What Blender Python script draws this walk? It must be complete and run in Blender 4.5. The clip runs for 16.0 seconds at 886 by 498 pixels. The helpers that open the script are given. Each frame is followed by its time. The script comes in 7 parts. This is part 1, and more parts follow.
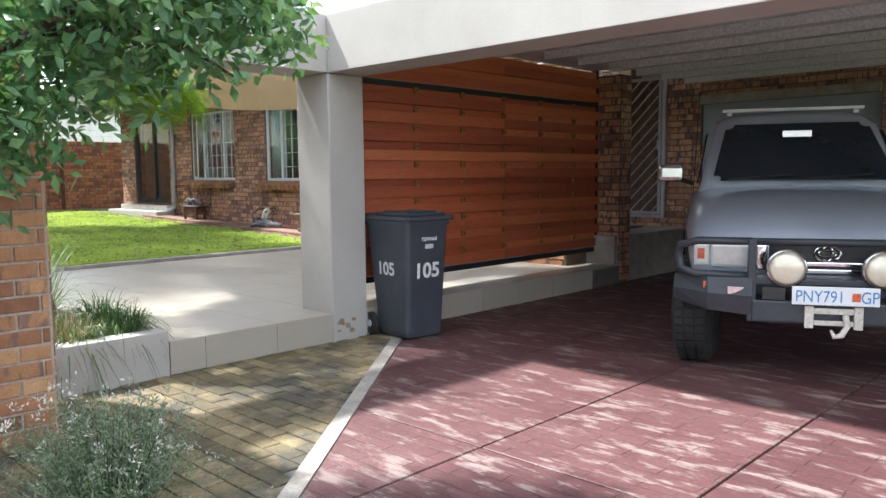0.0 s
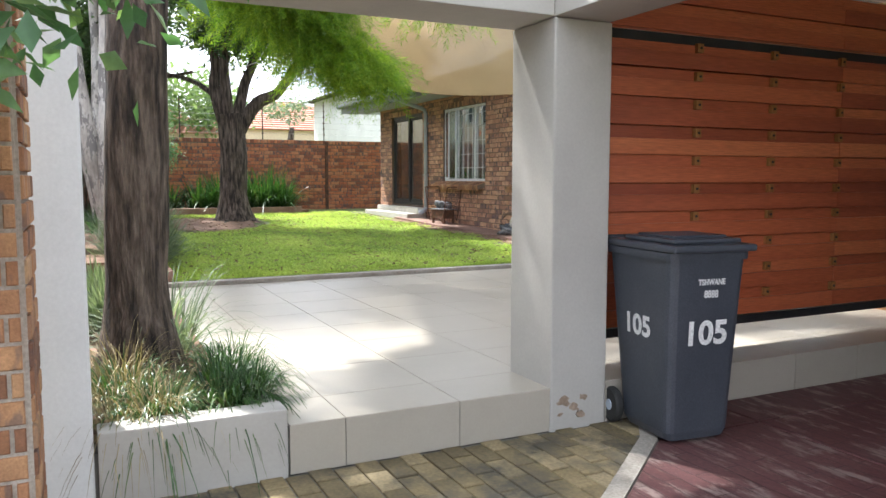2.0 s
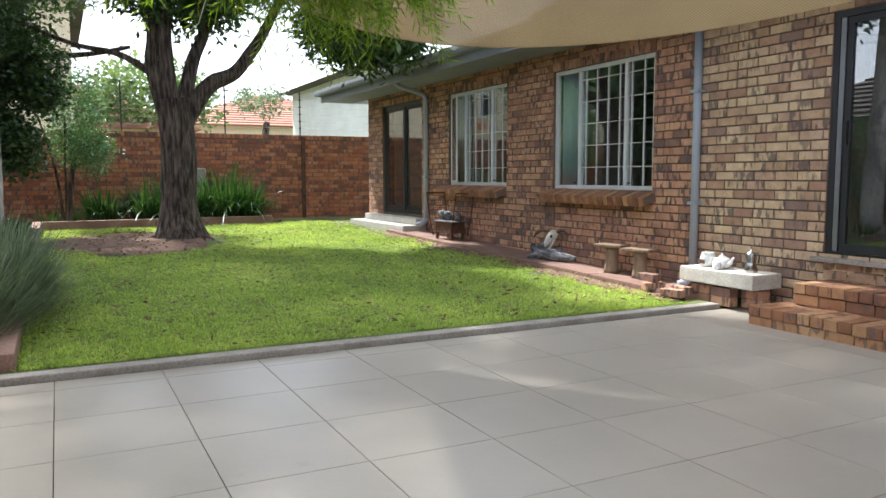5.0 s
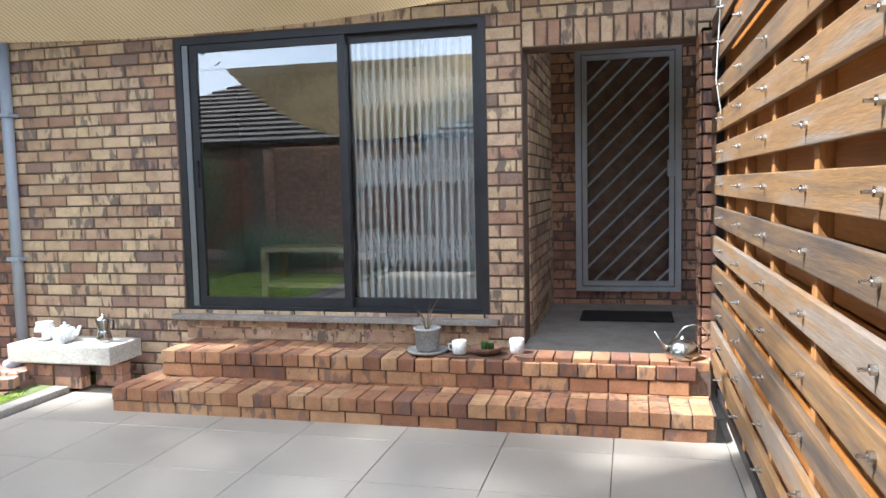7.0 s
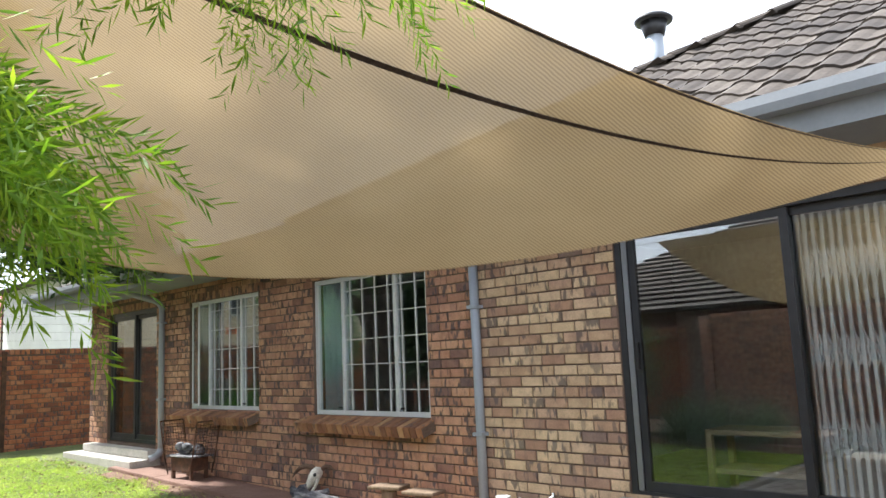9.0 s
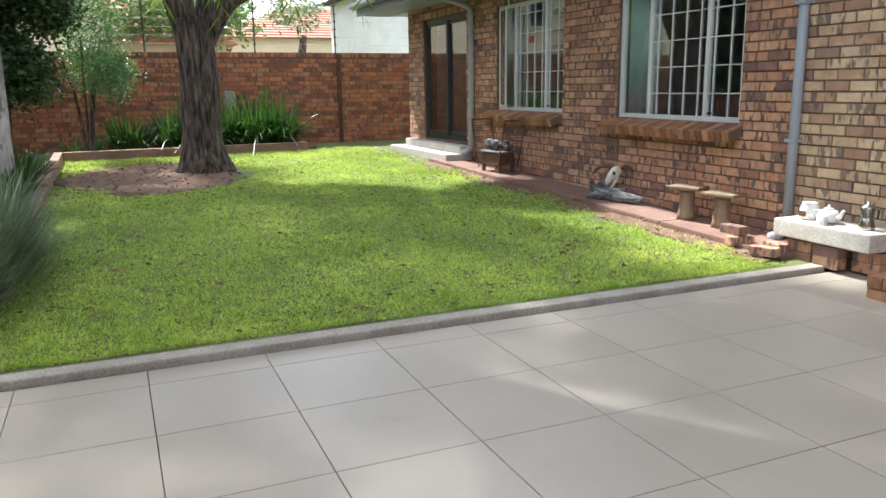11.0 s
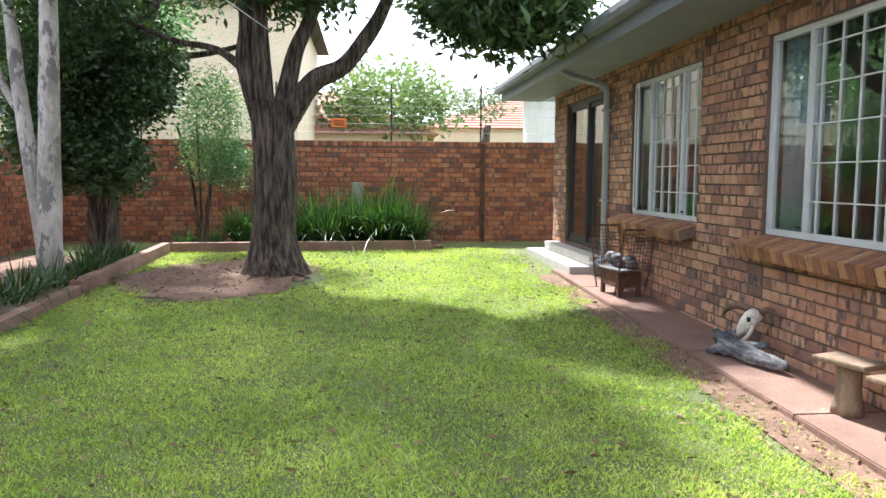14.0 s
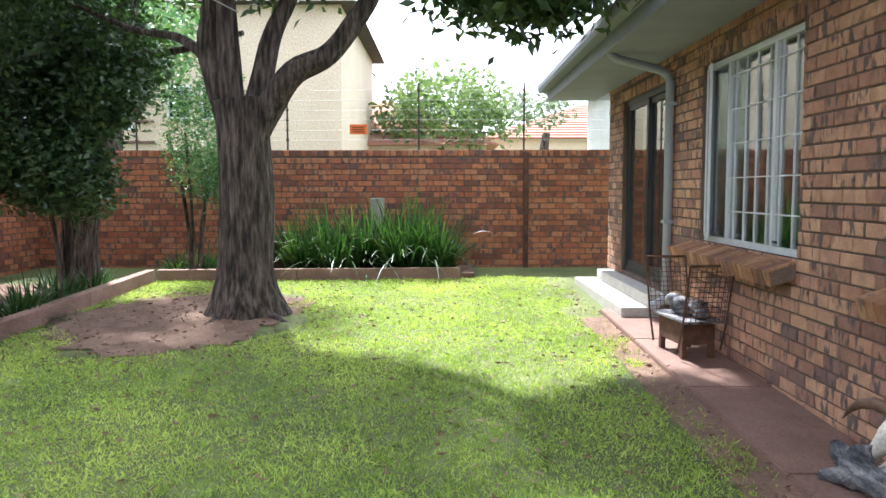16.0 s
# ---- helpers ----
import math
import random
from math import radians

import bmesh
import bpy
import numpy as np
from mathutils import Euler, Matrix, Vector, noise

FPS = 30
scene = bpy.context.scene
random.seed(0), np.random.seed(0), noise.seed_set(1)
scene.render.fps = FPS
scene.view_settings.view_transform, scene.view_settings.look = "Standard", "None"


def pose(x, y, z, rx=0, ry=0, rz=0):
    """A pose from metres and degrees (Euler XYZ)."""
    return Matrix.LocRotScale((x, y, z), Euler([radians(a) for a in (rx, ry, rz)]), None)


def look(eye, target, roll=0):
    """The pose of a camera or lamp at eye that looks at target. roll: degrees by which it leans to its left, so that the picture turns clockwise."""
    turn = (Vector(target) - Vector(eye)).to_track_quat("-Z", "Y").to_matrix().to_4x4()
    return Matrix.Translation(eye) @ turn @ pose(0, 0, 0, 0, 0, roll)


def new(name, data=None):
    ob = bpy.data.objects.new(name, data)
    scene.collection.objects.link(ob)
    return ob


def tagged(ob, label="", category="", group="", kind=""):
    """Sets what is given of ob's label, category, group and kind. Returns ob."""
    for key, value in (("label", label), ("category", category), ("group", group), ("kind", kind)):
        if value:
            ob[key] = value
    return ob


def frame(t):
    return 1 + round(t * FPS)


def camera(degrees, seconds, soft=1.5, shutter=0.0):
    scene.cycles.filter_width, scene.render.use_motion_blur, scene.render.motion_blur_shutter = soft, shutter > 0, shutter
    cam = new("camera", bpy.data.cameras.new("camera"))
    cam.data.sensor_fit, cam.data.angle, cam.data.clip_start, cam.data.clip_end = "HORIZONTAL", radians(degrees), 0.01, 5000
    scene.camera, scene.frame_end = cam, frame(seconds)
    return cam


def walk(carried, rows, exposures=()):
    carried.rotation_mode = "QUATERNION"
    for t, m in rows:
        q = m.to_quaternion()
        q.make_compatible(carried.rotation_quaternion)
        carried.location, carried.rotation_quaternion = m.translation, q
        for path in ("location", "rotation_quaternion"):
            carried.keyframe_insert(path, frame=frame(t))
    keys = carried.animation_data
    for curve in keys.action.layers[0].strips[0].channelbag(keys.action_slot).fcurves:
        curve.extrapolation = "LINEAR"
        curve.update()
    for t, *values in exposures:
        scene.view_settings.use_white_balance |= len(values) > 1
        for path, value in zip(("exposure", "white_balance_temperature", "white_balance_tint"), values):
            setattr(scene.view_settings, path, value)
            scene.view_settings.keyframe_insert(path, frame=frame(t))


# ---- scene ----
cam = camera(60.3, 16.0)
METRES, EYE, TILT, LEAN, TURN = 13.2, 1.36, 0.0, 0.0, 43.9
ROWS = [
    (0.0, 0.0, 0.0, 0.0, -0.05, -5.51, 0.52),
    (0.5, 0.0042, 0.0432, -0.0015, 3.91, -5.58, 0.34),
    (1.0, 0.0073, 0.0854, -0.0023, 9.51, -5.57, -0.03),
    (1.5, 0.0036, 0.1274, -0.0027, 15.91, -5.67, -0.18),
    (2.0, -0.0041, 0.1676, -0.0004, 20.39, -5.27, -0.02),
    (2.5, -0.0186, 0.2063, 0.0015, 24.23, -5.43, -0.07),
    (3.0, -0.0367, 0.2422, 0.0018, 26.48, -5.88, -0.29),
    (5.3, -0.1275, 0.4135, 0.0085, 15.6, -5.2, 0.35),
    (5.5, -0.135, 0.423, 0.0116, 10.6, -5.66, 0.39),
    (6.0, -0.1416, 0.4446, 0.0191, -5.63, -7.82, 1.04),
    (6.5, -0.1363, 0.4701, 0.0217, -20.24, -7.59, 0.84),
    (7.0, -0.134, 0.4911, 0.0233, -30.16, -4.76, 1.3),
    (7.5, -0.1331, 0.5052, 0.0279, -31.42, 0.68, 3.23),
    (8.0, -0.1337, 0.5042, 0.0353, -23.01, 6.46, 4.31),
    (8.5, -0.1342, 0.4992, 0.0365, -10.21, 9.29, 3.35),
    (9.0, -0.1377, 0.4915, 0.0354, 1.34, 8.24, 2.5),
    (9.5, -0.1436, 0.4775, 0.0294, 9.01, 1.53, 2.31),
    (10.0, -0.1453, 0.463, 0.0221, 13.76, -8.7, 2.46),
    (10.2, -0.1450, 0.4600, 0.0210, 15.5, -12.2, 2.2),
    (11.2, -0.1420, 0.4800, 0.0220, 24.5, -11.0, 0.6),
    (12.5, -0.127, 0.557, 0.024, 34.02, -5.49, -0.74),
    (13.0, -0.1202, 0.5998, 0.0246, 36.47, -5.44, -0.85),
    (13.5, -0.118, 0.6442, 0.0251, 38.62, -5.43, -0.57),
    (14.0, -0.1174, 0.6887, 0.0262, 40.48, -5.36, -0.27),
    (14.5, -0.1279, 0.7295, 0.0262, 41.97, -5.15, 0.01),
    (15.0, -0.1396, 0.7703, 0.0283, 43.23, -4.94, -0.05),
    (15.5, -0.1587, 0.8045, 0.0283, 44.7, -4.68, -0.06),
    (16.0, -0.184, 0.8361, 0.0287, 46.11, -4.44, 0.09),
]
walk(cam, [(t, pose(0, 0, EYE, TILT, LEAN, TURN) @ pose(METRES * x, METRES * y, METRES * z, 90 + pitch, roll, yaw)) for t, x, y, z, yaw, pitch, roll in ROWS], [(0.0, 1.35, 5950, 10), (1.0, 1.5, 5950, 10), (2.0, 1.55, 6050, 10), (2.5, 1.35, 6100, 10), (3.0, 1.25, 6150, 10), (5.5, 1.1, 5900, 10), (6.0, 1.25, 5850, 10), (7.0, 1.75, 5600, 10), (8.0, 1.7, 5700, 10), (9.0, 1.25, 6050, 10), (10.0, 1.3, 5950, 10), (12.5, 1.3, 6050, 11), (14.0, 1.5, 5900, 12), (16.0, 1.6, 5750, 13)])

# ---- light ----
SUN_TO = Vector((-0.52, -0.20, 0.83)).normalized()
world = bpy.data.worlds.new("sky")
scene.world = world
world.use_nodes = True
_wn = world.node_tree.nodes
_sky = _wn.new("ShaderNodeTexSky")
_sky.sky_type = 'NISHITA'
_sky.sun_disc = False
_sky.sun_elevation = math.asin(SUN_TO.z)
_sky.sun_rotation = math.atan2(SUN_TO.x, SUN_TO.y)
_sky.dust_density = 3.0
_mixw = _wn.new("ShaderNodeMix")
_mixw.data_type = 'RGBA'
_tc = _wn.new("ShaderNodeTexCoord")
_cl = _wn.new("ShaderNodeTexNoise")
_cl.inputs["Scale"].default_value = 2.2
_cl.inputs["Detail"].default_value = 6
_cr = _wn.new("ShaderNodeValToRGB")
_cr.color_ramp.elements[0].position = 0.36
_cr.color_ramp.elements[1].position = 0.6
_cr.color_ramp.elements[0].color = (0.45, 0.45, 0.45, 1)
_wl = world.node_tree.links
_wl.new(_tc.outputs["Generated"], _cl.inputs["Vector"])
_wl.new(_cl.outputs["Fac"], _cr.inputs["Fac"])
_wl.new(_cr.outputs["Color"], _mixw.inputs["Factor"])
_wl.new(_sky.outputs["Color"], _mixw.inputs["A"])
_mixw.inputs["B"].default_value = (9.0, 9.25, 9.6, 1)
_bg = _wn["Background"]
_wl.new(_mixw.outputs["Result"], _bg.inputs["Color"])
_bg.inputs["Strength"].default_value = 0.125
sun = new("sun", bpy.data.lights.new("sun", 'SUN'))
sun.data.energy = 5.0
sun.data.angle = radians(2.0)
sun.data.color = (1.0, 0.95, 0.86)
sun.matrix_world = look((0, 0, 30), Vector((0, 0, 30)) - SUN_TO)


# ---- materials ----
def _node(nt, kind, **inputs):
    n = nt.nodes.new(kind)
    for k, v in inputs.items():
        n.inputs[k.replace("_", " ")].default_value = v
    return n


def _ramp(nt, fac, stops):
    r = nt.nodes.new("ShaderNodeValToRGB")
    el = r.color_ramp.elements
    while len(el) < len(stops):
        el.new(0.5)
    for e, (p, c) in zip(el, stops):
        e.position = p
        e.color = (*c, 1)
    nt.links.new(fac, r.inputs["Fac"])
    return r.outputs["Color"]


def _mix(nt, fac, a, b, blend='MIX'):
    m = nt.nodes.new("ShaderNodeMix")
    m.data_type = 'RGBA'
    m.blend_type = blend
    for sock, v in ((m.inputs["Factor"], fac), (m.inputs["A"], a), (m.inputs["B"], b)):
        if isinstance(v, (int, float)):
            sock.default_value = v
        elif isinstance(v, tuple):
            sock.default_value = (*v, 1)
        else:
            nt.links.new(v, sock)
    return m.outputs["Result"]


def material(name, stops, rough=0.7, scale=4.0, fine=40.0, bump=0.15, depth=0.004, metal=0.0, stretch=(1, 1, 1),
             vary=0.0, patch=None, grain=0.75, smudge=0.0, pstretch=(1, 1, 1), pedge=0.09, translucent=0.0, coat=0.0, space="Object"):
    """Noise-varied surface: stops are the colours of the broad stain; fine grain breaks it up; vary shifts each piece;
    patch = (colour, threshold, scale) lays worn patches over it."""
    m = bpy.data.materials.new(name)
    m.use_nodes = True
    nt = m.node_tree
    b = nt.nodes["Principled BSDF"]
    b.inputs["Roughness"].default_value = rough
    b.inputs["Metallic"].default_value = metal
    b.inputs["Coat Weight"].default_value = coat
    tc = nt.nodes.new("ShaderNodeTexCoord")
    geo = nt.nodes.new("ShaderNodeNewGeometry")
    src = geo.outputs["Position"] if space == "World" else tc.outputs["Object"]
    mp = nt.nodes.new("ShaderNodeMapping")
    mp.inputs["Scale"].default_value = stretch
    nt.links.new(src, mp.inputs["Vector"])
    big = _node(nt, "ShaderNodeTexNoise", Scale=scale, Detail=4.0, Roughness=0.6)
    sml = _node(nt, "ShaderNodeTexNoise", Scale=fine, Detail=3.0, Roughness=0.6)
    nt.links.new(mp.outputs["Vector"], big.inputs["Vector"])
    nt.links.new(mp.outputs["Vector"], sml.inputs["Vector"])
    info = nt.nodes.new("ShaderNodeObjectInfo")
    add = nt.nodes.new("ShaderNodeMath")
    add.operation = 'ADD'
    nt.links.new(info.outputs["Random"], add.inputs[0])
    nt.links.new(geo.outputs["Random Per Island"], add.inputs[1])
    fr = nt.nodes.new("ShaderNodeMath")
    fr.operation = 'FRACT'
    nt.links.new(add.outputs[0], fr.inputs[0])
    f = nt.nodes.new("ShaderNodeMath")
    f.operation = 'MULTIPLY_ADD'
    nt.links.new(fr.outputs[0], f.inputs[0])
    f.inputs[1].default_value = vary
    g = nt.nodes.new("ShaderNodeMath")
    g.operation = 'MULTIPLY_ADD'
    nt.links.new(big.outputs["Fac"], g.inputs[0])
    g.inputs[1].default_value = 1.0 if vary < 0.5 else 0.55
    g.inputs[2].default_value = -vary * 0.5 if vary < 0.5 else 0.225 - vary * 0.5
    nt.links.new(g.outputs[0], f.inputs[2])
    col = _ramp(nt, f.outputs[0], stops)
    dark = _ramp(nt, sml.outputs["Fac"], [(0.3, (0.62, 0.62, 0.62)), (0.7, (1.18, 1.18, 1.18))])
    col = _mix(nt, grain, col, dark, 'MULTIPLY')
    if smudge:
        sm = nt.nodes.new("ShaderNodeMapping")
        sm.inputs["Scale"].default_value = (1, 1, 0.32)
        nt.links.new(src, sm.inputs["Vector"])
        sn = _node(nt, "ShaderNodeTexNoise", Scale=21.0, Detail=2.5, Roughness=0.55)
        nt.links.new(sm.outputs["Vector"], sn.inputs["Vector"])
        sf = _ramp(nt, sn.outputs["Fac"], [(0.555, (0, 0, 0)), (0.615, (smudge, smudge, smudge))])
        col = _mix(nt, sf, col, (0.05, 0.036, 0.036))
    if patch:
        pc, th, ps = patch
        pn = _node(nt, "ShaderNodeTexNoise", Scale=ps, Detail=6.0, Roughness=0.7)
        pm = nt.nodes.new("ShaderNodeMapping")
        pm.inputs["Scale"].default_value = pstretch
        nt.links.new(src, pm.inputs["Vector"])
        nt.links.new(pm.outputs["Vector"], pn.inputs["Vector"])
        fac = _ramp(nt, pn.outputs["Fac"], [(th, (0, 0, 0)), (th + pedge, (1, 1, 1))])
        col = _mix(nt, fac, col, pc)
    nt.links.new(col, b.inputs["Base Color"])
    if bump:
        bp = _node(nt, "ShaderNodeBump", Strength=bump, Distance=depth)
        nt.links.new(sml.outputs["Fac"], bp.inputs["Height"])
        nt.links.new(bp.outputs["Normal"], b.inputs["Normal"])
    if translucent:
        tr = nt.nodes.new("ShaderNodeBsdfTranslucent")
        nt.links.new(_mix(nt, 1.0, col, (1.3, 1.35, 0.7), 'MULTIPLY'), tr.inputs["Color"])
        ms = nt.nodes.new("ShaderNodeMixShader")
        ms.inputs[0].default_value = translucent
        nt.links.new(b.outputs[0], ms.inputs[1])
        nt.links.new(tr.outputs[0], ms.inputs[2])
        nt.links.new(ms.outputs[0], nt.nodes["Material Output"].inputs[0])
    return m


def brick_material(name, stops, smudge, bare=0.2):
    """Fired face brick: each piece has its own tone, its own dark kiln marks that end at its edges, and a sandy grain."""
    m = bpy.data.materials.new(name)
    m.use_nodes = True
    nt = m.node_tree
    b = nt.nodes["Principled BSDF"]
    b.inputs["Roughness"].default_value = 0.88

    def calc(op, x, y):
        n = nt.nodes.new("ShaderNodeMath")
        n.operation = op
        for k, v in enumerate((x, y)):
            if isinstance(v, (int, float)):
                n.inputs[k].default_value = v
            else:
                nt.links.new(v, n.inputs[k])
        return n.outputs[0]

    geo = nt.nodes.new("ShaderNodeNewGeometry")
    info = nt.nodes.new("ShaderNodeObjectInfo")
    r1 = calc('FRACT', calc('ADD', info.outputs["Random"], geo.outputs["Random Per Island"]), 0.0)
    r2 = calc('FRACT', calc('MULTIPLY', r1, 17.13), 0.0)
    r3 = calc('FRACT', calc('MULTIPLY', r1, 41.71), 0.0)
    off = nt.nodes.new("ShaderNodeCombineXYZ")
    for k, r in enumerate((r1, r2, r3)):
        nt.links.new(calc('MULTIPLY', r, 60.0), off.inputs[k])
    va = nt.nodes.new("ShaderNodeVectorMath")
    va.operation = 'ADD'
    nt.links.new(geo.outputs["Position"], va.inputs[0])
    nt.links.new(off.outputs[0], va.inputs[1])
    mp = nt.nodes.new("ShaderNodeMapping")
    mp.inputs["Scale"].default_value = (1, 1, 0.36)
    nt.links.new(va.outputs[0], mp.inputs["Vector"])
    broad = _node(nt, "ShaderNodeTexNoise", Scale=9.0, Detail=3.0, Roughness=0.55)
    marks = _node(nt, "ShaderNodeTexNoise", Scale=19.0, Detail=2.5, Roughness=0.5)
    sand = _node(nt, "ShaderNodeTexNoise", Scale=110.0, Detail=3.0, Roughness=0.65)
    nt.links.new(va.outputs[0], broad.inputs["Vector"])
    nt.links.new(mp.outputs["Vector"], marks.inputs["Vector"])
    nt.links.new(va.outputs[0], sand.inputs["Vector"])
    col = _ramp(nt, r2, stops)
    col = _mix(nt, 1.0, col, _ramp(nt, broad.outputs["Fac"], [(0.3, (0.78, 0.74, 0.74)), (0.7, (1.12, 1.12, 1.1))]), 'MULTIPLY')
    col = _mix(nt, 0.8, col, _ramp(nt, sand.outputs["Fac"], [(0.3, (0.72, 0.72, 0.72)), (0.7, (1.16, 1.16, 1.16))]), 'MULTIPLY')
    mask = _ramp(nt, marks.outputs["Fac"], [(0.53, (0, 0, 0)), (0.61, (1, 1, 1))])
    much = _ramp(nt, r3, [(bare, (0.0, 0.0, 0.0)), (bare + 0.42, (smudge, smudge, smudge))])
    col = _mix(nt, calc('MULTIPLY', mask, much), col, (0.085, 0.072, 0.075))
    nt.links.new(col, b.inputs["Base Color"])
    bp = _node(nt, "ShaderNodeBump", Strength=0.45, Distance=0.005)
    nt.links.new(sand.outputs["Fac"], bp.inputs["Height"])
    nt.links.new(bp.outputs["Normal"], b.inputs["Normal"])
    return m


def glass_material(name, tint=(0.9, 0.95, 0.95), gloss=1.0):
    m = bpy.data.materials.new(name)
    m.use_nodes = True
    nt = m.node_tree
    nt.nodes.remove(nt.nodes["Principled BSDF"])
    tr = nt.nodes.new("ShaderNodeBsdfTransparent")
    tr.inputs[0].default_value = (*tint, 1)
    gl = nt.nodes.new("ShaderNodeBsdfGlossy")
    gl.inputs["Roughness"].default_value = 0.005
    fz = _node(nt, "ShaderNodeLayerWeight", Blend=0.5)
    pw = nt.nodes.new("ShaderNodeMath")
    pw.operation = 'POWER'
    pw.inputs[1].default_value = 3.2
    nt.links.new(fz.outputs["Facing"], pw.inputs[0])
    mu = nt.nodes.new("ShaderNodeMath")
    mu.operation = 'MULTIPLY_ADD'
    mu.inputs[1].default_value = 0.8
    mu.inputs[2].default_value = 0.03 + 0.09 * gloss
    mu.use_clamp = True
    nt.links.new(pw.outputs[0], mu.inputs[0])
    ms = nt.nodes.new("ShaderNodeMixShader")
    nt.links.new(mu.outputs[0], ms.inputs[0])
    nt.links.new(tr.outputs[0], ms.inputs[1])
    nt.links.new(gl.outputs[0], ms.inputs[2])
    nt.links.new(ms.outputs[0], nt.nodes["Material Output"].inputs[0])
    return m


def stamped_material():
    """Red stamped concrete: plank-shaped relief, faded and whitened in patches."""
    m = material("red stamped concrete", [(0.2, (0.072, 0.027, 0.029)), (0.5, (0.10, 0.039, 0.040)), (0.8, (0.135, 0.063, 0.062))], 0.6, 1.6, 55, 0.2, pstretch=(0.5, 1.6, 1), patch=((0.23, 0.17, 0.155), 0.53, 6.5), space="World", vary=0.2)
    nt = m.node_tree
    b = nt.nodes["Principled BSDF"]
    geo = nt.nodes.new("ShaderNodeNewGeometry")
    br = nt.nodes.new("ShaderNodeTexBrick")
    br.inputs["Scale"].default_value = 1.0
    br.inputs["Brick Width"].default_value = 0.45
    br.inputs["Row Height"].default_value = 0.09
    br.inputs["Mortar Size"].default_value = 0.006
    br.inputs["Mortar Smooth"].default_value = 0.6
    br.inputs["Color1"].default_value = (1, 1, 1, 1)
    br.inputs["Color2"].default_value = (0.8, 0.8, 0.8, 1)
    br.inputs["Mortar"].default_value = (0.0, 0.0, 0.0, 1)
    wob = _node(nt, "ShaderNodeTexNoise", Scale=2.5, Detail=2.0)
    nt.links.new(geo.outputs["Position"], wob.inputs["Vector"])
    va = nt.nodes.new("ShaderNodeVectorMath")
    va.operation = 'MULTIPLY_ADD'
    va.inputs[1].default_value = (0.06, 0.06, 0.06)
    nt.links.new(wob.outputs["Color"], va.inputs[0])
    nt.links.new(geo.outputs["Position"], va.inputs[2])
    nt.links.new(va.outputs[0], br.inputs["Vector"])
    old = b.inputs["Base Color"].links[0].from_socket
    tone = _ramp(nt, br.outputs["Color"], [(0.0, (0.62, 0.6, 0.6)), (0.6, (0.92, 0.92, 0.92)), (1.0, (1.05, 1.05, 1.05))])
    nt.links.new(_mix(nt, 1.0, old, tone, 'MULTIPLY'), b.inputs["Base Color"])
    bp = _node(nt, "ShaderNodeBump", Strength=0.5, Distance=0.006)
    nt.links.new(br.outputs["Color"], bp.inputs["Height"])
    nt.links.new(b.inputs["Normal"].links[0].from_socket, bp.inputs["Normal"])
    nt.links.new(bp.outputs["Normal"], b.inputs["Normal"])
    return m


def sail_material():
    """Knitted shade cloth: diffuse, lets light glow through and a little straight through."""
    m = bpy.data.materials.new("beige knitted shade cloth")
    m.use_nodes = True
    nt = m.node_tree
    nt.nodes.remove(nt.nodes["Principled BSDF"])
    geo = nt.nodes.new("ShaderNodeNewGeometry")
    n1 = _node(nt, "ShaderNodeTexNoise", Scale=1.4, Detail=5.0)
    nt.links.new(geo.outputs["Position"], n1.inputs["Vector"])
    wv = nt.nodes.new("ShaderNodeTexWave")
    wv.inputs["Scale"].default_value = 26.0
    wv.inputs["Distortion"].default_value = 1.5
    nt.links.new(geo.outputs["Position"], wv.inputs["Vector"])
    col = _ramp(nt, n1.outputs["Fac"], [(0.3, (0.37, 0.265, 0.135)), (0.7, (0.46, 0.345, 0.19))])
    col = _mix(nt, 0.32, col, wv.outputs["Color"], 'MULTIPLY')
    df = nt.nodes.new("ShaderNodeBsdfDiffuse")
    tl = nt.nodes.new("ShaderNodeBsdfTranslucent")
    tp = nt.nodes.new("ShaderNodeBsdfTransparent")
    nt.links.new(col, df.inputs["Color"])
    nt.links.new(col, tl.inputs["Color"])
    m1 = nt.nodes.new("ShaderNodeMixShader")
    m1.inputs[0].default_value = 0.36
    nt.links.new(df.outputs[0], m1.inputs[1])
    nt.links.new(tl.outputs[0], m1.inputs[2])
    m2 = nt.nodes.new("ShaderNodeMixShader")
    m2.inputs[0].default_value = 0.025
    nt.links.new(m1.outputs[0], m2.inputs[1])
    nt.links.new(tp.outputs[0], m2.inputs[2])
    nt.links.new(m2.outputs[0], nt.nodes["Material Output"].inputs[0])
    return m


M_DRIVE = stamped_material()
M_SAIL = sail_material()
BRICK_TAN = [(0.0, (0.27, 0.19, 0.155)), (0.12, (0.44, 0.27, 0.18)), (0.3, (0.56, 0.40, 0.255)), (0.6, (0.68, 0.52, 0.33)), (0.85, (0.62, 0.46, 0.31)), (1.0, (0.50, 0.33, 0.23))]
BRICK_RED = [(0.0, (0.19, 0.1206, 0.1072)), (0.15, (0.342, 0.1786, 0.125)), (0.4, (0.5035, 0.2679, 0.1697)), (0.7, (0.589, 0.3483, 0.2143)), (1.0, (0.437, 0.2322, 0.1652))]
BRICK_RUST = [(0.0, (0.20, 0.085, 0.055)), (0.3, (0.38, 0.13, 0.065)), (0.7, (0.50, 0.19, 0.085)), (1.0, (0.46, 0.21, 0.11))]
M_BRICK = brick_material("face brick, tan and iron-spotted", BRICK_TAN, 0.75)
M_BRICK_RED = brick_material("face brick, red-brown", BRICK_RED, 0.85, 0.0)
M_BRICK_WALL = brick_material("boundary brick, rust red", BRICK_RUST, 0.85, 0.05)
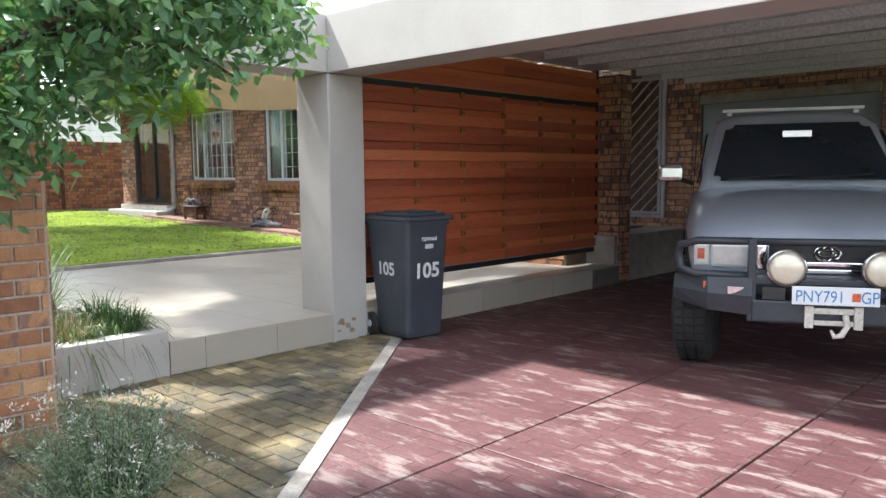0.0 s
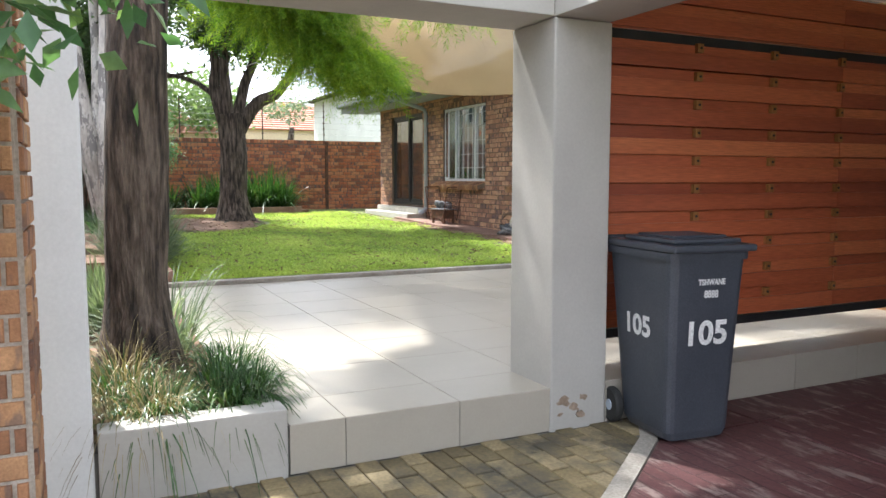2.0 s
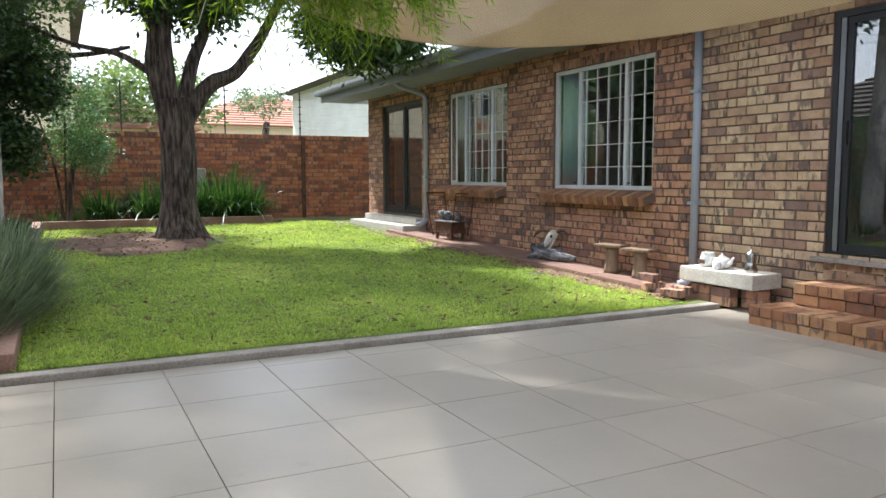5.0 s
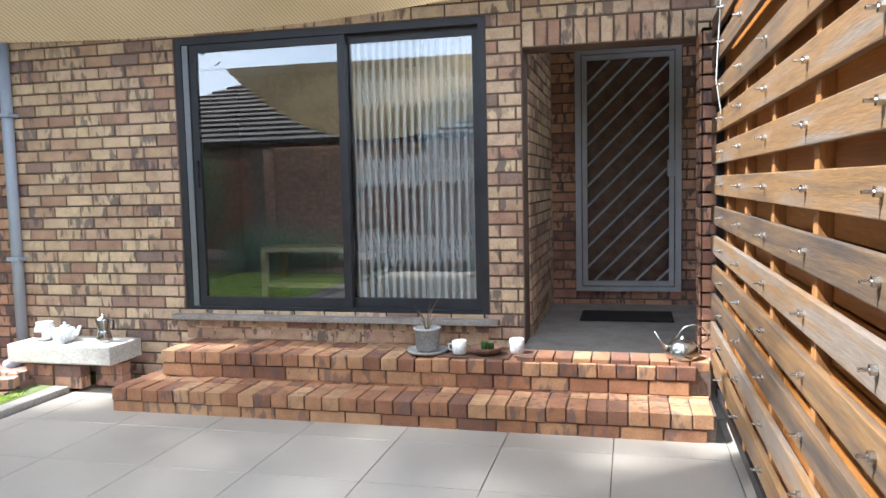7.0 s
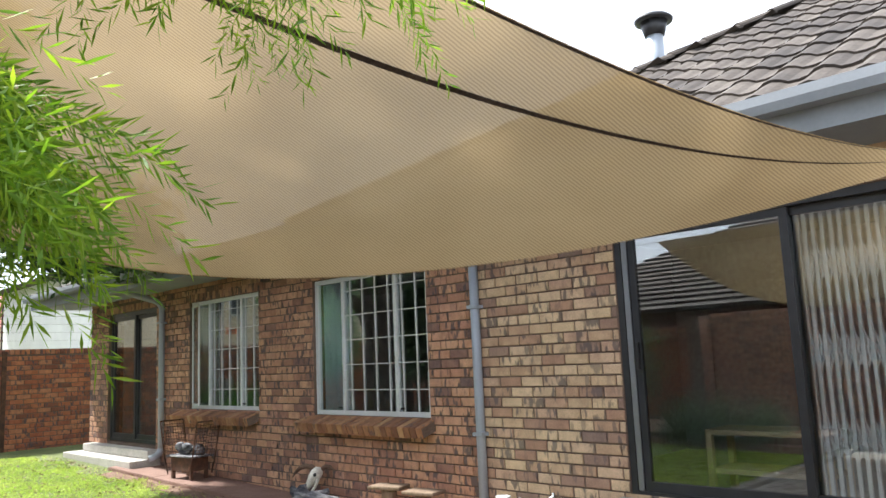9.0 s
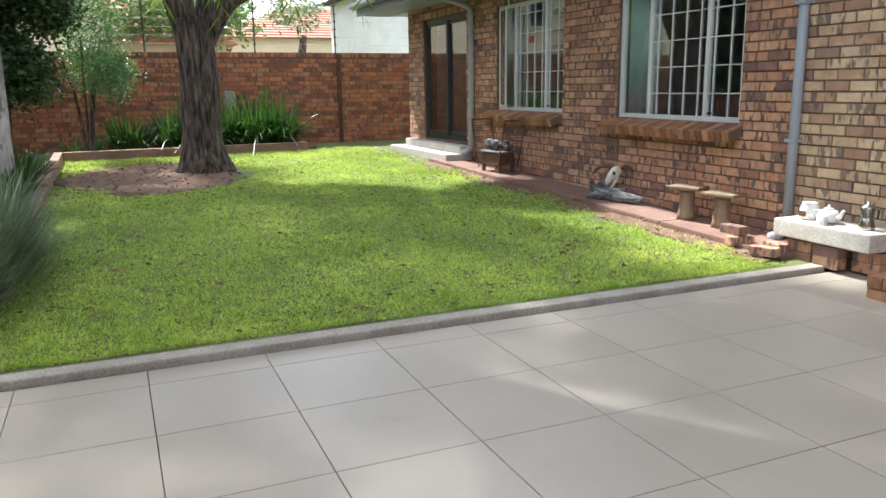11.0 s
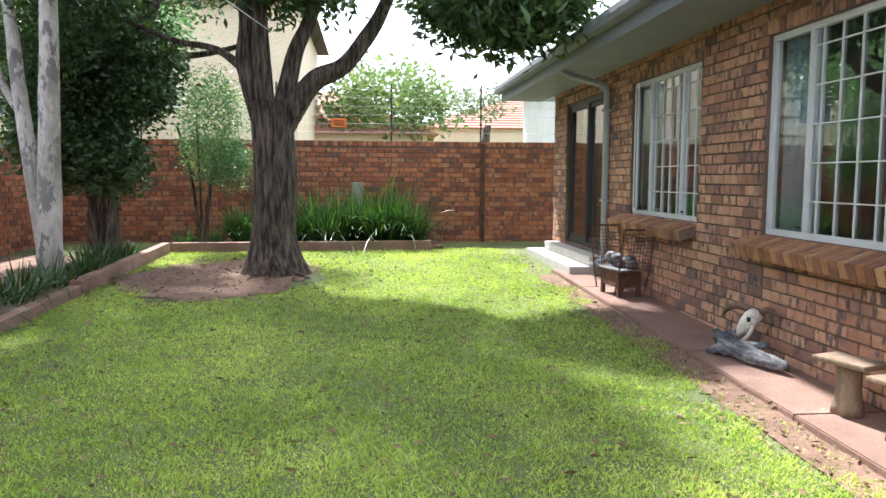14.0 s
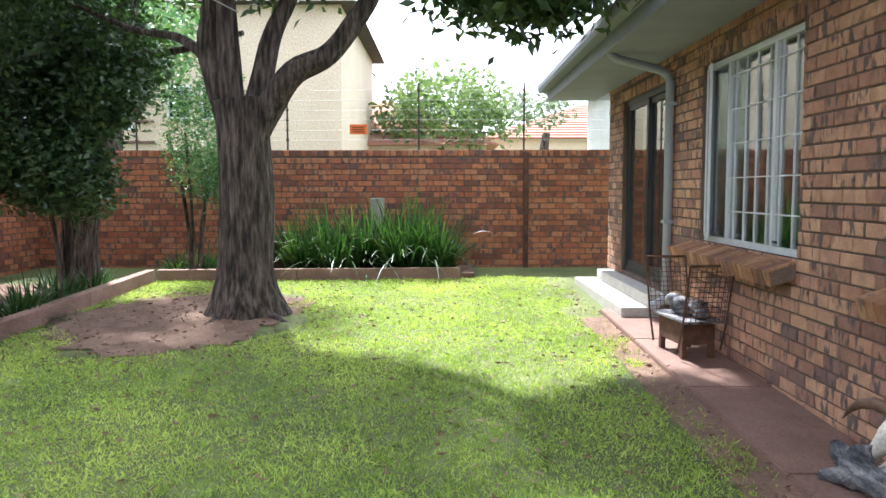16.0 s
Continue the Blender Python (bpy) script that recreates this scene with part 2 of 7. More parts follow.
M_BRICK_STEP = brick_material("step brick, orange brown", [(0.0, (0.187, 0.0892, 0.0553)), (0.35, (0.34, 0.1615, 0.0808)), (0.75, (0.442, 0.238, 0.119)), (1.0, (0.476, 0.289, 0.153))], 0.6)
M_MORTAR = material("mortar", [(0.3, (0.12, 0.082, 0.06)), (0.7, (0.20, 0.145, 0.11))], 0.95, 3.0, 70, 0.4, 0.004, space="World")
M_PLASTER = material("grey painted plaster", [(0.3, (0.3683, 0.3478, 0.3192)), (0.7, (0.4338, 0.4133, 0.3806))], 0.8, 1.5, 60, 0.10, 0.002, grain=0.12, patch=((0.46, 0.44, 0.41), 0.66, 1.3), space="World")
M_WHITE = material("white plaster", [(0.3, (0.62, 0.62, 0.62)), (0.7, (0.72, 0.72, 0.72))], 0.8, 2.0, 60, 0.12, 0.002, grain=0.15, patch=((0.42, 0.40, 0.38), 0.70, 5.0), space="World")
M_CREAM = material("cream render", [(0.3, (0.62, 0.50, 0.36)), (0.7, (0.70, 0.58, 0.43))], 0.85, 0.8, 20, 0.1, space="World")
M_TILE = material("pale porcelain tile", [(0.25, (0.3408, 0.3059, 0.2545)), (0.75, (0.4051, 0.3657, 0.308))], 0.36, 1.2, 90, 0.02, 0.001, vary=0.15, grain=0.10, patch=((0.30, 0.275, 0.24), 0.66, 2.3), space="World")
M_MORTAR_PALE = material("pale mortar", [(0.3, (0.34, 0.28, 0.23)), (0.7, (0.46, 0.40, 0.34))], 0.95, 3.0, 70, 0.4, 0.004, space="World")
M_GROUT = material("dark grout", [(0.3, (0.10, 0.09, 0.08)), (0.7, (0.16, 0.15, 0.13))], 0.9, 8, 50)
M_CONC = material("weathered concrete", [(0.3, (0.2706, 0.2378, 0.205)), (0.7, (0.3936, 0.3608, 0.3198))], 0.88, 5, 70, 0.3, patch=((0.22, 0.18, 0.15), 0.64, 4.0), space="World")
# Paler than M_CONC: sunlight on the door steps is put into the colour.
M_SUNLIT_STEP = material("worn concrete, sunlight in its tone", [(0.3, (0.4264, 0.4018, 0.3608)), (0.7, (0.5248, 0.5002, 0.4592))], 0.85, 4, 70, 0.25, patch=((0.36, 0.31, 0.27), 0.66, 5.0), space="World")
M_PINKSLAB = material("red-stained concrete path", [(0.25, (0.1853, 0.103, 0.0755)), (0.75, (0.2883, 0.1785, 0.1373))], 0.85, 3, 60, 0.25, patch=((0.46, 0.38, 0.32), 0.66, 3.0), space="World")
M_PAVER = material("mossy clay pavers", [(0.2, (0.12, 0.092, 0.046)), (0.5, (0.22, 0.168, 0.085)), (0.8, (0.33, 0.26, 0.15))], 0.85, 2.2, 60, 0.3, vary=0.5, pedge=0.14, patch=((0.065, 0.058, 0.042), 0.43, 1.6), space="World")
M_SOIL = material("bare soil with leaf litter", [(0.3, (0.13, 0.075, 0.05)), (0.7, (0.26, 0.16, 0.11))], 0.95, 4, 40, 0.6, 0.02, patch=((0.30, 0.23, 0.16), 0.62, 14.0), space="World")
M_LAWN = material("lawn thatch", [(0.3, (0.0925, 0.1191, 0.0401)), (0.7, (0.1847, 0.2173, 0.0686))], 0.95, 1.2, 60, 0.8, 0.02, space="World")
M_GRASS = material("grass blade", [(0.2, (0.196, 0.2916, 0.0783)), (0.5, (0.4004, 0.5359, 0.1133)), (0.8, (0.6864, 0.7565, 0.244))], 0.7, 0.8, 20, 0, vary=0.4, translucent=0.4, space="World")
M_DRYLEAF = material("dry leaf", [(0.2, (0.12, 0.07, 0.035)), (0.8, (0.30, 0.20, 0.11))], 0.8, 3, 30, 0, vary=0.8, space="World")
M_STRAW = material("dry straw", [(0.2, (0.16, 0.12, 0.06)), (0.8, (0.38, 0.31, 0.18))], 0.85, 3, 30, 0, vary=0.7, translucent=0.2, space="World")
M_BARK = material("furrowed bark", [(0.36, (0.02, 0.015, 0.012)), (0.48, (0.085, 0.062, 0.048)), (0.64, (0.20, 0.155, 0.125))], 0.95, 20, 46, 1.0, 0.07, stretch=(1, 1, 0.16), grain=1.0)
M_BARK_WHITE = material("mottled gum bark", [(0.3, (0.26, 0.23, 0.20)), (0.5, (0.50, 0.46, 0.42)), (0.7, (0.66, 0.64, 0.61))], 0.8, 3, 20, 0.3, 0.006, stretch=(1, 1, 0.4), pstretch=(1, 1, 0.45), pedge=0.015, patch=((0.20, 0.185, 0.175), 0.515, 5.5))
M_LEAF_DARK = material("dark green leaf", [(0.2, (0.0243, 0.0567, 0.0189)), (0.5, (0.0473, 0.1013, 0.0297)), (0.8, (0.0945, 0.162, 0.0473))], 0.42, 1.5, 20, 0, vary=0.5, translucent=0.25, space="World")
M_LEAF_LIME = material("bright feathery leaf", [(0.2, (0.091, 0.195, 0.0156)), (0.5, (0.182, 0.325, 0.026)), (0.8, (0.351, 0.468, 0.0455))], 0.55, 0.9, 20, 0, vary=0.45, translucent=0.5, space="World")
M_LEAF_MID = material("green oval leaf", [(0.15, (0.0585, 0.1463, 0.0628)), (0.5, (0.117, 0.2438, 0.1122)), (0.8, (0.234, 0.3705, 0.1569)), (0.97, (0.702, 0.4875, 0.1346))], 0.36, 1.5, 20, 0, vary=0.55, translucent=0.3, space="World")
M_STRAP = material("strap leaf", [(0.2, (0.0184, 0.0578, 0.015)), (0.5, (0.0367, 0.0986, 0.0224)), (0.8, (0.0796, 0.1496, 0.0374)), (0.98, (0.257, 0.2312, 0.1346))], 0.4, 1.5, 20, 0, vary=0.6, translucent=0.3, space="World")
M_GREYLEAF = material("silver-green leaf", [(0.2, (0.11, 0.16, 0.10)), (0.6, (0.22, 0.28, 0.20)), (0.9, (0.36, 0.40, 0.32))], 0.7, 2, 20, 0, vary=0.6, translucent=0.3, space="World")
M_WOOD = material("oiled red hardwood board", [(0.1, (0.2713, 0.0588, 0.0308)), (0.4, (0.4427, 0.1092, 0.0476)), (0.65, (0.5426, 0.147, 0.0616)), (0.9, (0.6712, 0.224, 0.091))], 0.38, 2.0, 26, 0.15, 0.002, stretch=(6, 0.35, 6), vary=0.6, space="World")
M_WOOD_BACK = material("amber hardwood board, inner side", [(0.2, (0.25, 0.085, 0.018)), (0.6, (0.38, 0.145, 0.028)), (0.9, (0.48, 0.21, 0.05))], 0.5, 2.0, 26, 0.15, 0.002, stretch=(6, 0.35, 6), vary=0.4, space="World")
M_SLAT = material("weathered timber slat", [(0.2, (0.0493, 0.0348, 0.0261)), (0.42, (0.116, 0.0696, 0.0348)), (0.58, (0.1914, 0.1015, 0.0336)), (0.78, (0.174, 0.1363, 0.1044))], 0.7, 3.0, 30, 0.35, 0.003, stretch=(8, 0.4, 8), vary=0.45, space="World")
M_POST = material("timber batten", [(0.2, (0.24, 0.10, 0.03)), (0.8, (0.42, 0.20, 0.06))], 0.6, 4, 30, 0.2, stretch=(4, 4, 0.4))
M_BENCH = material("pale pine", [(0.2, (0.56, 0.42, 0.25)), (0.8, (0.68, 0.54, 0.35))], 0.5, 4, 30, 0.1, stretch=(0.4, 4, 4))
M_LOG = material("split log wood", [(0.2, (0.15, 0.0975, 0.06)), (0.8, (0.315, 0.2325, 0.1575))], 0.85, 8, 40, 0.4, 0.005, stretch=(1, 1, 0.3))
M_STEELW = material("white painted steel", [(0.3, (0.60, 0.62, 0.62)), (0.7, (0.70, 0.72, 0.72))], 0.45, 4, 60, 0.03, grain=0.15)
M_GREYP = material("grey painted metal", [(0.3, (0.30, 0.34, 0.40)), (0.7, (0.36, 0.40, 0.46))], 0.45, 3, 60, 0.04, grain=0.15)
M_FASCIA = material("grey-blue fascia board", [(0.3, (0.2178, 0.2376, 0.264)), (0.7, (0.264, 0.2838, 0.3102))], 0.6, 2, 50, 0.05, space="World", grain=0.15)
M_ALU = material("charcoal aluminium", [(0.3, (0.028, 0.03, 0.034)), (0.7, (0.045, 0.047, 0.052))], 0.4, 4, 60, 0.03, metal=0.3, grain=0.15)
M_ALU2 = material("satin grey aluminium", [(0.3, (0.22, 0.23, 0.25)), (0.7, (0.28, 0.29, 0.31))], 0.4, 4, 60, 0.03, metal=0.6, grain=0.15)
M_BLACK = material("black steel", [(0.3, (0.012, 0.012, 0.014)), (0.7, (0.025, 0.025, 0.028))], 0.5, 4, 60, 0.05)
M_GATE = material("silver-grey painted gate steel", [(0.3, (0.34, 0.34, 0.36)), (0.7, (0.44, 0.44, 0.46))], 0.4, 4, 60, 0.04, metal=0.2, grain=0.15)
M_BIN = material("charcoal moulded plastic", [(0.3, (0.040, 0.046, 0.060)), (0.7, (0.058, 0.064, 0.080))], 0.42, 3, 120, 0.06, 0.001)
M_RUBBER = material("black rubber", [(0.3, (0.012, 0.012, 0.012)), (0.7, (0.024, 0.024, 0.024))], 0.75, 6, 60, 0.2)
M_PAINT_WHITE = material("stencilled white paint", [(0.3, (0.66, 0.66, 0.66)), (0.7, (0.76, 0.76, 0.76))], 0.7, 8, 80, 0.0, patch=((0.2, 0.2, 0.22), 0.66, 30.0))
M_ROOF = material("concrete roof tile", [(0.2, (0.0369, 0.029, 0.0247)), (0.5, (0.0659, 0.0517, 0.0422)), (0.8, (0.1054, 0.087, 0.0711))], 0.85, 2.5, 40, 0.3, vary=0.45, space="World")
M_ROOF_RED = material("terracotta roof tile", [(0.2, (0.33, 0.13, 0.085)), (0.8, (0.46, 0.22, 0.15))], 0.85, 1.5, 20, 0.3, vary=0.4, space="World")
M_CEIL = material("grey carport ceiling board", [(0.3, (0.60, 0.61, 0.63)), (0.7, (0.68, 0.69, 0.71))], 0.7, 1.5, 40, 0.05, space="World")
M_ROOM = material("dim room wall", [(0.3, (0.46, 0.50, 0.50)), (0.7, (0.54, 0.57, 0.57))], 0.9, 1.5, 20, 0.05)
M_ROOMFLOOR = material("room floor with pale rug", [(0.35, (0.10, 0.11, 0.10)), (0.5, (0.34, 0.36, 0.33)), (0.65, (0.16, 0.19, 0.15))], 0.4, 5, 20, 0.05)
M_CURTAIN = material("pale blue net curtain", [(0.3, (0.68, 0.76, 0.86)), (0.7, (0.76, 0.82, 0.90))], 0.9, 3, 60, 0.1, translucent=0.15)
M_BLIND = material("off-white curtain", [(0.3, (0.52, 0.51, 0.46)), (0.7, (0.64, 0.63, 0.58))], 0.9, 3, 60, 0.1, translucent=0.4)
M_CERAMIC = material("white glazed ceramic", [(0.3, (0.68, 0.68, 0.67)), (0.7, (0.76, 0.76, 0.75))], 0.18, 6, 60, 0.0)
M_GREYPOT = material("grey clay pot", [(0.3, (0.28, 0.28, 0.27)), (0.7, (0.40, 0.39, 0.37))], 0.8, 8, 60, 0.2)
M_STEEL = material("brushed stainless steel", [(0.3, (0.46, 0.45, 0.43)), (0.7, (0.56, 0.55, 0.52))], 0.22, 6, 80, 0.02, metal=1.0, grain=0.15)
M_RUST = material("rusted iron", [(0.25, (0.045, 0.028, 0.02)), (0.6, (0.13, 0.06, 0.035)), (0.8, (0.22, 0.10, 0.05))], 0.9, 10, 60, 0.4)
M_BONE = material("weathered bone", [(0.3, (0.46, 0.42, 0.36)), (0.7, (0.66, 0.63, 0.57))], 0.7, 8, 60, 0.3)
M_HORN = material("dark horn", [(0.3, (0.10, 0.055, 0.035)), (0.7, (0.20, 0.12, 0.08))], 0.6, 10, 60, 0.3)
M_DRIFT = material("charred driftwood", [(0.34, (0.025, 0.026, 0.032)), (0.5, (0.13, 0.13, 0.145)), (0.66, (0.36, 0.35, 0.35))], 0.85, 5, 40, 0.7, 0.012, stretch=(0.6, 3, 3))
M_ORANGE = material("orange warning sign", [(0.3, (0.80, 0.16, 0.02)), (0.7, (0.88, 0.20, 0.03))], 0.5, 6, 40, 0.0)
M_ROPE = material("white rope", [(0.3, (0.55, 0.54, 0.50)), (0.7, (0.70, 0.69, 0.65))], 0.9, 20, 80, 0.3)
M_HEM = material("brown sail hem", [(0.3, (0.09, 0.065, 0.05)), (0.7, (0.14, 0.10, 0.08))], 0.85, 20, 80, 0.2)
M_GLASS = glass_material("window glass", gloss=2.2)
M_GLASS_DOOR = glass_material("sliding door glass", (0.92, 0.95, 0.95), 1.7)


# ---- mesh helpers ----
def mesh(name, verts, faces, mat, parent=None, smooth=False, at=None):
    me = bpy.data.meshes.new(name)
    me.from_pydata([tuple(v) for v in verts], [], faces)
    me.materials.append(mat)
    if smooth:
        for p in me.polygons:
            p.use_smooth = True
    me.update()
    ob = new(name, me)
    if parent is not None:
        ob.parent = parent
    if at is not None:
        ob.matrix_basis = at
    return ob


def part(name, bm, mat, parent=None, label="", smooth=False):
    """Links a bmesh as one mesh object under a thing or a part."""
    me = bpy.data.meshes.new(name)
    bmesh.ops.recalc_face_normals(bm, faces=bm.faces)
    bm.to_mesh(me)
    bm.free()
    me.materials.append(mat)
    if smooth:
        for p in me.polygons:
            p.use_smooth = True
    ob = new(name, me)
    if parent is not None:
        ob.parent = parent
    if label:
        ob["label"] = label
    return ob


def thing(name, label, category, at=None, group="", kind=""):
    ob = new(name)
    ob.empty_display_size = 0.1
    if at is not None:
        ob.matrix_basis = at
    return tagged(ob, label, category, group, kind)


def add_box(bm, x0, y0, z0, x1, y1, z1, m=None):
    vs = [bm.verts.new(m @ Vector(c) if m else c) for c in
          ((x0, y0, z0), (x1, y0, z0), (x1, y1, z0), (x0, y1, z0), (x0, y0, z1), (x1, y0, z1), (x1, y1, z1), (x0, y1, z1))]
    for f in ((3, 2, 1, 0), (4, 5, 6, 7), (0, 1, 5, 4), (1, 2, 6, 5), (2, 3, 7, 6), (3, 0, 4, 7)):
        bm.faces.new([vs[i] for i in f])
    return vs


def boxes(*bs, bevel=0.0, m=None):
    bm = bmesh.new()
    for b in bs:
        add_box(bm, *b, m=m)
    if bevel:
        bmesh.ops.bevel(bm, geom=list(bm.edges), offset=bevel, segments=2, affect='EDGES', profile=0.6)
    return bm


def add_tube(bm, pts, radii, sides=8, cap=True):
    """A tube along pts; radii is one number or one each."""
    pts = [Vector(p) for p in pts]
    if isinstance(radii, (int, float)):
        radii = [radii] * len(pts)
    rings, ref = [], None
    for i, p in enumerate(pts):
        d = (pts[min(i + 1, len(pts) - 1)] - pts[max(i - 1, 0)]).normalized()
        if ref is None:
            ref = Vector((0, 0, 1)) if abs(d.z) < 0.9 else Vector((1, 0, 0))
        u = d.cross(ref).normalized()
        v = u.cross(d).normalized()
        ref = v
        rings.append([bm.verts.new(p + radii[i] * (math.cos(a) * u + math.sin(a) * v)) for a in (2 * math.pi * k / sides for k in range(sides))])
    for a, b in zip(rings, rings[1:]):
        for k in range(sides):
            bm.faces.new((a[k], a[(k + 1) % sides], b[(k + 1) % sides], b[k]))
    if cap:
        bm.faces.new(rings[0][::-1])
        bm.faces.new(rings[-1])
    return rings


def tube(pts, radii, sides=8):
    bm = bmesh.new()
    add_tube(bm, pts, radii, sides)
    return bm


def lathe(profile, sides=24, m=None):
    """A turned body from (radius, height) pairs."""
    bm = bmesh.new()
    rings = []
    for r, z in profile:
        rings.append([bm.verts.new((m or Matrix()) @ Vector((r * math.cos(2 * math.pi * k / sides), r * math.sin(2 * math.pi * k / sides), z))) for k in range(sides)])
    for a, b in zip(rings, rings[1:]):
        for k in range(sides):
            bm.faces.new((a[k], a[(k + 1) % sides], b[(k + 1) % sides], b[k]))
    bm.faces.new(rings[0][::-1])
    bm.faces.new(rings[-1])
    return bm


def setting(name, bm, mat, label, category, smooth=False):
    return tagged(part(name, bm, mat, smooth=smooth), label, category, kind="structure")


def lawn_z(x, y):
    z = 0.30 + 0.0245 * (-9.8 - x)
    d = math.hypot(x + 16.8, y - 4.35)
    z += 0.10 * math.exp(-(d / 0.75) ** 2)
    return z


# ---- brickwork ----
BL, BH, BJ = 0.231, 0.0857, 0.013


def brick_mesh_data(w, h, d=0.012, c=0.004):
    j = BJ / 2
    o = [(j, j), (w - j, j), (w - j, h - j), (j, h - j)]
    i = [(j + c, j + c), (w - j - c, j + c), (w - j - c, h - j - c), (j + c, h - j - c)]
    v = [(a, b, 0.0) for a, b in o] + [(a, b, d - c) for a, b in o] + [(a, b, d) for a, b in i]
    f = [(k, (k + 1) % 4, 4 + (k + 1) % 4, 4 + k) for k in range(4)] + [(4 + k, 4 + (k + 1) % 4, 8 + (k + 1) % 4, 8 + k) for k in range(4)] + [(8, 9, 10, 11)]
    return v, f


def cut(intervals, a, b):
    out = []
    for s, e in intervals:
        if b <= s or a >= e:
            out.append((s, e))
        else:
            if a > s:
                out.append((s, a))
            if b < e:
                out.append((b, e))
    return out


BRICK_JOBS = []


def brick_wall(name, origin, u, n, length, height, thick, mat, label, openings=(), near=None, both=False, soldier=()):
    """A mortar core with openings through it, faced with bricks: u runs along the face, n is the face's normal."""
    u, n, o = Vector(u), Vector(n), Vector(origin)
    m = Matrix.Translation(o) @ Matrix(((u.x, 0, n.x, 0), (u.y, 0, n.y, 0), (u.z, 1, n.z, 0), (0, 0, 0, 1)))
    us = sorted({0.0, length, *(v for op in openings for v in (op[0], op[2]))})
    vs = sorted({0.0, height, *(v for op in openings for v in (op[1], op[3]))})
    bm = bmesh.new()
    for a, b in zip(us, us[1:]):
        for c, d in zip(vs, vs[1:]):
            if not any(op[0] <= (a + b) / 2 <= op[2] and op[1] <= (c + d) / 2 <= op[3] for op in openings):
                add_box(bm, a, c, -thick, b, d, 0, m=m)
    wall = tagged(part(name, bm, M_MORTAR_PALE if "pier" in name else M_MORTAR), label, "wall", kind="structure")
    BRICK_JOBS.append((wall, m, length, height, openings, mat, near, soldier))
    if both:
        m2 = m @ Matrix.Translation((0, 0, -thick)) @ Matrix.Diagonal((1, 1, -1, 1))
        BRICK_JOBS.append((wall, m2, length, height, openings, mat, None, soldier))
    return wall


def lay_bricks():
    for wall, m, length, height, openings, mat, near, soldier in BRICK_JOBS:
        rng = random.Random(int(length * 100))
        flip = m.determinant() < 0
        verts, faces, full, count = [], [], None, 0
        for row in range(int(height / BH + 0.3)):
            v0, v1 = row * BH, min((row + 1) * BH, height)
            if v1 - v0 < 0.03:
                continue
            spans = [(0.0, length)]
            for op in list(openings) + list(soldier):
                if op[1] < v1 - 0.03 and op[3] > v0 + 0.03:
                    spans = cut(spans, op[0], op[2])
            k0 = -BL / 2 if row % 2 else 0.0
            for k in range(int(length / BL) + 3):
                a, b = k0 + k * BL, k0 + (k + 1) * BL
                for s, e in spans:
                    a1, b1 = max(a, s), min(b, e)
                    if b1 - a1 < 0.035:
                        continue
                    d = 0.012 + rng.uniform(-0.003, 0.003)
                    if near and count < 300 and b1 - a1 > BL - 1e-4 and near[0] <= a1 and b1 <= near[1] and v0 >= near[2] and v1 <= near[3]:
                        if full is None:
                            fv, ff = brick_mesh_data(BL, BH)
                            full = bpy.data.meshes.new("brick")
                            full.from_pydata(fv, [], [f[::-1] for f in ff] if flip else ff)
                            full.materials.append(mat)
                        ob = new("brick", full)
                        ob.parent = wall
                        ob.matrix_basis = m @ Matrix.Translation((a1, v0, d - 0.012))
                        count += 1
                        continue
                    fv, ff = brick_mesh_data(b1 - a1, v1 - v0, d)
                    base = len(verts)
                    verts += [m @ Vector((x + a1, y + v0, z)) for x, y, z in fv]
                    faces += [tuple(base + i for i in (f[::-1] if flip else f)) for f in ff]
        for a0, b0, a1, b1 in soldier:
            k = max(1, round((a1 - a0) / 0.085))
            w = (a1 - a0) / k
            for i in range(k):
                fv, ff = brick_mesh_data(w, b1 - b0, 0.015 + rng.uniform(-0.002, 0.002))
                base = len(verts)
                verts += [m @ Vector((x + a0 + i * w, y + b0, z)) for x, y, z in fv]
                faces += [tuple(base + i for i in (f[::-1] if flip else f)) for f in ff]
        tagged(mesh("bricks", verts, faces, mat, wall), kind="stuff")


# ---- ground ----
def ground_sheet():
    xs = [-400, -120, -60, -35, -23, -21.2] + [-21 + 0.28 * i for i in range(1, 41)] + [-9.72, -9.5, -6, -5.05, -2, 2, 6, 20, 60, 400]
    ys = [-400, -100, -40, -12, -3, 0, 1] + [1.4 + 0.3 * i for i in range(22)] + [8.2, 9, 14, 40, 100, 400]
    verts, faces = [], []
    for y in ys:
        for x in xs:
            if x > -9.6:
                z = 0.0 if x > -5.2 else -0.02
            else:
                z = lawn_z(max(x, -21), y) - 0.012
            verts.append((x, y, z))
    w = len(xs)
    for j in range(len(ys) - 1):
        for i in range(w - 1):
            faces.append((j * w + i, j * w + i + 1, (j + 1) * w + i + 1, (j + 1) * w + i))
    return tagged(mesh("ground", verts, faces, M_LAWN, smooth=True), "green garden ground rising gently to the wall", "ground", kind="structure")


ground_sheet()
# carport and drive
drive = setting("driveway", boxes((-5.0, -14, -0.06, 5.2, 10.3, 0.012)), M_GROUT, "red stamped concrete driveway in large jointed slabs", "driveway")
apron = setting("pavement", boxes((-5.02, -14, -0.05, -2.2, 4.3, 0.010)), M_GROUT, "mossy yellow clay paving beside the driveway", "pavement")
patio = setting("patio_floor", boxes((-9.66, 1.4, -0.05, -4.90, 8.4, 0.238)), M_GROUT, "raised patio bed under pale porcelain tiles", "patio floor")

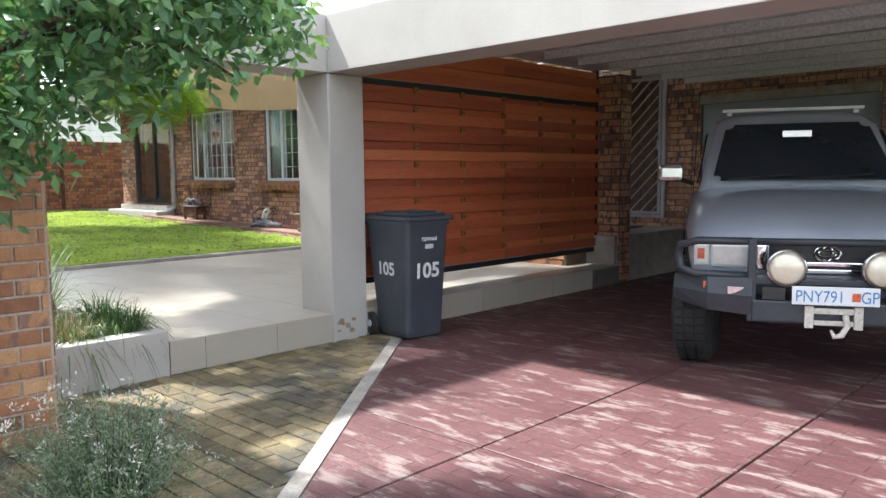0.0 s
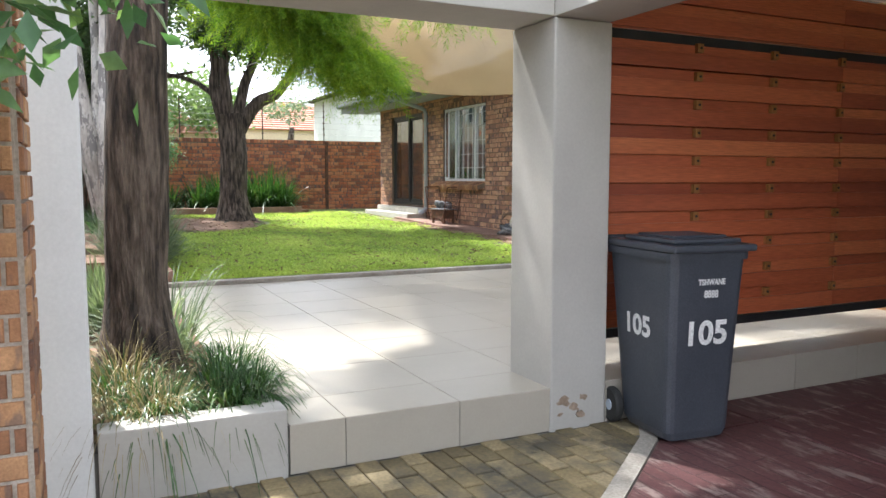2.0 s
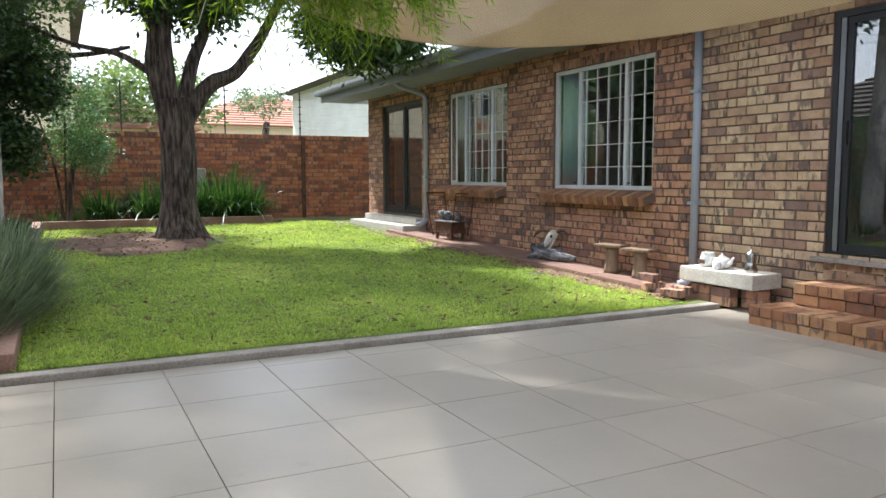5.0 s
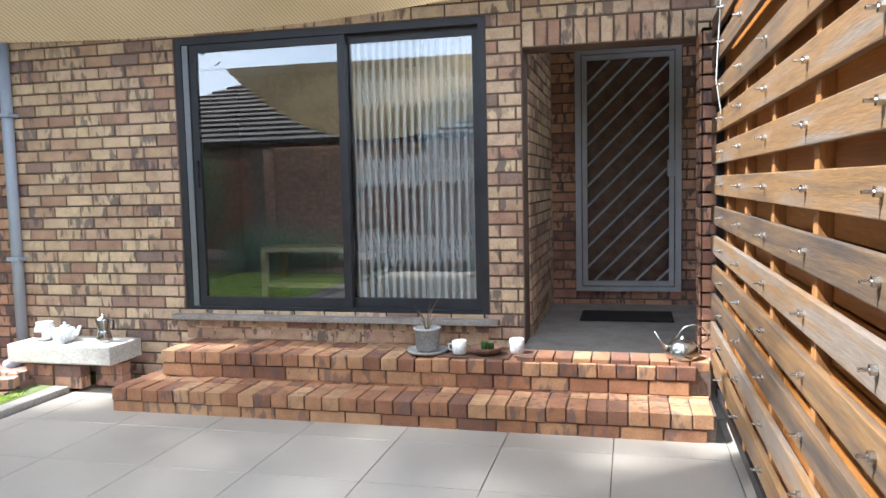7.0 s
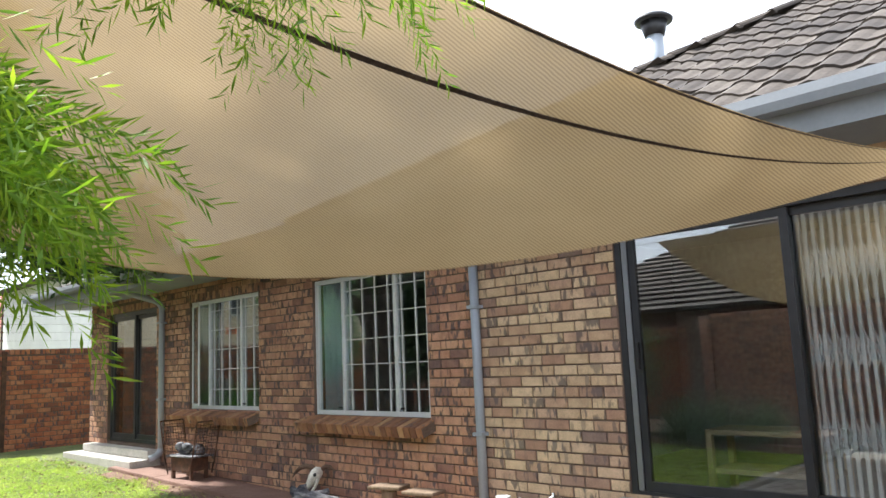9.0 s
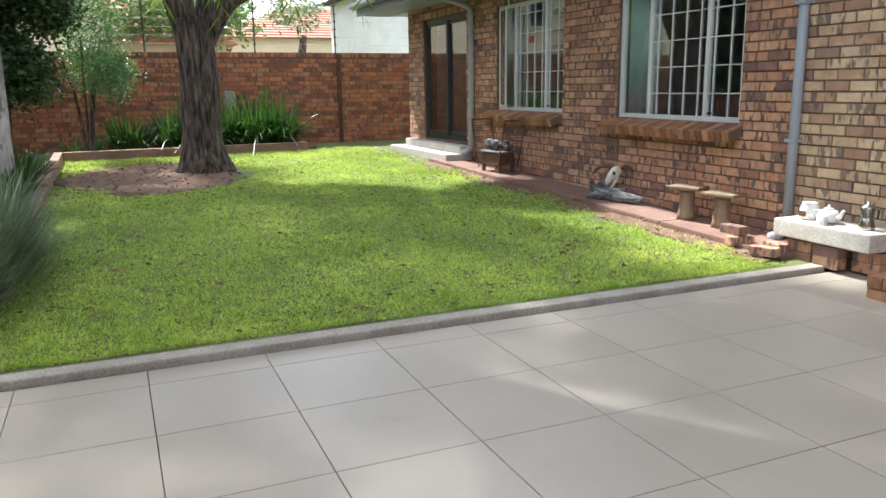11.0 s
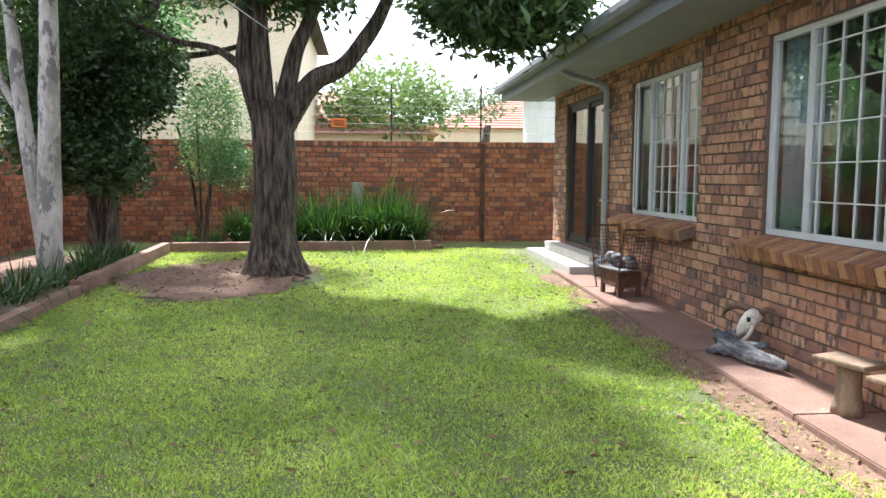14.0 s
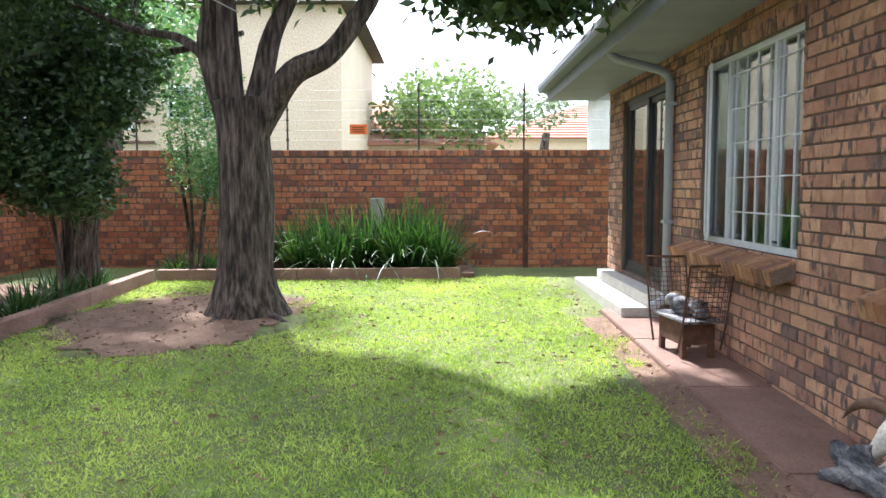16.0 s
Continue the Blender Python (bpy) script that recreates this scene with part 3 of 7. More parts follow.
# patio kerb against the lawn
setting("kerb_1", boxes((-9.80, 1.0, -0.05, -9.68, 8.02, 0.295), bevel=0.012), M_CONC, "grey concrete kerb between patio and lawn", "kerb")

# ---- house facade ----
FX0 = -19.45
W1 = (-15.86 - FX0, 1.29, -14.07 - FX0, 2.76)
W2 = (-12.93 - FX0, 1.27, -11.08 - FX0, 2.76)
D1 = (-18.70 - FX0, 0.76, -16.90 - FX0, 2.79)
SD = (-8.98 - FX0, 0.77, -6.69 - FX0, 2.77)
SPLIT = -10.42 - FX0


def shifted(op, du):
    return (op[0] - du, op[1] - 0.2, op[2] - du, op[3] - 0.2)


def over(op, du, h=0.118):
    s = shifted(op, du)
    return (s[0] - 0.11, s[3] + 0.001, s[2] + 0.11, s[3] + h)


wall_a = brick_wall("wall_north_garden", (FX0, 8.45, 0.2), (1, 0, 0), (0, -1, 0), SPLIT, 3.0, 0.24, M_BRICK_RED,
                    "red-brown face brick house wall with dark spots", [shifted(W1, 0), shifted(W2, 0), shifted(D1, 0)], (3.0, 7.5, 0.6, 2.6),
                    soldier=[over(W1, 0), over(W2, 0), over(D1, 0, 0.12)])
wall_b = brick_wall("wall_north_patio", (FX0 + SPLIT, 8.45, 0.2), (1, 0, 0), (0, -1, 0), -6.45 - FX0 - SPLIT, 3.0, 0.24, M_BRICK,
                    "tan and brown face brick house wall beside the sliding door", [shifted(SD, SPLIT)], (0.0, 4.0, 0.0, 3.0))
# porch recess
brick_wall("wall_porch_lintel", (-6.45, 8.45, 2.54), (1, 0, 0), (0, -1, 0), 1.55, 0.66, 0.24, M_BRICK, "face brick lintel band over the porch opening", soldier=[(0.0, 0.0, 1.08, 0.17)])
brick_wall("wall_porch_side", (-6.45, 8.69, 0.5), (0, 1, 0), (1, 0, 0), 1.55, 2.7, 0.24, M_BRICK, "face brick side wall of the recessed porch")
brick_wall("wall_porch_back", (-6.69, 10.24, 0.3), (1, 0, 0), (0, -1, 0), 1.85, 2.9, 0.24, M_BRICK_RED, "dark face brick wall around the security gate", [(0.46, 0.40, 1.34, 2.5)], (0, 9, 0, 9))
pillar = brick_wall("wall_porch_pillar", (-5.36, 8.21, 0.05), (1, 0, 0), (0, -1, 0), 0.46, 2.5, 0.24, M_BRICK_RED, "face brick pillar at the end of the slatted gate")
brick_wall("wall_pillar_side", (-4.90, 8.21, 0.05), (0, 1, 0), (1, 0, 0), 0.24, 2.5, 0.2, M_BRICK_RED, "side of the brick porch pillar")
brick_wall("wall_pillar_inner", (-5.36, 8.45, 0.05), (0, -1, 0), (-1, 0, 0), 0.24, 2.5, 0.2, M_BRICK_RED, "inner side of the brick porch pillar")
setting("porch_floor", boxes((-6.45, 8.13, 0.02, -4.92, 10.26, 0.600), bevel=0.004), M_CONC, "raised grey porch slab in front of the security gate", "floor")
setting("porch_ceiling", boxes((-6.45, 8.7, 3.0, -4.6, 10.24, 3.05)), M_CEIL, "grey boarded porch ceiling", "ceiling")
# carport walls
brick_wall("wall_carport_back", (-4.84, 10.24, 0.0), (1, 0, 0), (0, -1, 0), 8.5, 2.75, 0.24, M_BRICK_RED, "shaded red-brown brick wall at the back of the carport", [(0.0, 0.0, 2.25, 2.42)])
setting("column_3", boxes((3.7, 3.78, 0, 4.1, 4.14, 2.172)), M_PLASTER, "plain plastered far column of the carport", "column")
setting("column_4", boxes((3.7, 9.8, 0, 4.1, 10.2, 2.62)), M_PLASTER, "plain plastered rear column of the carport", "column")
setting("ceiling_carport", boxes((-5.28, 4.145, 2.62, 3.9, 8.2, 2.68), (-4.86, 8.2, 2.62, 3.9, 10.3, 2.68)), M_CEIL, "flat grey boarded carport ceiling", "ceiling")
setting("beam_front", boxes((-5.30, 3.78, 2.175, 4.1, 4.14, 2.62), bevel=0.006), M_PLASTER, "smooth grey plastered carport front beam", "beam")
setting("beam_side", boxes((-5.30, 1.15, 2.175, -4.88, 3.775, 2.62), bevel=0.006), M_PLASTER, "smooth grey plastered beam over the patio entrance", "beam")
setting("column_1", boxes((-5.30, 3.78, 0.0, -4.88, 4.14, 2.172), bevel=0.012), M_PLASTER, "grey plastered square column with flaked paint at its foot", "column")
setting("column_2", boxes((-5.22, 1.15, 0.0, -4.885, 1.585, 2.172), bevel=0.012), M_WHITE, "white plastered column, scuffed", "column")
setting("ceiling_beam", boxes((-3.2, 5.2, 2.46, 3.9, 5.34, 2.62)), M_WHITE, "pale grey timber cross beam under the carport ceiling", "beam")
for k in range(7):
    setting("ceiling_rafter", boxes((-4.8, 5.9 + 0.62 * k, 2.54, 3.9, 5.95 + 0.62 * k, 2.62)), M_CEIL, "grey ceiling batten under the carport roof", "batten")
# brick gate pier
brick_wall("wall_pier_side", (-4.62, 1.41, 0.0), (1, 0, 0), (0, 1, 0), 0.434, 2.3, 0.2, M_BRICK_STEP, "side of the orange face brick pier")
brick_wall("wall_pier_front", (-4.18, 0.2, 0.0), (0, 1, 0), (1, 0, 0), 1.20, 2.3, 0.2, M_BRICK_STEP, "orange and grey face brick pier beside the paving")
# boundary walls
brick_wall("wall_back", (-21.0, -1.5, 0.25), (0, 1, 0), (1, 0, 0), 12.5, 2.09, 0.24, M_BRICK_WALL, "rust-red brick boundary wall with a brick-on-edge coping", near=(5.5, 9.8, 0.8, 2.0),
           soldier=[(0, 1.99, 12.5, 2.09)])
setting("wall_back_joint", boxes((-20.99, 7.48, 0.3, -20.955, 7.56, 2.30), bevel=0.006), M_RUST, "dark movement joint down the brick boundary wall", "wall joint")
brick_wall("wall_left", (-9.9, 0.1, 0.0), (-1, 0, 0), (0, 1, 0), 11.1, 2.25, 0.24, M_BRICK_WALL, "shaded red brick side boundary wall")
brick_wall("wall_left_near", (-5.3, 1.05, 0.0), (-1, 0, 0), (0, 1, 0), 6.6, 2.40, 0.24, M_BRICK_RED, "red-brown brick garden wall behind the planter", both=True)
brick_wall("wall_left_jog", (-11.90, 1.06, 0.0), (0, 1, 0), (1, 0, 0), 0.40, 2.36, 0.24, M_BRICK_RED, "short return of the red-brown brick garden wall")
setting("wall_left_infill", boxes((-12.14, 0.1, 0, -11.90, 1.05, 2.3)), M_MORTAR, "plain wall closing the side of the garden", "wall")

# ---- roofs ----
def tile_profile(w=0.30, l=0.36):
    prof = [(0.0, 0.004), (0.05, 0.036), (0.10, 0.044), (0.15, 0.030), (0.19, 0.008), (0.25, 0.004), (0.30, 0.010)]
    v = [(x, 0.0, z + 0.018) for x, z in prof] + [(x, l, z) for x, z in prof] + [(x, 0.0, z - 0.004) for x, z in prof]
    n = len(prof)
    f = [(i, i + 1, n + i + 1, n + i) for i in range(n - 1)] + [(2 * n + i, 2 * n + i + 1, i + 1, i) for i in range(n - 1)]
    return v, f


def tiled_roof(name, corner, along, up, length, rise, inside, mat, label, near=0, span=(0, 0)):
    """One roof slope: tiles in courses from the eave at corner; inside(u, v) says where the slope exists."""
    along, up, c = Vector(along).normalized(), Vector(up).normalized(), Vector(corner)
    n = along.cross(up)
    m = Matrix.Translation(c) @ Matrix(((along.x, up.x, n.x, 0), (along.y, up.y, n.y, 0), (along.z, up.z, n.z, 0), (0, 0, 0, 1)))
    roof = thing(name, label, "roof", kind="structure")
    tv, tf = tile_profile()
    rng = random.Random(5)
    verts, faces, count, shared = [], [], 0, None
    for r in range(int(rise / 0.33)):
        for k in range(int(length / 0.30)):
            u0, v0 = k * 0.30, r * 0.33
            if not inside(u0 + 0.15, v0 + 0.16):
                continue
            t = m @ Matrix.Translation((u0, v0, rng.uniform(0, 0.006)))
            if count < near and span[0] <= u0 <= span[1]:
                if shared is None:
                    shared = bpy.data.meshes.new("roof_tile")
                    shared.from_pydata(tv, [], tf)
                    shared.materials.append(mat)
                ob = new("roof_tile", shared)
                ob.parent = roof
                ob.matrix_basis = t
                count += 1
                continue
            base = len(verts)
            verts += [t @ Vector(p) for p in tv]
            faces += [tuple(base + i for i in f) for f in tf]
    tagged(mesh("roof_tiles", verts, faces, mat, roof), kind="stuff")
    return roof


def sheet(name, pts, mat, label, category, depth=0.04):
    bm = bmesh.new()
    vs = [bm.verts.new(p) for p in pts]
    f = bm.faces.new(vs)
    f.normal_update()
    r = bmesh.ops.extrude_face_region(bm, geom=[f])
    nrm = f.normal.copy()
    for v in [g for g in r["geom"] if isinstance(g, bmesh.types.BMVert)]:
        v.co -= nrm * depth
    return setting(name, bm, mat, label, category)


EY, EZ = 7.78, 3.20
PA, PB = math.tan(radians(15)), math.tan(radians(29))
HX = -12.4


def roof_jobs():
    ca, sa = math.cos(math.atan(PA)), math.sin(math.atan(PA))
    tiled_roof("roof_garden_wing", (-20.4, EY - 0.05, EZ), (1, 0, 0), (0, ca, sa), 8.1, 5.0, lambda u, v: True, M_ROOF, "grey-brown concrete tile roof over the garden wing")
    cb, sb = math.cos(math.atan(PB)), math.sin(math.atan(PB))
    tiled_roof("roof_main", (HX, EY - 0.05, EZ), (1, 0, 0), (0, cb, sb), 11.0, 6.0, lambda u, v: u > v * cb, M_ROOF, "weathered brown concrete tile hip roof of the house", 300, (2.2, 8.4))
    tiled_roof("roof_main_hip", (HX, EY + 11.0, EZ), (0, -1, 0), (cb, 0, sb), 11.0, 6.0, lambda u, v: v * cb < u < 11.0 - v * cb, M_ROOF, "tiled hip end of the house roof")
    s = 4.8
    sheet("roof_deck_wing", [(-20.4, EY, EZ - 0.02), (HX, EY, EZ - 0.02), (HX, EY + s, EZ - 0.02 + s * PA), (-20.4, EY + s, EZ - 0.02 + s * PA)], M_FASCIA, "boarded underside of the garden wing roof", "roof")
    s = 5.2
    sheet("roof_deck_main", [(HX, EY, EZ - 0.02), (-1.4, EY, EZ - 0.02), (-1.4, EY + s, EZ - 0.02 + s * PB), (HX + s, EY + s, EZ - 0.02 + s * PB)], M_FASCIA, "boarded underside of the main roof", "roof")
    sheet("roof_deck_hip", [(HX, EY + 11, EZ - 0.02), (HX, EY, EZ - 0.02), (HX + s, EY + s, EZ - 0.02 + s * PB), (HX + s, EY + 5.8, EZ - 0.02 + s * PB)], M_FASCIA, "boarded underside of the hip end", "roof")


def hip_caps():
    """Half-round cap tiles over the hip of the main roof."""
    h = thing("hip_ridge", "row of half-round cap tiles along the roof hip", "roof ridge", kind="structure")
    d = Vector((1, 1, PB)).normalized()
    m0 = Matrix.Translation((HX, EY, EZ + 0.05)) @ d.to_track_quat('Y', 'Z').to_matrix().to_4x4()
    v = [(0.12 * math.cos(a), y, 0.075 * math.sin(a) + (0.018 if y == 0 else 0.0)) for y in (0.0, 0.42) for a in (math.pi * k / 8 for k in range(9))]
    f = [(k, k + 1, 10 + k, 9 + k) for k in range(8)] + [tuple(range(9))]
    me = bpy.data.meshes.new("cap_tile")
    me.from_pydata(v, [], f)
    me.materials.append(M_ROOF)
    for k in range(20):
        ob = new("cap_tile", me)
        ob.parent = h
        ob.matrix_basis = m0 @ Matrix.Translation((0, 0.4 * k, 0))


roof_jobs()
hip_caps()
setting("fascia_1", boxes((-20.4, EY - 0.03, EZ - 0.22, -1.4, EY - 0.005, EZ - 0.005)), M_FASCIA, "grey-blue painted fascia board under the tiles", "fascia")
setting("soffit", boxes((-20.4, EY - 0.004, EZ - 0.20, -1.4, 8.44, EZ - 0.18)), M_FASCIA, "grey painted soffit boards under the eave", "soffit")
setting("wall_gable_infill", boxes((-20.35, 8.25, EZ - 0.2, -20.3, 12.5, 3.18)), M_WHITE, "white gable board at the end of the garden wing", "wall")


def gutter():
    g = thing("gutter", "grey-blue painted metal eaves gutter along the roof edge", "gutter")
    for a, b in ((-20.45, -10.4), (-10.4, -1.4)):
        bm = bmesh.new()
        prof = [(0.0, 0.10), (0.0, 0.0), (0.11, 0.0), (0.125, 0.05), (0.125, 0.105), (0.115, 0.105), (0.115, 0.05), (0.10, 0.008), (0.008, 0.008), (0.008, 0.10)]
        ra = [bm.verts.new((a, EY - 0.035 - y, EZ - 0.09 + z)) for y, z in prof]
        rb = [bm.verts.new((b - 0.002, EY - 0.035 - y, EZ - 0.09 + z)) for y, z in prof]
        n = len(prof)
        for i in range(n):
            bm.faces.new((ra[i], ra[(i + 1) % n], rb[(i + 1) % n], rb[i]))
        bm.faces.new(ra[::-1])
        bm.faces.new(rb)
        part("trough", bm, M_FASCIA, g)
    return g


gutter()


def downpipe(x, top, z0, label, swan):
    d = thing("downpipe", label, "downpipe", pose(x, 8.39, z0))
    pts = [(0, 0, 0.10), (0, 0, top - z0)]
    if swan:
        pts = [(0, 0, 0.10), (0, 0, 2.12), (0, -0.03, 2.19), (0, -0.10, 2.23), (0, -0.50, 2.33), (0, -0.56, 2.37), (0, -0.575, 2.44), (0, -0.575, top - z0 + 0.15)]
    bm = tube(pts, 0.042, 12)
    part("pipe", bm, M_GREYP, d, smooth=True)
    part("shoe", tube([(0, 0, 0.12), (0, -0.02, 0.06), (0.0, -0.10, 0.015), (-0.02, -0.16, 0.0)], [0.044, 0.048, 0.048, 0.046], 12), M_GREYP, d, smooth=True)
    for z in (0.8, 1.9):
        part("bracket", boxes((-0.055, -0.05, z, 0.055, 0.055, z + 0.03), bevel=0.004), M_GREYP, d)
    return d


downpipe(-10.40, 3.0, 0.36, "blue-grey painted round downpipe on the brick wall", False)
downpipe(-16.62, 3.0, 0.62, "grey downpipe with a swan-neck bend beside the door", True)


# ---- windows and doors ----
def room(name, x0, x1, y1, z0, z1, label):
    """A dim room behind an opening: floor, back and side walls, ceiling."""
    bm = boxes((x0 - 0.1, 8.70, z0, x0, y1, z1), (x1, 8.70, z0, x1 + 0.1, y1, z1), (x0 - 0.1, y1, z0, x1 + 0.1, y1 + 0.1, z1), (x0 - 0.1, 8.70, z1, x1 + 0.1, y1 + 0.1, z1 + 0.1))
    setting("wall_" + name, bm, M_ROOM, label, "wall")
    setting("floor_" + name, boxes((x0 - 0.1, 8.66, z0 - 0.1, x1 + 0.1, y1 + 0.1, z0)), M_ROOMFLOOR, "dark room floor with a pale patterned rug", "floor")


room("room_west", -19.1, -16.3, 11.5, 0.66, 3.0, "dim walls of the room behind the glazed door")
room("room_middle", -16.2, -10.8, 12.0, 0.66, 3.0, "dim walls of the bedroom behind the windows")
room("room_lounge", -10.3, -6.72, 11.8, 0.68, 3.0, "dim grey walls of the lounge")


def curtain(name, x0, x1, z0, z1, y, mat, label):
    n = max(12, int((x1 - x0) * 60))
    verts, faces = [], []
    for i in range(n + 1):
        x = x0 + (x1 - x0) * i / n
        a = 0.022 * math.sin(i * 1.15) + 0.010 * math.sin(i * 0.37 + 1)
        for z, k in ((z0, 1.25), ((z0 + z1) / 2, 1.05), (z1, 0.8)):
            verts.append((x, y + a * k, z))
    for i in range(n):
        for k in (0, 1):
            faces.append((3 * i + k, 3 * i + 3 + k, 3 * i + 4 + k, 3 * i + 1 + k))
    ob = mesh(name, verts, faces, mat, smooth=True)
    sol = ob.modifiers.new("thick", 'SOLIDIFY')
    sol.thickness = 0.003
    return tagged(ob, label, "curtain")


def steel_window(name, x0, z0, x1, z1, opened, label):
    """A white steel window: frame, mullions, glazing-bar lattice behind, and panes; the left leaf may stand ajar."""
    w = thing(name, label, "window", pose(x0, 8.50, z0), kind="structure")
    W, H = x1 - x0, z1 - z0
    f = 0.045
    part("window_frame", boxes((0, -0.02, 0, W, 0.03, f), (0, -0.02, H - f, W, 0.03, H), (0, -0.02, f, f, 0.03, H - f), (W - f, -0.02, f, W, 0.03, H - f)), M_STEELW, w)
    ml, mr = W * 0.27, W * 0.73
    for m in (ml, mr):
        part("mullion", boxes((m - 0.022, -0.018, f, m + 0.022, 0.028, H - f)), M_STEELW, w)
    for a, b in ((f, ml - 0.022), (ml + 0.022, mr - 0.022), (mr + 0.022, W - f)):
        g = part("pane", boxes((a, 0.004, f, b, 0.008, H - f)), M_GLASS, w)
        g.visible_shadow = False
    for k in range(1, 6):
        z = H * k / 5.6
        part("glazing_bar", boxes((ml, -0.008, z - 0.0045, W - f, 0.002, z + 0.0045)), M_STEELW, w)
    for k in range(1, 9):
        x = W * k / 9
        if x > ml + 0.05 and abs(x - mr) > 0.05:
            part("glazing_bar", boxes((x - 0.004, -0.010, f, x + 0.004, 0.003, H - f)), M_STEELW, w)
    if opened:
        m = Matrix.Translation((f, -0.02, 0)) @ Matrix.Rotation(radians(-opened), 4, 'Z')
        lw = ml - 0.02 - f
        leaf = part("casement", boxes((0, -0.02, f, lw, 0.0, f + 0.03), (0, -0.02, H - f - 0.03, lw, 0.0, H - f), (0, -0.02, f + 0.03, 0.03, 0.0, H - f - 0.03), (lw - 0.03, -0.02, f + 0.03, lw, 0.0, H - f - 0.03), m=m), M_STEELW, w)
        g = part("pane", boxes((0.03, -0.012, f + 0.03, lw - 0.03, -0.008, H - f - 0.03), m=m), M_GLASS, leaf)
        g.visible_shadow = False
    for m in (ml - 0.09, mr + 0.06):
        part("stay", boxes((m, -0.035, 0.07, m + 0.05, -0.02, 0.085)), M_BLACK, w)
    return w


def brick_sill(x0, x1, z, wall):
    """A sloping row of bricks on edge that stands out below the window."""
    n = round((x1 - x0) / 0.085)
    w = (x1 - x0) / n
    shared = None
    bed = part("sill_mortar", boxes((0.004, -0.104, 0.004, x1 - x0 - 0.004, 0.10, 0.094)), M_MORTAR, wall)
    bed.matrix_basis = Matrix.Translation((x0, 8.40, z - 0.13)) @ Matrix.Rotation(radians(18), 4, 'X')
    for k in range(n):
        if shared is None:
            bm = boxes((0.0065, -0.115, 0.0, w - 0.0065, 0.115, 0.105), bevel=0.005)
            bmesh.ops.recalc_face_normals(bm, faces=bm.faces)
            shared = bpy.data.meshes.new("sill_brick")
            bm.to_mesh(shared)
            bm.free()
            shared.materials.append(M_BRICK_STEP)
        ob = new("sill_brick", shared)
        ob.parent = wall
        ob.matrix_basis = Matrix.Translation((x0 + k * w, 8.40, z - 0.13)) @ Matrix.Rotation(radians(18), 4, 'X') @ Matrix.Rotation(random.uniform(-0.02, 0.02), 4, 'Y')


steel_window("window_1", -15.86, 1.31, -14.07, 2.76, 16, "white steel window with burglar bars and one leaf ajar")
steel_window("window_2", -12.93, 1.29, -11.08, 2.76, 0, "white steel window with burglar bars and pale blue curtain")
brick_sill(-16.18, -14.07, 1.30, wall_a)
brick_sill(-13.08, -11.02, 1.28, wall_a)
curtain("curtain", -12.87, -12.34, 1.32, 2.74, 8.545, M_CURTAIN, "pale blue net curtain gathered at the window side")
curtain("curtain", -15.8, -15.25, 1.34, 2.74, 8.545, M_BLIND, "off-white curtain gathered at the window side")


def glazed_door():
    d = thing("door_1", "dark bronze double glazed door with a security screen", "door", pose(-18.70, 8.52, 0.77), kind="structure")
    W, H = 1.80, 2.02
    part("door_frame", boxes((0, -0.03, 0, 0.06, 0.05, H), (W - 0.06, -0.03, 0, W, 0.05, H), (0.06, -0.03, H - 0.06, W - 0.06, 0.05, H), (0.06, -0.03, 0, W - 0.06, 0.05, 0.05)), M_ALU, d)
    for a, b, y in ((0.06, 0.93, 0.0), (0.88, W - 0.06, 0.03)):
        leaf = part("door_leaf", boxes((a, y - 0.02, 0.05, a + 0.06, y + 0.015, H - 0.06), (b - 0.06, y - 0.02, 0.05, b, y + 0.015, H - 0.06), (a + 0.06, y - 0.02, H - 0.12, b - 0.06, y + 0.015, H - 0.06), (a + 0.06, y - 0.02, 0.05, b - 0.06, y + 0.015, 0.12)), M_ALU, d)
        g = part("pane", boxes((a + 0.06, y - 0.004, 0.12, b - 0.06, y, H - 0.12)), M_GLASS_DOOR, leaf)
        g.visible_shadow = False
    bm = bmesh.new()
    for k in range(13):
        x = 0.95 + k * 0.062
        add_box(bm, x, 0.075, 0.06, x + 0.012, 0.09, H - 0.07)
    for z in (0.5, 1.0, 1.5):
        for k in range(12):
            x = 0.956 + k * 0.062
            add_tube(bm, [(x, 0.095, z - 0.09), (x + 0.062, 0.095, z + 0.09)], 0.006, 4)
            add_tube(bm, [(x, 0.10, z + 0.09), (x + 0.062, 0.10, z - 0.09)], 0.006, 4)
    part("security_trellis", bm, M_ALU2, d, "grey folding security trellis")
    return d


glazed_door()


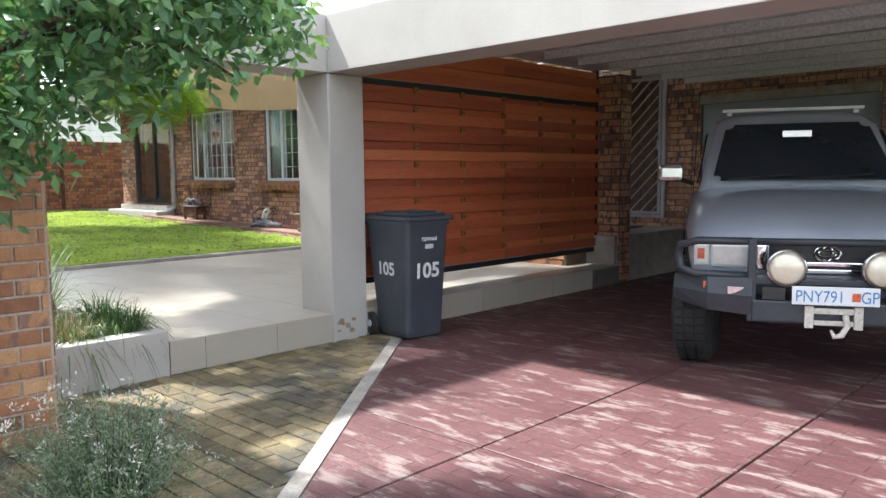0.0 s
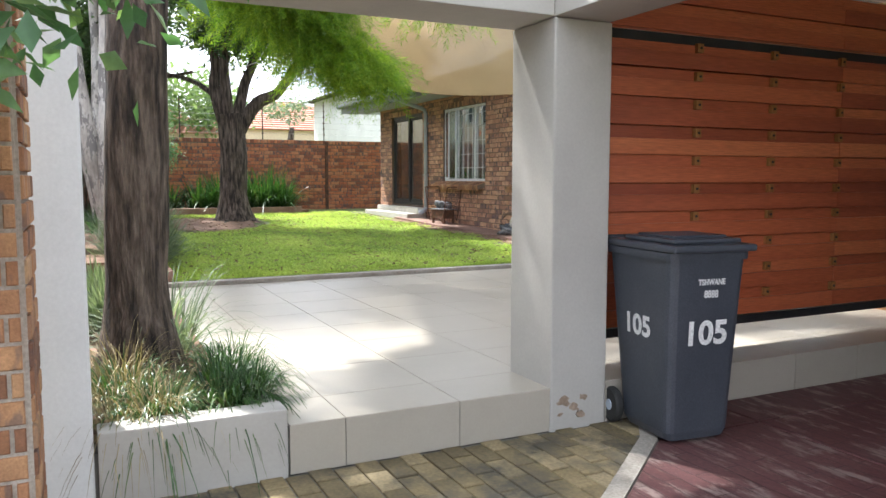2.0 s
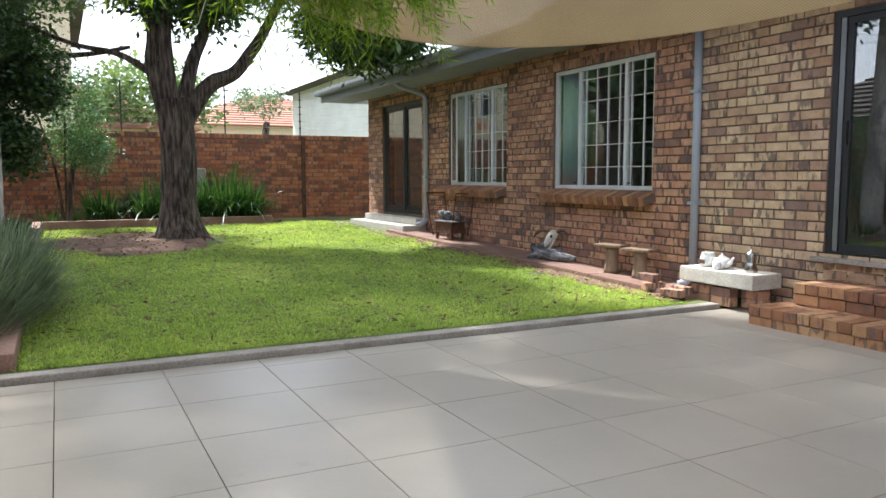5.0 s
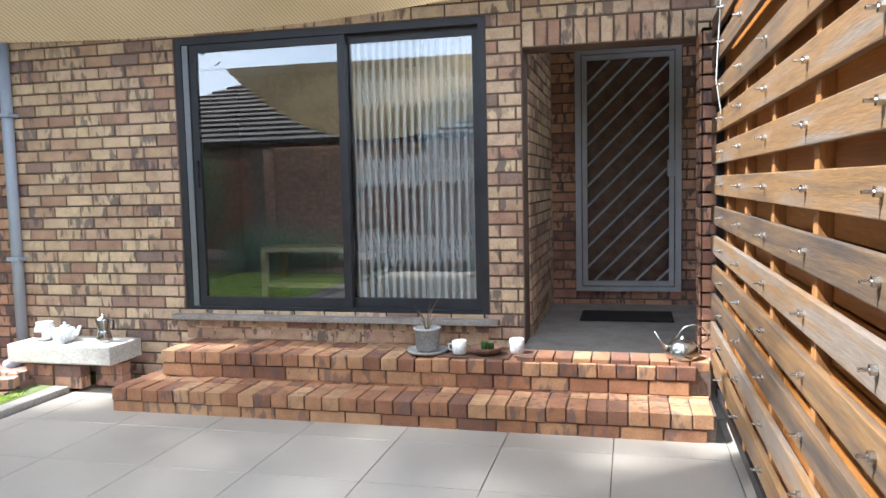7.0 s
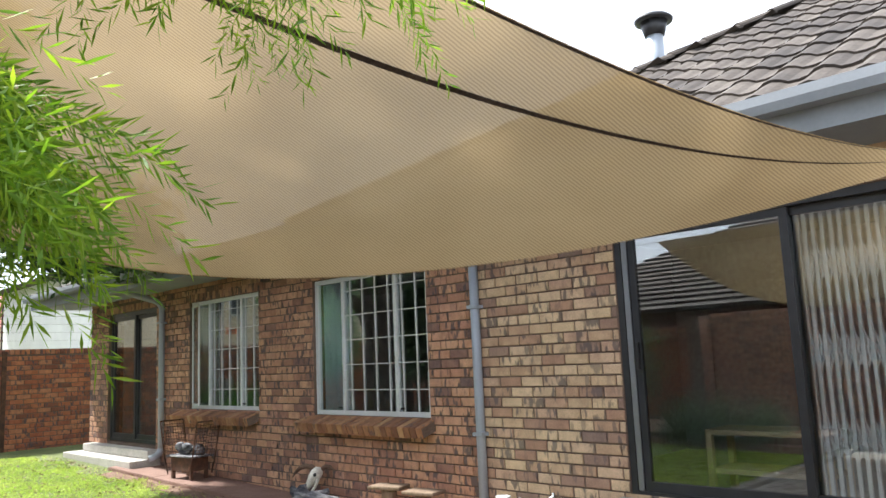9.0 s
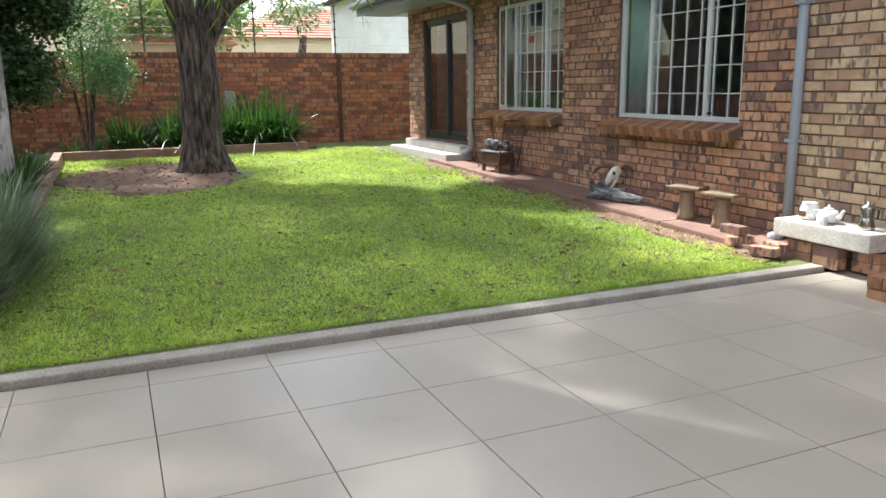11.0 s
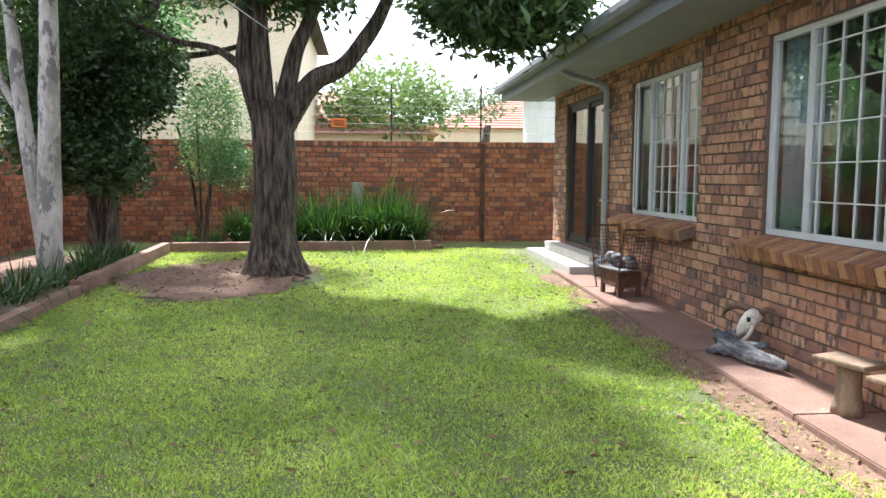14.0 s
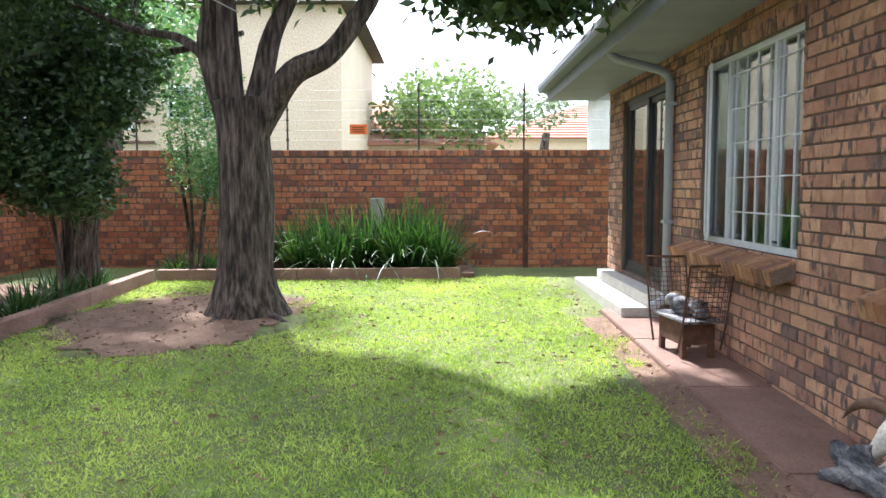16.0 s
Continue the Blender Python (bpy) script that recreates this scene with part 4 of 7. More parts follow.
def sliding_door():
    d = thing("door_2", "charcoal aluminium sliding door with large clear panes", "sliding door", pose(-8.98, 8.52, 0.77), kind="structure")
    W, H = 2.29, 2.0
    part("door_frame", boxes((0, -0.06, 0, 0.05, 0.06, H), (W - 0.05, -0.06, 0, W, 0.06, H), (0.05, -0.06, H - 0.05, W - 0.05, 0.06, H), (0.05, -0.06, 0, W - 0.05, 0.06, 0.045)), M_ALU, d)
    for a, b, y, name in ((0.10, 1.30, -0.02, "sliding_leaf"), (1.24, W - 0.05, 0.03, "fixed_leaf")):
        leaf = part(name, boxes((a, y - 0.018, 0.045, a + 0.055, y + 0.018, H - 0.05), (b - 0.055, y - 0.018, 0.045, b, y + 0.018, H - 0.05), (a + 0.055, y - 0.018, H - 0.105, b - 0.055, y + 0.018, H - 0.05), (a + 0.055, y - 0.018, 0.045, b - 0.055, y + 0.018, 0.115)), M_ALU, d)
        g = part("pane", boxes((a + 0.055, y - 0.003, 0.115, b - 0.055, y + 0.003, H - 0.105)), M_GLASS_DOOR, leaf)
        g.visible_shadow = False
        if a < 0.5:
            part("handle", boxes((a + 0.012, y - 0.045, 0.92, a + 0.045, y - 0.018, 1.12), bevel=0.006), M_BLACK, leaf)
    part("jamb_strip", boxes((0.055, -0.055, 0.05, 0.10, -0.045, H - 0.055)), M_ALU2, d)
    tr = part("trellis_frame", boxes((1.30, 0.062, 0.05, 1.33, 0.092, H - 0.06)), M_STEELW, d)
    n, x0, x1 = 17, 1.31, W - 0.06
    dx = (x1 - x0) / n
    for k in range(n + 1):
        x = x0 + k * dx
        part("trellis_bar", boxes((x - 0.011, 0.062, 0.06, x + 0.011, 0.082, H - 0.06)), M_STEELW, d)
    for z in (0.45, 1.0, 1.55):
        bm = bmesh.new()
        for k in range(n):
            x = x0 + k * dx
            for s in (-1, 1):
                for dz in (-0.09, 0.0):
                    add_tube(bm, [(x, 0.088, z + dz - s * 0.075 + 0.05), (x + dx, 0.088, z + dz + s * 0.075 + 0.05)], 0.0095, 4)
        part("trellis_cross", bm, M_STEELW, d, "white scissor links of the folding security gate")
    return d


sliding_door()
setting("sill_1", boxes((-9.05, 8.36, 0.73, -6.62, 8.6, 0.768), bevel=0.004), M_CONC, "thin concrete door sill", "sill")
curtain("curtain", -7.20, -6.76, 0.75, 2.74, 8.73, M_CURTAIN, "pale net curtain behind the sliding door")


def wood_bench():
    b = thing("coffee_table", "low pale pine table with a lower shelf", "table", pose(-8.80, 9.30, 0.68))
    part("tabletop", boxes((0, 0, 0.46, 0.95, 0.42, 0.50), bevel=0.004), M_BENCH, b)
    part("shelf", boxes((0.03, 0.02, 0.16, 0.92, 0.40, 0.20), bevel=0.004), M_BENCH, b)
    for x in (0, 0.90):
        for y in (0, 0.37):
            part("leg", boxes((x, y, 0, x + 0.05, y + 0.05, 0.458), bevel=0.004), M_BENCH, b)
    return b


wood_bench()


def security_gate():
    g = thing("door_3", "silver-grey steel security gate with slanting bars, shut", "gate", pose(-6.23, 10.17, 0.72), kind="structure")
    W, H = 0.88, 2.08
    part("gate_frame", boxes((0, 0, 0, 0.05, 0.05, H), (W - 0.05, 0, 0, W, 0.05, H), (0.05, 0, H - 0.05, W - 0.05, 0.05, H), (0.05, 0, 0, W - 0.05, 0.05, 0.04)), M_GATE, g)
    leaf = part("gate_leaf", boxes((0.06, -0.01, 0.05, 0.10, 0.03, H - 0.06), (W - 0.10, -0.01, 0.05, W - 0.06, 0.03, H - 0.06), (0.10, -0.01, H - 0.10, W - 0.10, 0.03, H - 0.06), (0.10, -0.01, 0.05, W - 0.10, 0.03, 0.09)), M_GATE, g)
    x0, x1, z0, z1 = 0.10, W - 0.10, 0.09, H - 0.10
    k = z0 - (x1 - x0) + 0.10
    while k < z1:
        a, b = x0, x1
        za, zb = k, k + (x1 - x0) * 1.0
        if za < z0:
            a, za = x0 + (z0 - za), z0
        if zb > z1:
            b, zb = x1 - (zb - z1), z1
        if b - a > 0.03:
            part("bar", tube([(a, 0.01, za), (b, 0.01, zb)], 0.011, 6), M_GATE, leaf)
        k += 0.175
    part("lock_box", boxes((W - 0.115, -0.03, 0.98, W - 0.05, 0.03, 1.12), bevel=0.005), M_GATE, leaf)
    return g


security_gate()


def front_door():
    d = thing("front_door", "dark timber panelled front door behind the gate", "door", pose(-6.23, 10.36, 0.72), kind="structure")
    part("door_slab", boxes((0.0, 0.0, 0.0, 0.88, 0.045, 2.08), bevel=0.004), M_HORN, d)
    for r in range(3):
        for c in range(2):
            part("door_panel", boxes((0.10 + c * 0.37, -0.018, 0.16 + r * 0.62, 0.41 + c * 0.37, -0.001, 0.66 + r * 0.62), bevel=0.01), M_HORN, d)
    return d


front_door()
setting("roller_door", boxes(*[(-4.84, 10.30, 0.02 + 0.08 * k, -2.59, 10.33 + 0.012 * (k % 2), 0.098 + 0.08 * k) for k in range(30)]), M_GREYP, "grey ribbed roller garage door, shut", "garage door")
setting("door_head", boxes((-4.84, 10.12, 2.30, -2.59, 10.239, 2.42), bevel=0.006), M_CONC, "pale lintel over the roller door", "lintel")


def doormat():
    return tagged(part("doormat", boxes((-6.15, 9.35, 0.602, -5.45, 9.78, 0.616), bevel=0.004), M_RUBBER), "thin black rubber doormat on the porch", "doormat")


doormat()


# ---- slatted sliding gate ----
def slat_gate():
    g = thing("slatted_gate", "red hardwood slatted driveway gate on a black steel frame", "gate", pose(-5.26, 4.10, 0.0))
    L = 4.10
    rng = random.Random(3)
    part("bottom_rail", boxes((-0.02, 0, 0.40, 0.05, L, 0.455)), M_BLACK, g)
    part("top_rail", boxes((-0.02, 0, 2.17, 0.05, L, 2.225)), M_BLACK, g)
    part("post", boxes((-0.02, L - 0.06, 0.455, 0.05, L, 2.64)), M_BLACK, g)
    part("post", boxes((-0.02, 0.0, 0.455, 0.05, 0.06, 2.64)), M_BLACK, g)
    ys = [0.30, 0.95, 1.60, 2.25, 2.90, 3.55]
    for y in ys:
        part("batten", boxes((-0.02, y - 0.03, 0.457, 0.035, y + 0.03, 2.168), bevel=0.003), M_POST, g)
    zs = [0.47 + 0.172 * k for k in range(10)] + [2.235 + 0.172 * k for k in range(2)]
    for i, z in enumerate(zs):
        upper = z > 2.2
        for seg in ((0.0, 2.25), (2.252, L)):
            part("board", boxes((0.052, seg[0], z + rng.uniform(-0.003, 0.003), 0.074, seg[1], z + 0.098 + rng.uniform(-0.004, 0.006)), bevel=0.003), M_WOOD, g)
            part("backing_board", boxes((0.037, seg[0], z - 0.004, 0.049, seg[1], z + 0.176)), M_WOOD, g)
        part("slat", boxes((-0.046, 0.0, z + 0.080, -0.022, L, z + 0.185), bevel=0.004), M_SLAT, g, "weathered timber slat")
        part("inner_board", boxes((0.020, 0.06, z - 0.004, 0.034, L - 0.06, z + 0.176)), M_WOOD_BACK, g)
        for y in ys:
            bm = bmesh.new()
            add_tube(bm, [(-0.082, y, z + 0.135), (-0.062, y, z + 0.135), (-0.061, y, z + 0.135), (-0.046, y, z + 0.135)], [0.005, 0.005, 0.012, 0.012], 6)
            part("bolt", bm, M_STEEL, g)
            if not upper and y in ys[1::1]:
                part("block", boxes((0.050, y - 0.024, z + 0.108, 0.078, y + 0.024, z + 0.162), bevel=0.003), M_POST, g)
                part("stud", tube([(0.076, y, z + 0.135), (0.086, y, z + 0.135)], 0.008, 6), M_BLACK, g)
    return g


slat_gate()


# ---- wheelie bin ----
def letters(name, text, size, m, mat, parent, bold=0.03):
    cu = bpy.data.curves.new(name, 'FONT')
    cu.body = text
    cu.size = size
    cu.align_x = 'CENTER'
    cu.offset = size * bold
    cu.extrude = 0.0004
    ob = new(name, cu)
    dg = bpy.context.evaluated_depsgraph_get()
    me = bpy.data.meshes.new_from_object(ob.evaluated_get(dg))
    bpy.data.objects.remove(ob)
    me.materials.clear()
    me.materials.append(mat)
    o2 = new(name, me)
    o2.parent = parent
    o2.matrix_basis = m
    return o2


def wheelie_bin():
    b = thing("wheelie_bin", "charcoal plastic wheelie bin stencilled 105, lid shut", "wheelie bin", pose(-4.615, 4.375, 0.026, 0, 0, 84) @ Matrix.Diagonal((0.80, 0.84, 0.975, 1)))
    bm = bmesh.new()
    rings = []
    for z, hx, hy0, hy1 in ((0.02, 0.215, -0.25, 0.20), (0.06, 0.235, -0.26, 0.23), (0.55, 0.258, -0.29, 0.30), (0.90, 0.275, -0.315, 0.345), (0.955, 0.278, -0.32, 0.35), (0.956, 0.295, -0.335, 0.37), (0.995, 0.298, -0.338, 0.372)):
        ring, r = [], 0.05
        for cx, cy, a0 in ((hx - r, hy1 - r, 0), (-hx + r, hy1 - r, 90), (-hx + r, hy0 + r, 180), (hx - r, hy0 + r, 270)):
            for k in range(4):
                a = radians(a0 + 30 * k)
                ring.append(bm.verts.new((cx + r * math.cos(a), cy + r * math.sin(a), z)))
        rings.append(ring)
    for a, c in zip(rings, rings[1:]):
        n = len(a)
        for k in range(n):
            bm.faces.new((a[k], a[(k + 1) % n], c[(k + 1) % n], c[k]))
    bm.faces.new(rings[0][::-1])
    bm.faces.new(rings[-1])
    part("body", bm, M_BIN, b)
    lid = boxes((-0.305, -0.375, 0.998, 0.305, 0.36, 1.035), (-0.25, -0.30, 1.036, 0.25, 0.22, 1.062), bevel=0.014)
    part("lid", lid, M_BIN, b)
    part("lid_ridge", boxes((-0.20, -0.22, 1.062, 0.20, 0.14, 1.075), bevel=0.006), M_BIN, b)
    part("handle", tube([(-0.26, 0.37, 1.0), (-0.26, 0.43, 1.03), (0.26, 0.43, 1.03), (0.26, 0.37, 1.0)], 0.016, 8), M_BIN, b)
    part("axle", tube([(-0.27, 0.24, 0.10), (0.27, 0.24, 0.10)], 0.012, 8), M_BLACK, b)
    for s in (-1, 1):
        w = part("wheel", lathe([(0.03, -0.028), (0.09, -0.03), (0.10, -0.015), (0.10, 0.015), (0.09, 0.03), (0.03, 0.028)], 24, Matrix.Translation((s * 0.285, 0.26, 0.10)) @ Matrix.Rotation(radians(90), 4, 'Y')), M_RUBBER, b, smooth=False)
        part("hub", lathe([(0.03, -0.034), (0.034, 0.0), (0.03, 0.034)], 16, Matrix.Translation((s * 0.285, 0.26, 0.10)) @ Matrix.Rotation(radians(90), 4, 'Y')), M_GREYP, w)
    tilt = math.degrees(math.atan(0.055 / 0.9))
    letters("number", "105", 0.17, pose(0.0, -0.2945, 0.525, 90 + tilt, 0, 0) @ Matrix.Diagonal((1.3, 1, 1, 1)), M_PAINT_WHITE, b)
    letters("lettering", "TSHWANE", 0.042, pose(0.02, -0.314, 0.83, 90 + tilt, 0, 0), M_PAINT_WHITE, b)
    letters("lettering", "8888", 0.052, pose(0.02, -0.310, 0.765, 90 + tilt, 0, 0), M_PAINT_WHITE, b)
    letters("number", "105", 0.15, pose(-0.264, 0.03, 0.54, 90 + 2.8, 0, -90) @ Matrix.Diagonal((1.25, 1, 1, 1)), M_PAINT_WHITE, b)
    return b


wheelie_bin()


# ---- steps, sink and pots ----
def brick_block(mat, w, d, h, bev=0.006):
    bm = boxes((0.004, 0.004, 0.0, w - 0.004, d - 0.004, h - 0.003), bevel=bev)
    bmesh.ops.recalc_face_normals(bm, faces=bm.faces)
    me = bpy.data.meshes.new("step_brick")
    bm.to_mesh(me)
    bm.free()
    me.materials.append(mat)
    return me


def brick_steps():
    s1 = thing("step_1", "lower brick step across the front of the house", "step", pose(-9.06, 7.66, 0.24), kind="structure")
    part("core", boxes((0.02, 0.03, 0, 3.74, 0.78, 0.155)), M_MORTAR, s1)
    s2 = thing("step_2", "upper brick step below the sliding door", "step", pose(-8.90, 7.98, 0.24), kind="structure")
    part("core", boxes((0.02, 0.03, 0, 3.58, 0.46, 0.330)), M_MORTAR, s2)
    stand, edge = brick_block(M_BRICK_STEP, 0.113, 0.225, 0.085), brick_block(M_BRICK_STEP, BL, 0.11, BH)
    rng = random.Random(8)
    for st, L, top, deep in ((s1, 3.76, 0.165, 0.33), (s2, 3.60, 0.345, 0.48)):
        for k in range(int(L / 0.113)):
            for r in range(2):
                ob = new("step_brick", stand)
                ob.parent = st
                ob.matrix_basis = pose(k * 0.113, r * 0.228, top - 0.082 + rng.uniform(-0.004, 0.004), rng.uniform(-1, 1), rng.uniform(-1, 1), rng.uniform(-1.0, 1.0))
        for k in range(int(L / BL)):
            for r in range(3):
                z = top - 0.086 - (r + 1) * 0.0835
                if z > -0.06:
                    ob = new("step_brick", edge)
                    ob.parent = st
                    ob.matrix_basis = pose(k * BL + (0.11 if r % 2 else 0), 0.006, z)
        for r in range(3):
            ob = new("step_brick", edge)
            ob.parent = st
            ob.matrix_basis = pose(0.0, 0.24 + 0.2 * r, top - 0.17, 0, 0, -90) if False else pose(0.002, 0.12 + r * 0.0, top - 0.17, 0, 0, 0)


brick_steps()
brick_wall("wall_below_sill", (-8.98, 8.445, 0.58), (1, 0, 0), (0, -1, 0), 2.29, 0.15, 0.005, M_BRICK, "face brick courses under the sliding door sill")
ledge = thing("step_3", "brick landing edge along the sliding door wall", "step", pose(-6.45, 8.0, 0.585), kind="structure")
_sb = brick_block(M_BRICK_STEP, 0.113, 0.225, 0.06)
for k in range(10):
    ob = new("step_brick", _sb)
    ob.parent = ledge
    ob.matrix_basis = pose(k * 0.113, 0.005, -0.04 + 0.012)


def stone_sink():
    s = thing("stone_bench", "low cream stone slab bench on brick feet", "bench", pose(-10.16, 7.98, 0.26))
    part("slab", boxes((0, 0, 0.20, 0.86, 0.36, 0.335), bevel=0.012), M_CREAM if False else M_BONE, s, "cream cast stone slab")
    me = brick_block(M_BRICK_RED, BL, 0.11, BH)
    for (x, y, z) in ((0.10, 0.05, 0.0), (0.34, 0.05, 0.0), (0.10, 0.05, 0.085), (0.34, 0.05, 0.085), (0.60, 0.16, 0.0), (0.60, 0.16, 0.085), (0.02, 0.2, 0.0), (0.02, 0.2, 0.085)):
        ob = new("brick", me)
        ob.parent = s
        ob.matrix_basis = pose(x, y, z + 0.012)
    return s


stone_sink()
TOPZ = 0.26 + 0.335


def turned(name, label, cat, at, prof, mat, extra=()):
    t = thing(name, label, cat, at)
    part("body", lathe(prof, 24), mat, t, smooth=True)
    for pname, bm, m2 in extra:
        part(pname, bm, m2, t, smooth=True)
    return t


turned("ceramic_jar", "white glazed ceramic jar on the stone bench", "jar", pose(-9.98, 8.16, TOPZ), [(0.05, 0), (0.068, 0.01), (0.075, 0.05), (0.068, 0.10), (0.058, 0.125), (0.062, 0.135), (0.054, 0.134), (0.05, 0.05)], M_CERAMIC,
       [("motif", boxes((-0.035, -0.0785, 0.03, 0.03, -0.072, 0.07), bevel=0.002), M_RUST)])
turned("teapot", "white enamel teapot with a curved spout", "teapot", pose(-9.79, 8.14, TOPZ), [(0.05, 0), (0.078, 0.02), (0.084, 0.055), (0.066, 0.095), (0.04, 0.105)], M_CERAMIC,
       [("lid", lathe([(0.042, 0.104), (0.03, 0.118), (0.008, 0.125), (0.012, 0.138), (0.004, 0.142)], 20), M_CERAMIC),
        ("spout", tube([(0.06, 0, 0.04), (0.10, 0, 0.06), (0.12, 0, 0.10), (0.135, 0, 0.112)], [0.022, 0.017, 0.012, 0.01], 10), M_CERAMIC),
        ("handle", tube([(-0.06, 0, 0.09), (-0.11, 0, 0.085), (-0.115, 0, 0.045), (-0.075, 0, 0.02)], 0.008, 8), M_CERAMIC)])
turned("enamel_mug", "small white enamel mug in front of the teapot", "mug", pose(-9.76, 8.04, TOPZ), [(0.036, 0), (0.038, 0.005), (0.04, 0.075), (0.037, 0.075), (0.035, 0.01)], M_CERAMIC,
       [("handle", tube([(0.038, 0, 0.06), (0.062, 0, 0.055), (0.06, 0, 0.025), (0.038, 0, 0.018)], 0.004, 6), M_CERAMIC)])
turned("moka_pot", "dull aluminium stove-top coffee pot", "coffee pot", pose(-9.47, 8.15, TOPZ), [(0.055, 0), (0.058, 0.01), (0.042, 0.085), (0.04, 0.09), (0.055, 0.165), (0.05, 0.172), (0.012, 0.185), (0.012, 0.205), (0.004, 0.208)], M_STEEL,
       [("handle", tube([(0.045, 0, 0.16), (0.085, 0, 0.155), (0.08, 0, 0.09)], 0.008, 8), M_BLACK)])
POTZ = 0.585 + 0.0


def plant_pot(x, y):
    t = turned("plant_pot", "grey clay pot with a bare twiggy plant", "plant pot", pose(x, y, POTZ + 0.0), [(0.06, 0.02), (0.072, 0.03), (0.082, 0.15), (0.088, 0.155), (0.088, 0.17), (0.078, 0.17), (0.07, 0.14)], M_GREYPOT,
               [("saucer", lathe([(0.09, 0.0), (0.13, 0.012), (0.135, 0.03), (0.128, 0.03), (0.08, 0.014)], 24), M_GREYPOT)])
    bm = bmesh.new()
    rng = random.Random(2)
    for k in range(6):
        a, l = rng.uniform(0, 6.28), rng.uniform(0.12, 0.24)
        add_tube(bm, [(0, 0, 0.13), (0.03 * math.cos(a), 0.03 * math.sin(a), 0.13 + l * 0.6), (0.09 * math.cos(a), 0.09 * math.sin(a), 0.13 + l)], [0.005, 0.004, 0.001], 5)
    part("twigs", bm, M_LOG, t)
    return t


plant_pot(-7.05, 8.16)
turned("white_mug", "small white mug beside the plant pot", "mug", pose(-6.83, 8.12, POTZ + 0.012), [(0.04, 0), (0.045, 0.005), (0.047, 0.085), (0.043, 0.085), (0.04, 0.01)], M_CERAMIC, [("handle", tube([(-0.045, 0, 0.065), (-0.07, 0, 0.06), (-0.068, 0, 0.03), (-0.045, 0, 0.02)], 0.005, 6), M_CERAMIC)])
turned("bonsai_dish", "shallow dark dish with a low succulent", "plant pot", pose(-6.66, 8.14, POTZ + 0.01), [(0.06, 0), (0.09, 0.012), (0.105, 0.05), (0.098, 0.05), (0.07, 0.02)], M_RUST,
       [("succulent", boxes(*[(0.02 * math.cos(a) - 0.012, 0.03 * math.sin(a) - 0.012, 0.03, 0.02 * math.cos(a) + 0.012 + 0.02 * math.cos(3 * a), 0.03 * math.sin(a) + 0.012, 0.075 + 0.012 * math.sin(5 * a)) for a in (0, 1, 2, 3, 4, 5)], bevel=0.006), M_STRAP)])
tagged(part("slate_tray", boxes((-6.95, 8.03, POTZ, -6.5, 8.23, POTZ + 0.009), bevel=0.003), M_RUST), "flat dark slate tray under the small pots", "tray")
turned("enamel_cup", "white enamel cup on the brick step", "cup", pose(-6.46, 8.12, POTZ + 0.028), [(0.04, 0), (0.044, 0.005), (0.048, 0.09), (0.045, 0.09), (0.04, 0.01)], M_CERAMIC)
turned("kettle", "stainless steel kettle with a hoop handle", "kettle", pose(-5.47, 8.10, POTZ + 0.028), [(0.085, 0), (0.095, 0.01), (0.098, 0.04), (0.085, 0.085), (0.05, 0.115), (0.01, 0.122), (0.01, 0.135), (0.003, 0.138)], M_STEEL,
       [("handle", tube([(0.08, 0, 0.07)] + [(0.06 + 0.085 * math.cos(a), 0, 0.12 + 0.085 * math.sin(a)) for a in (0.0, 0.5, 1.0, 1.6, 2.2, 2.7)] + [(-0.05, 0, 0.11)], 0.005, 6), M_STEEL),
        ("spout", tube([(-0.08, 0, 0.05), (-0.12, 0, 0.09), (-0.16, 0, 0.16)], [0.014, 0.009, 0.004], 8), M_STEEL)])


# ---- garden edge: path, steps, stools, skull, brazier ----
def path_z(x):
    return 0.335 + 0.0245 * (-9.8 - x)


def garden_path():
    p = thing("path", "narrow red-stained concrete path along the house wall", "path", kind="structure")
    x = -9.98
    while x > -17.1:
        x1 = max(x - 1.45, -17.2)
        bm = bmesh.new()
        vs = add_box(bm, x1 + 0.004, 7.88, 0.1, x - 0.004, 8.435, 0.2)
        for v in vs[4:]:
            v.co.z = path_z(v.co.x)
        bmesh.ops.bevel(bm, geom=list(bm.edges), offset=0.008, segments=2, affect='EDGES')
        part("slab", bm, M_PINKSLAB, p)
        x = x1
    return p


garden_path()
setting("step_4", boxes((-19.35, 7.99, 0.3, -16.72, 8.44, 0.60), bevel=0.014), M_SUNLIT_STEP, "low worn concrete step at the garden door", "step")
setting("step_5", boxes((-19.2, 8.25, 0.602, -16.74, 8.445, 0.72), bevel=0.012), M_SUNLIT_STEP, "upper pale concrete doorstep", "step")


def stool(x, y, label):
    s = thing("log_stool", label, "stool", pose(x, y, path_z(x), 0, 0, random.uniform(-20, 20)), group="log stools on the path")
    part("seat", boxes((-0.17, -0.10, 0.285, 0.17, 0.12, 0.32), bevel=0.012), M_LOG, s)
    bm = bmesh.new()
    prof = [(0.085, 0.0), (0.08, 0.05), (0.066, 0.15), (0.068, 0.25), (0.072, 0.284)]
    rings = []
    for r, z in prof:
        rings.append([bm.verts.new((r * (1 + 0.16 * math.sin(3 * a + x)) * math.cos(a), r * (1 + 0.12 * math.cos(2 * a)) * math.sin(a), z)) for a in (2 * math.pi * k / 14 for k in range(14))])
    for a, b in zip(rings, rings[1:]):
        for k in range(14):
            bm.faces.new((a[k], a[(k + 1) % 14], b[(k + 1) % 14], b[k]))
    bm.faces.new(rings[0][::-1])
    bm.faces.new(rings[-1])
    part("log_leg", bm, M_LOG, s, smooth=True)
    return s


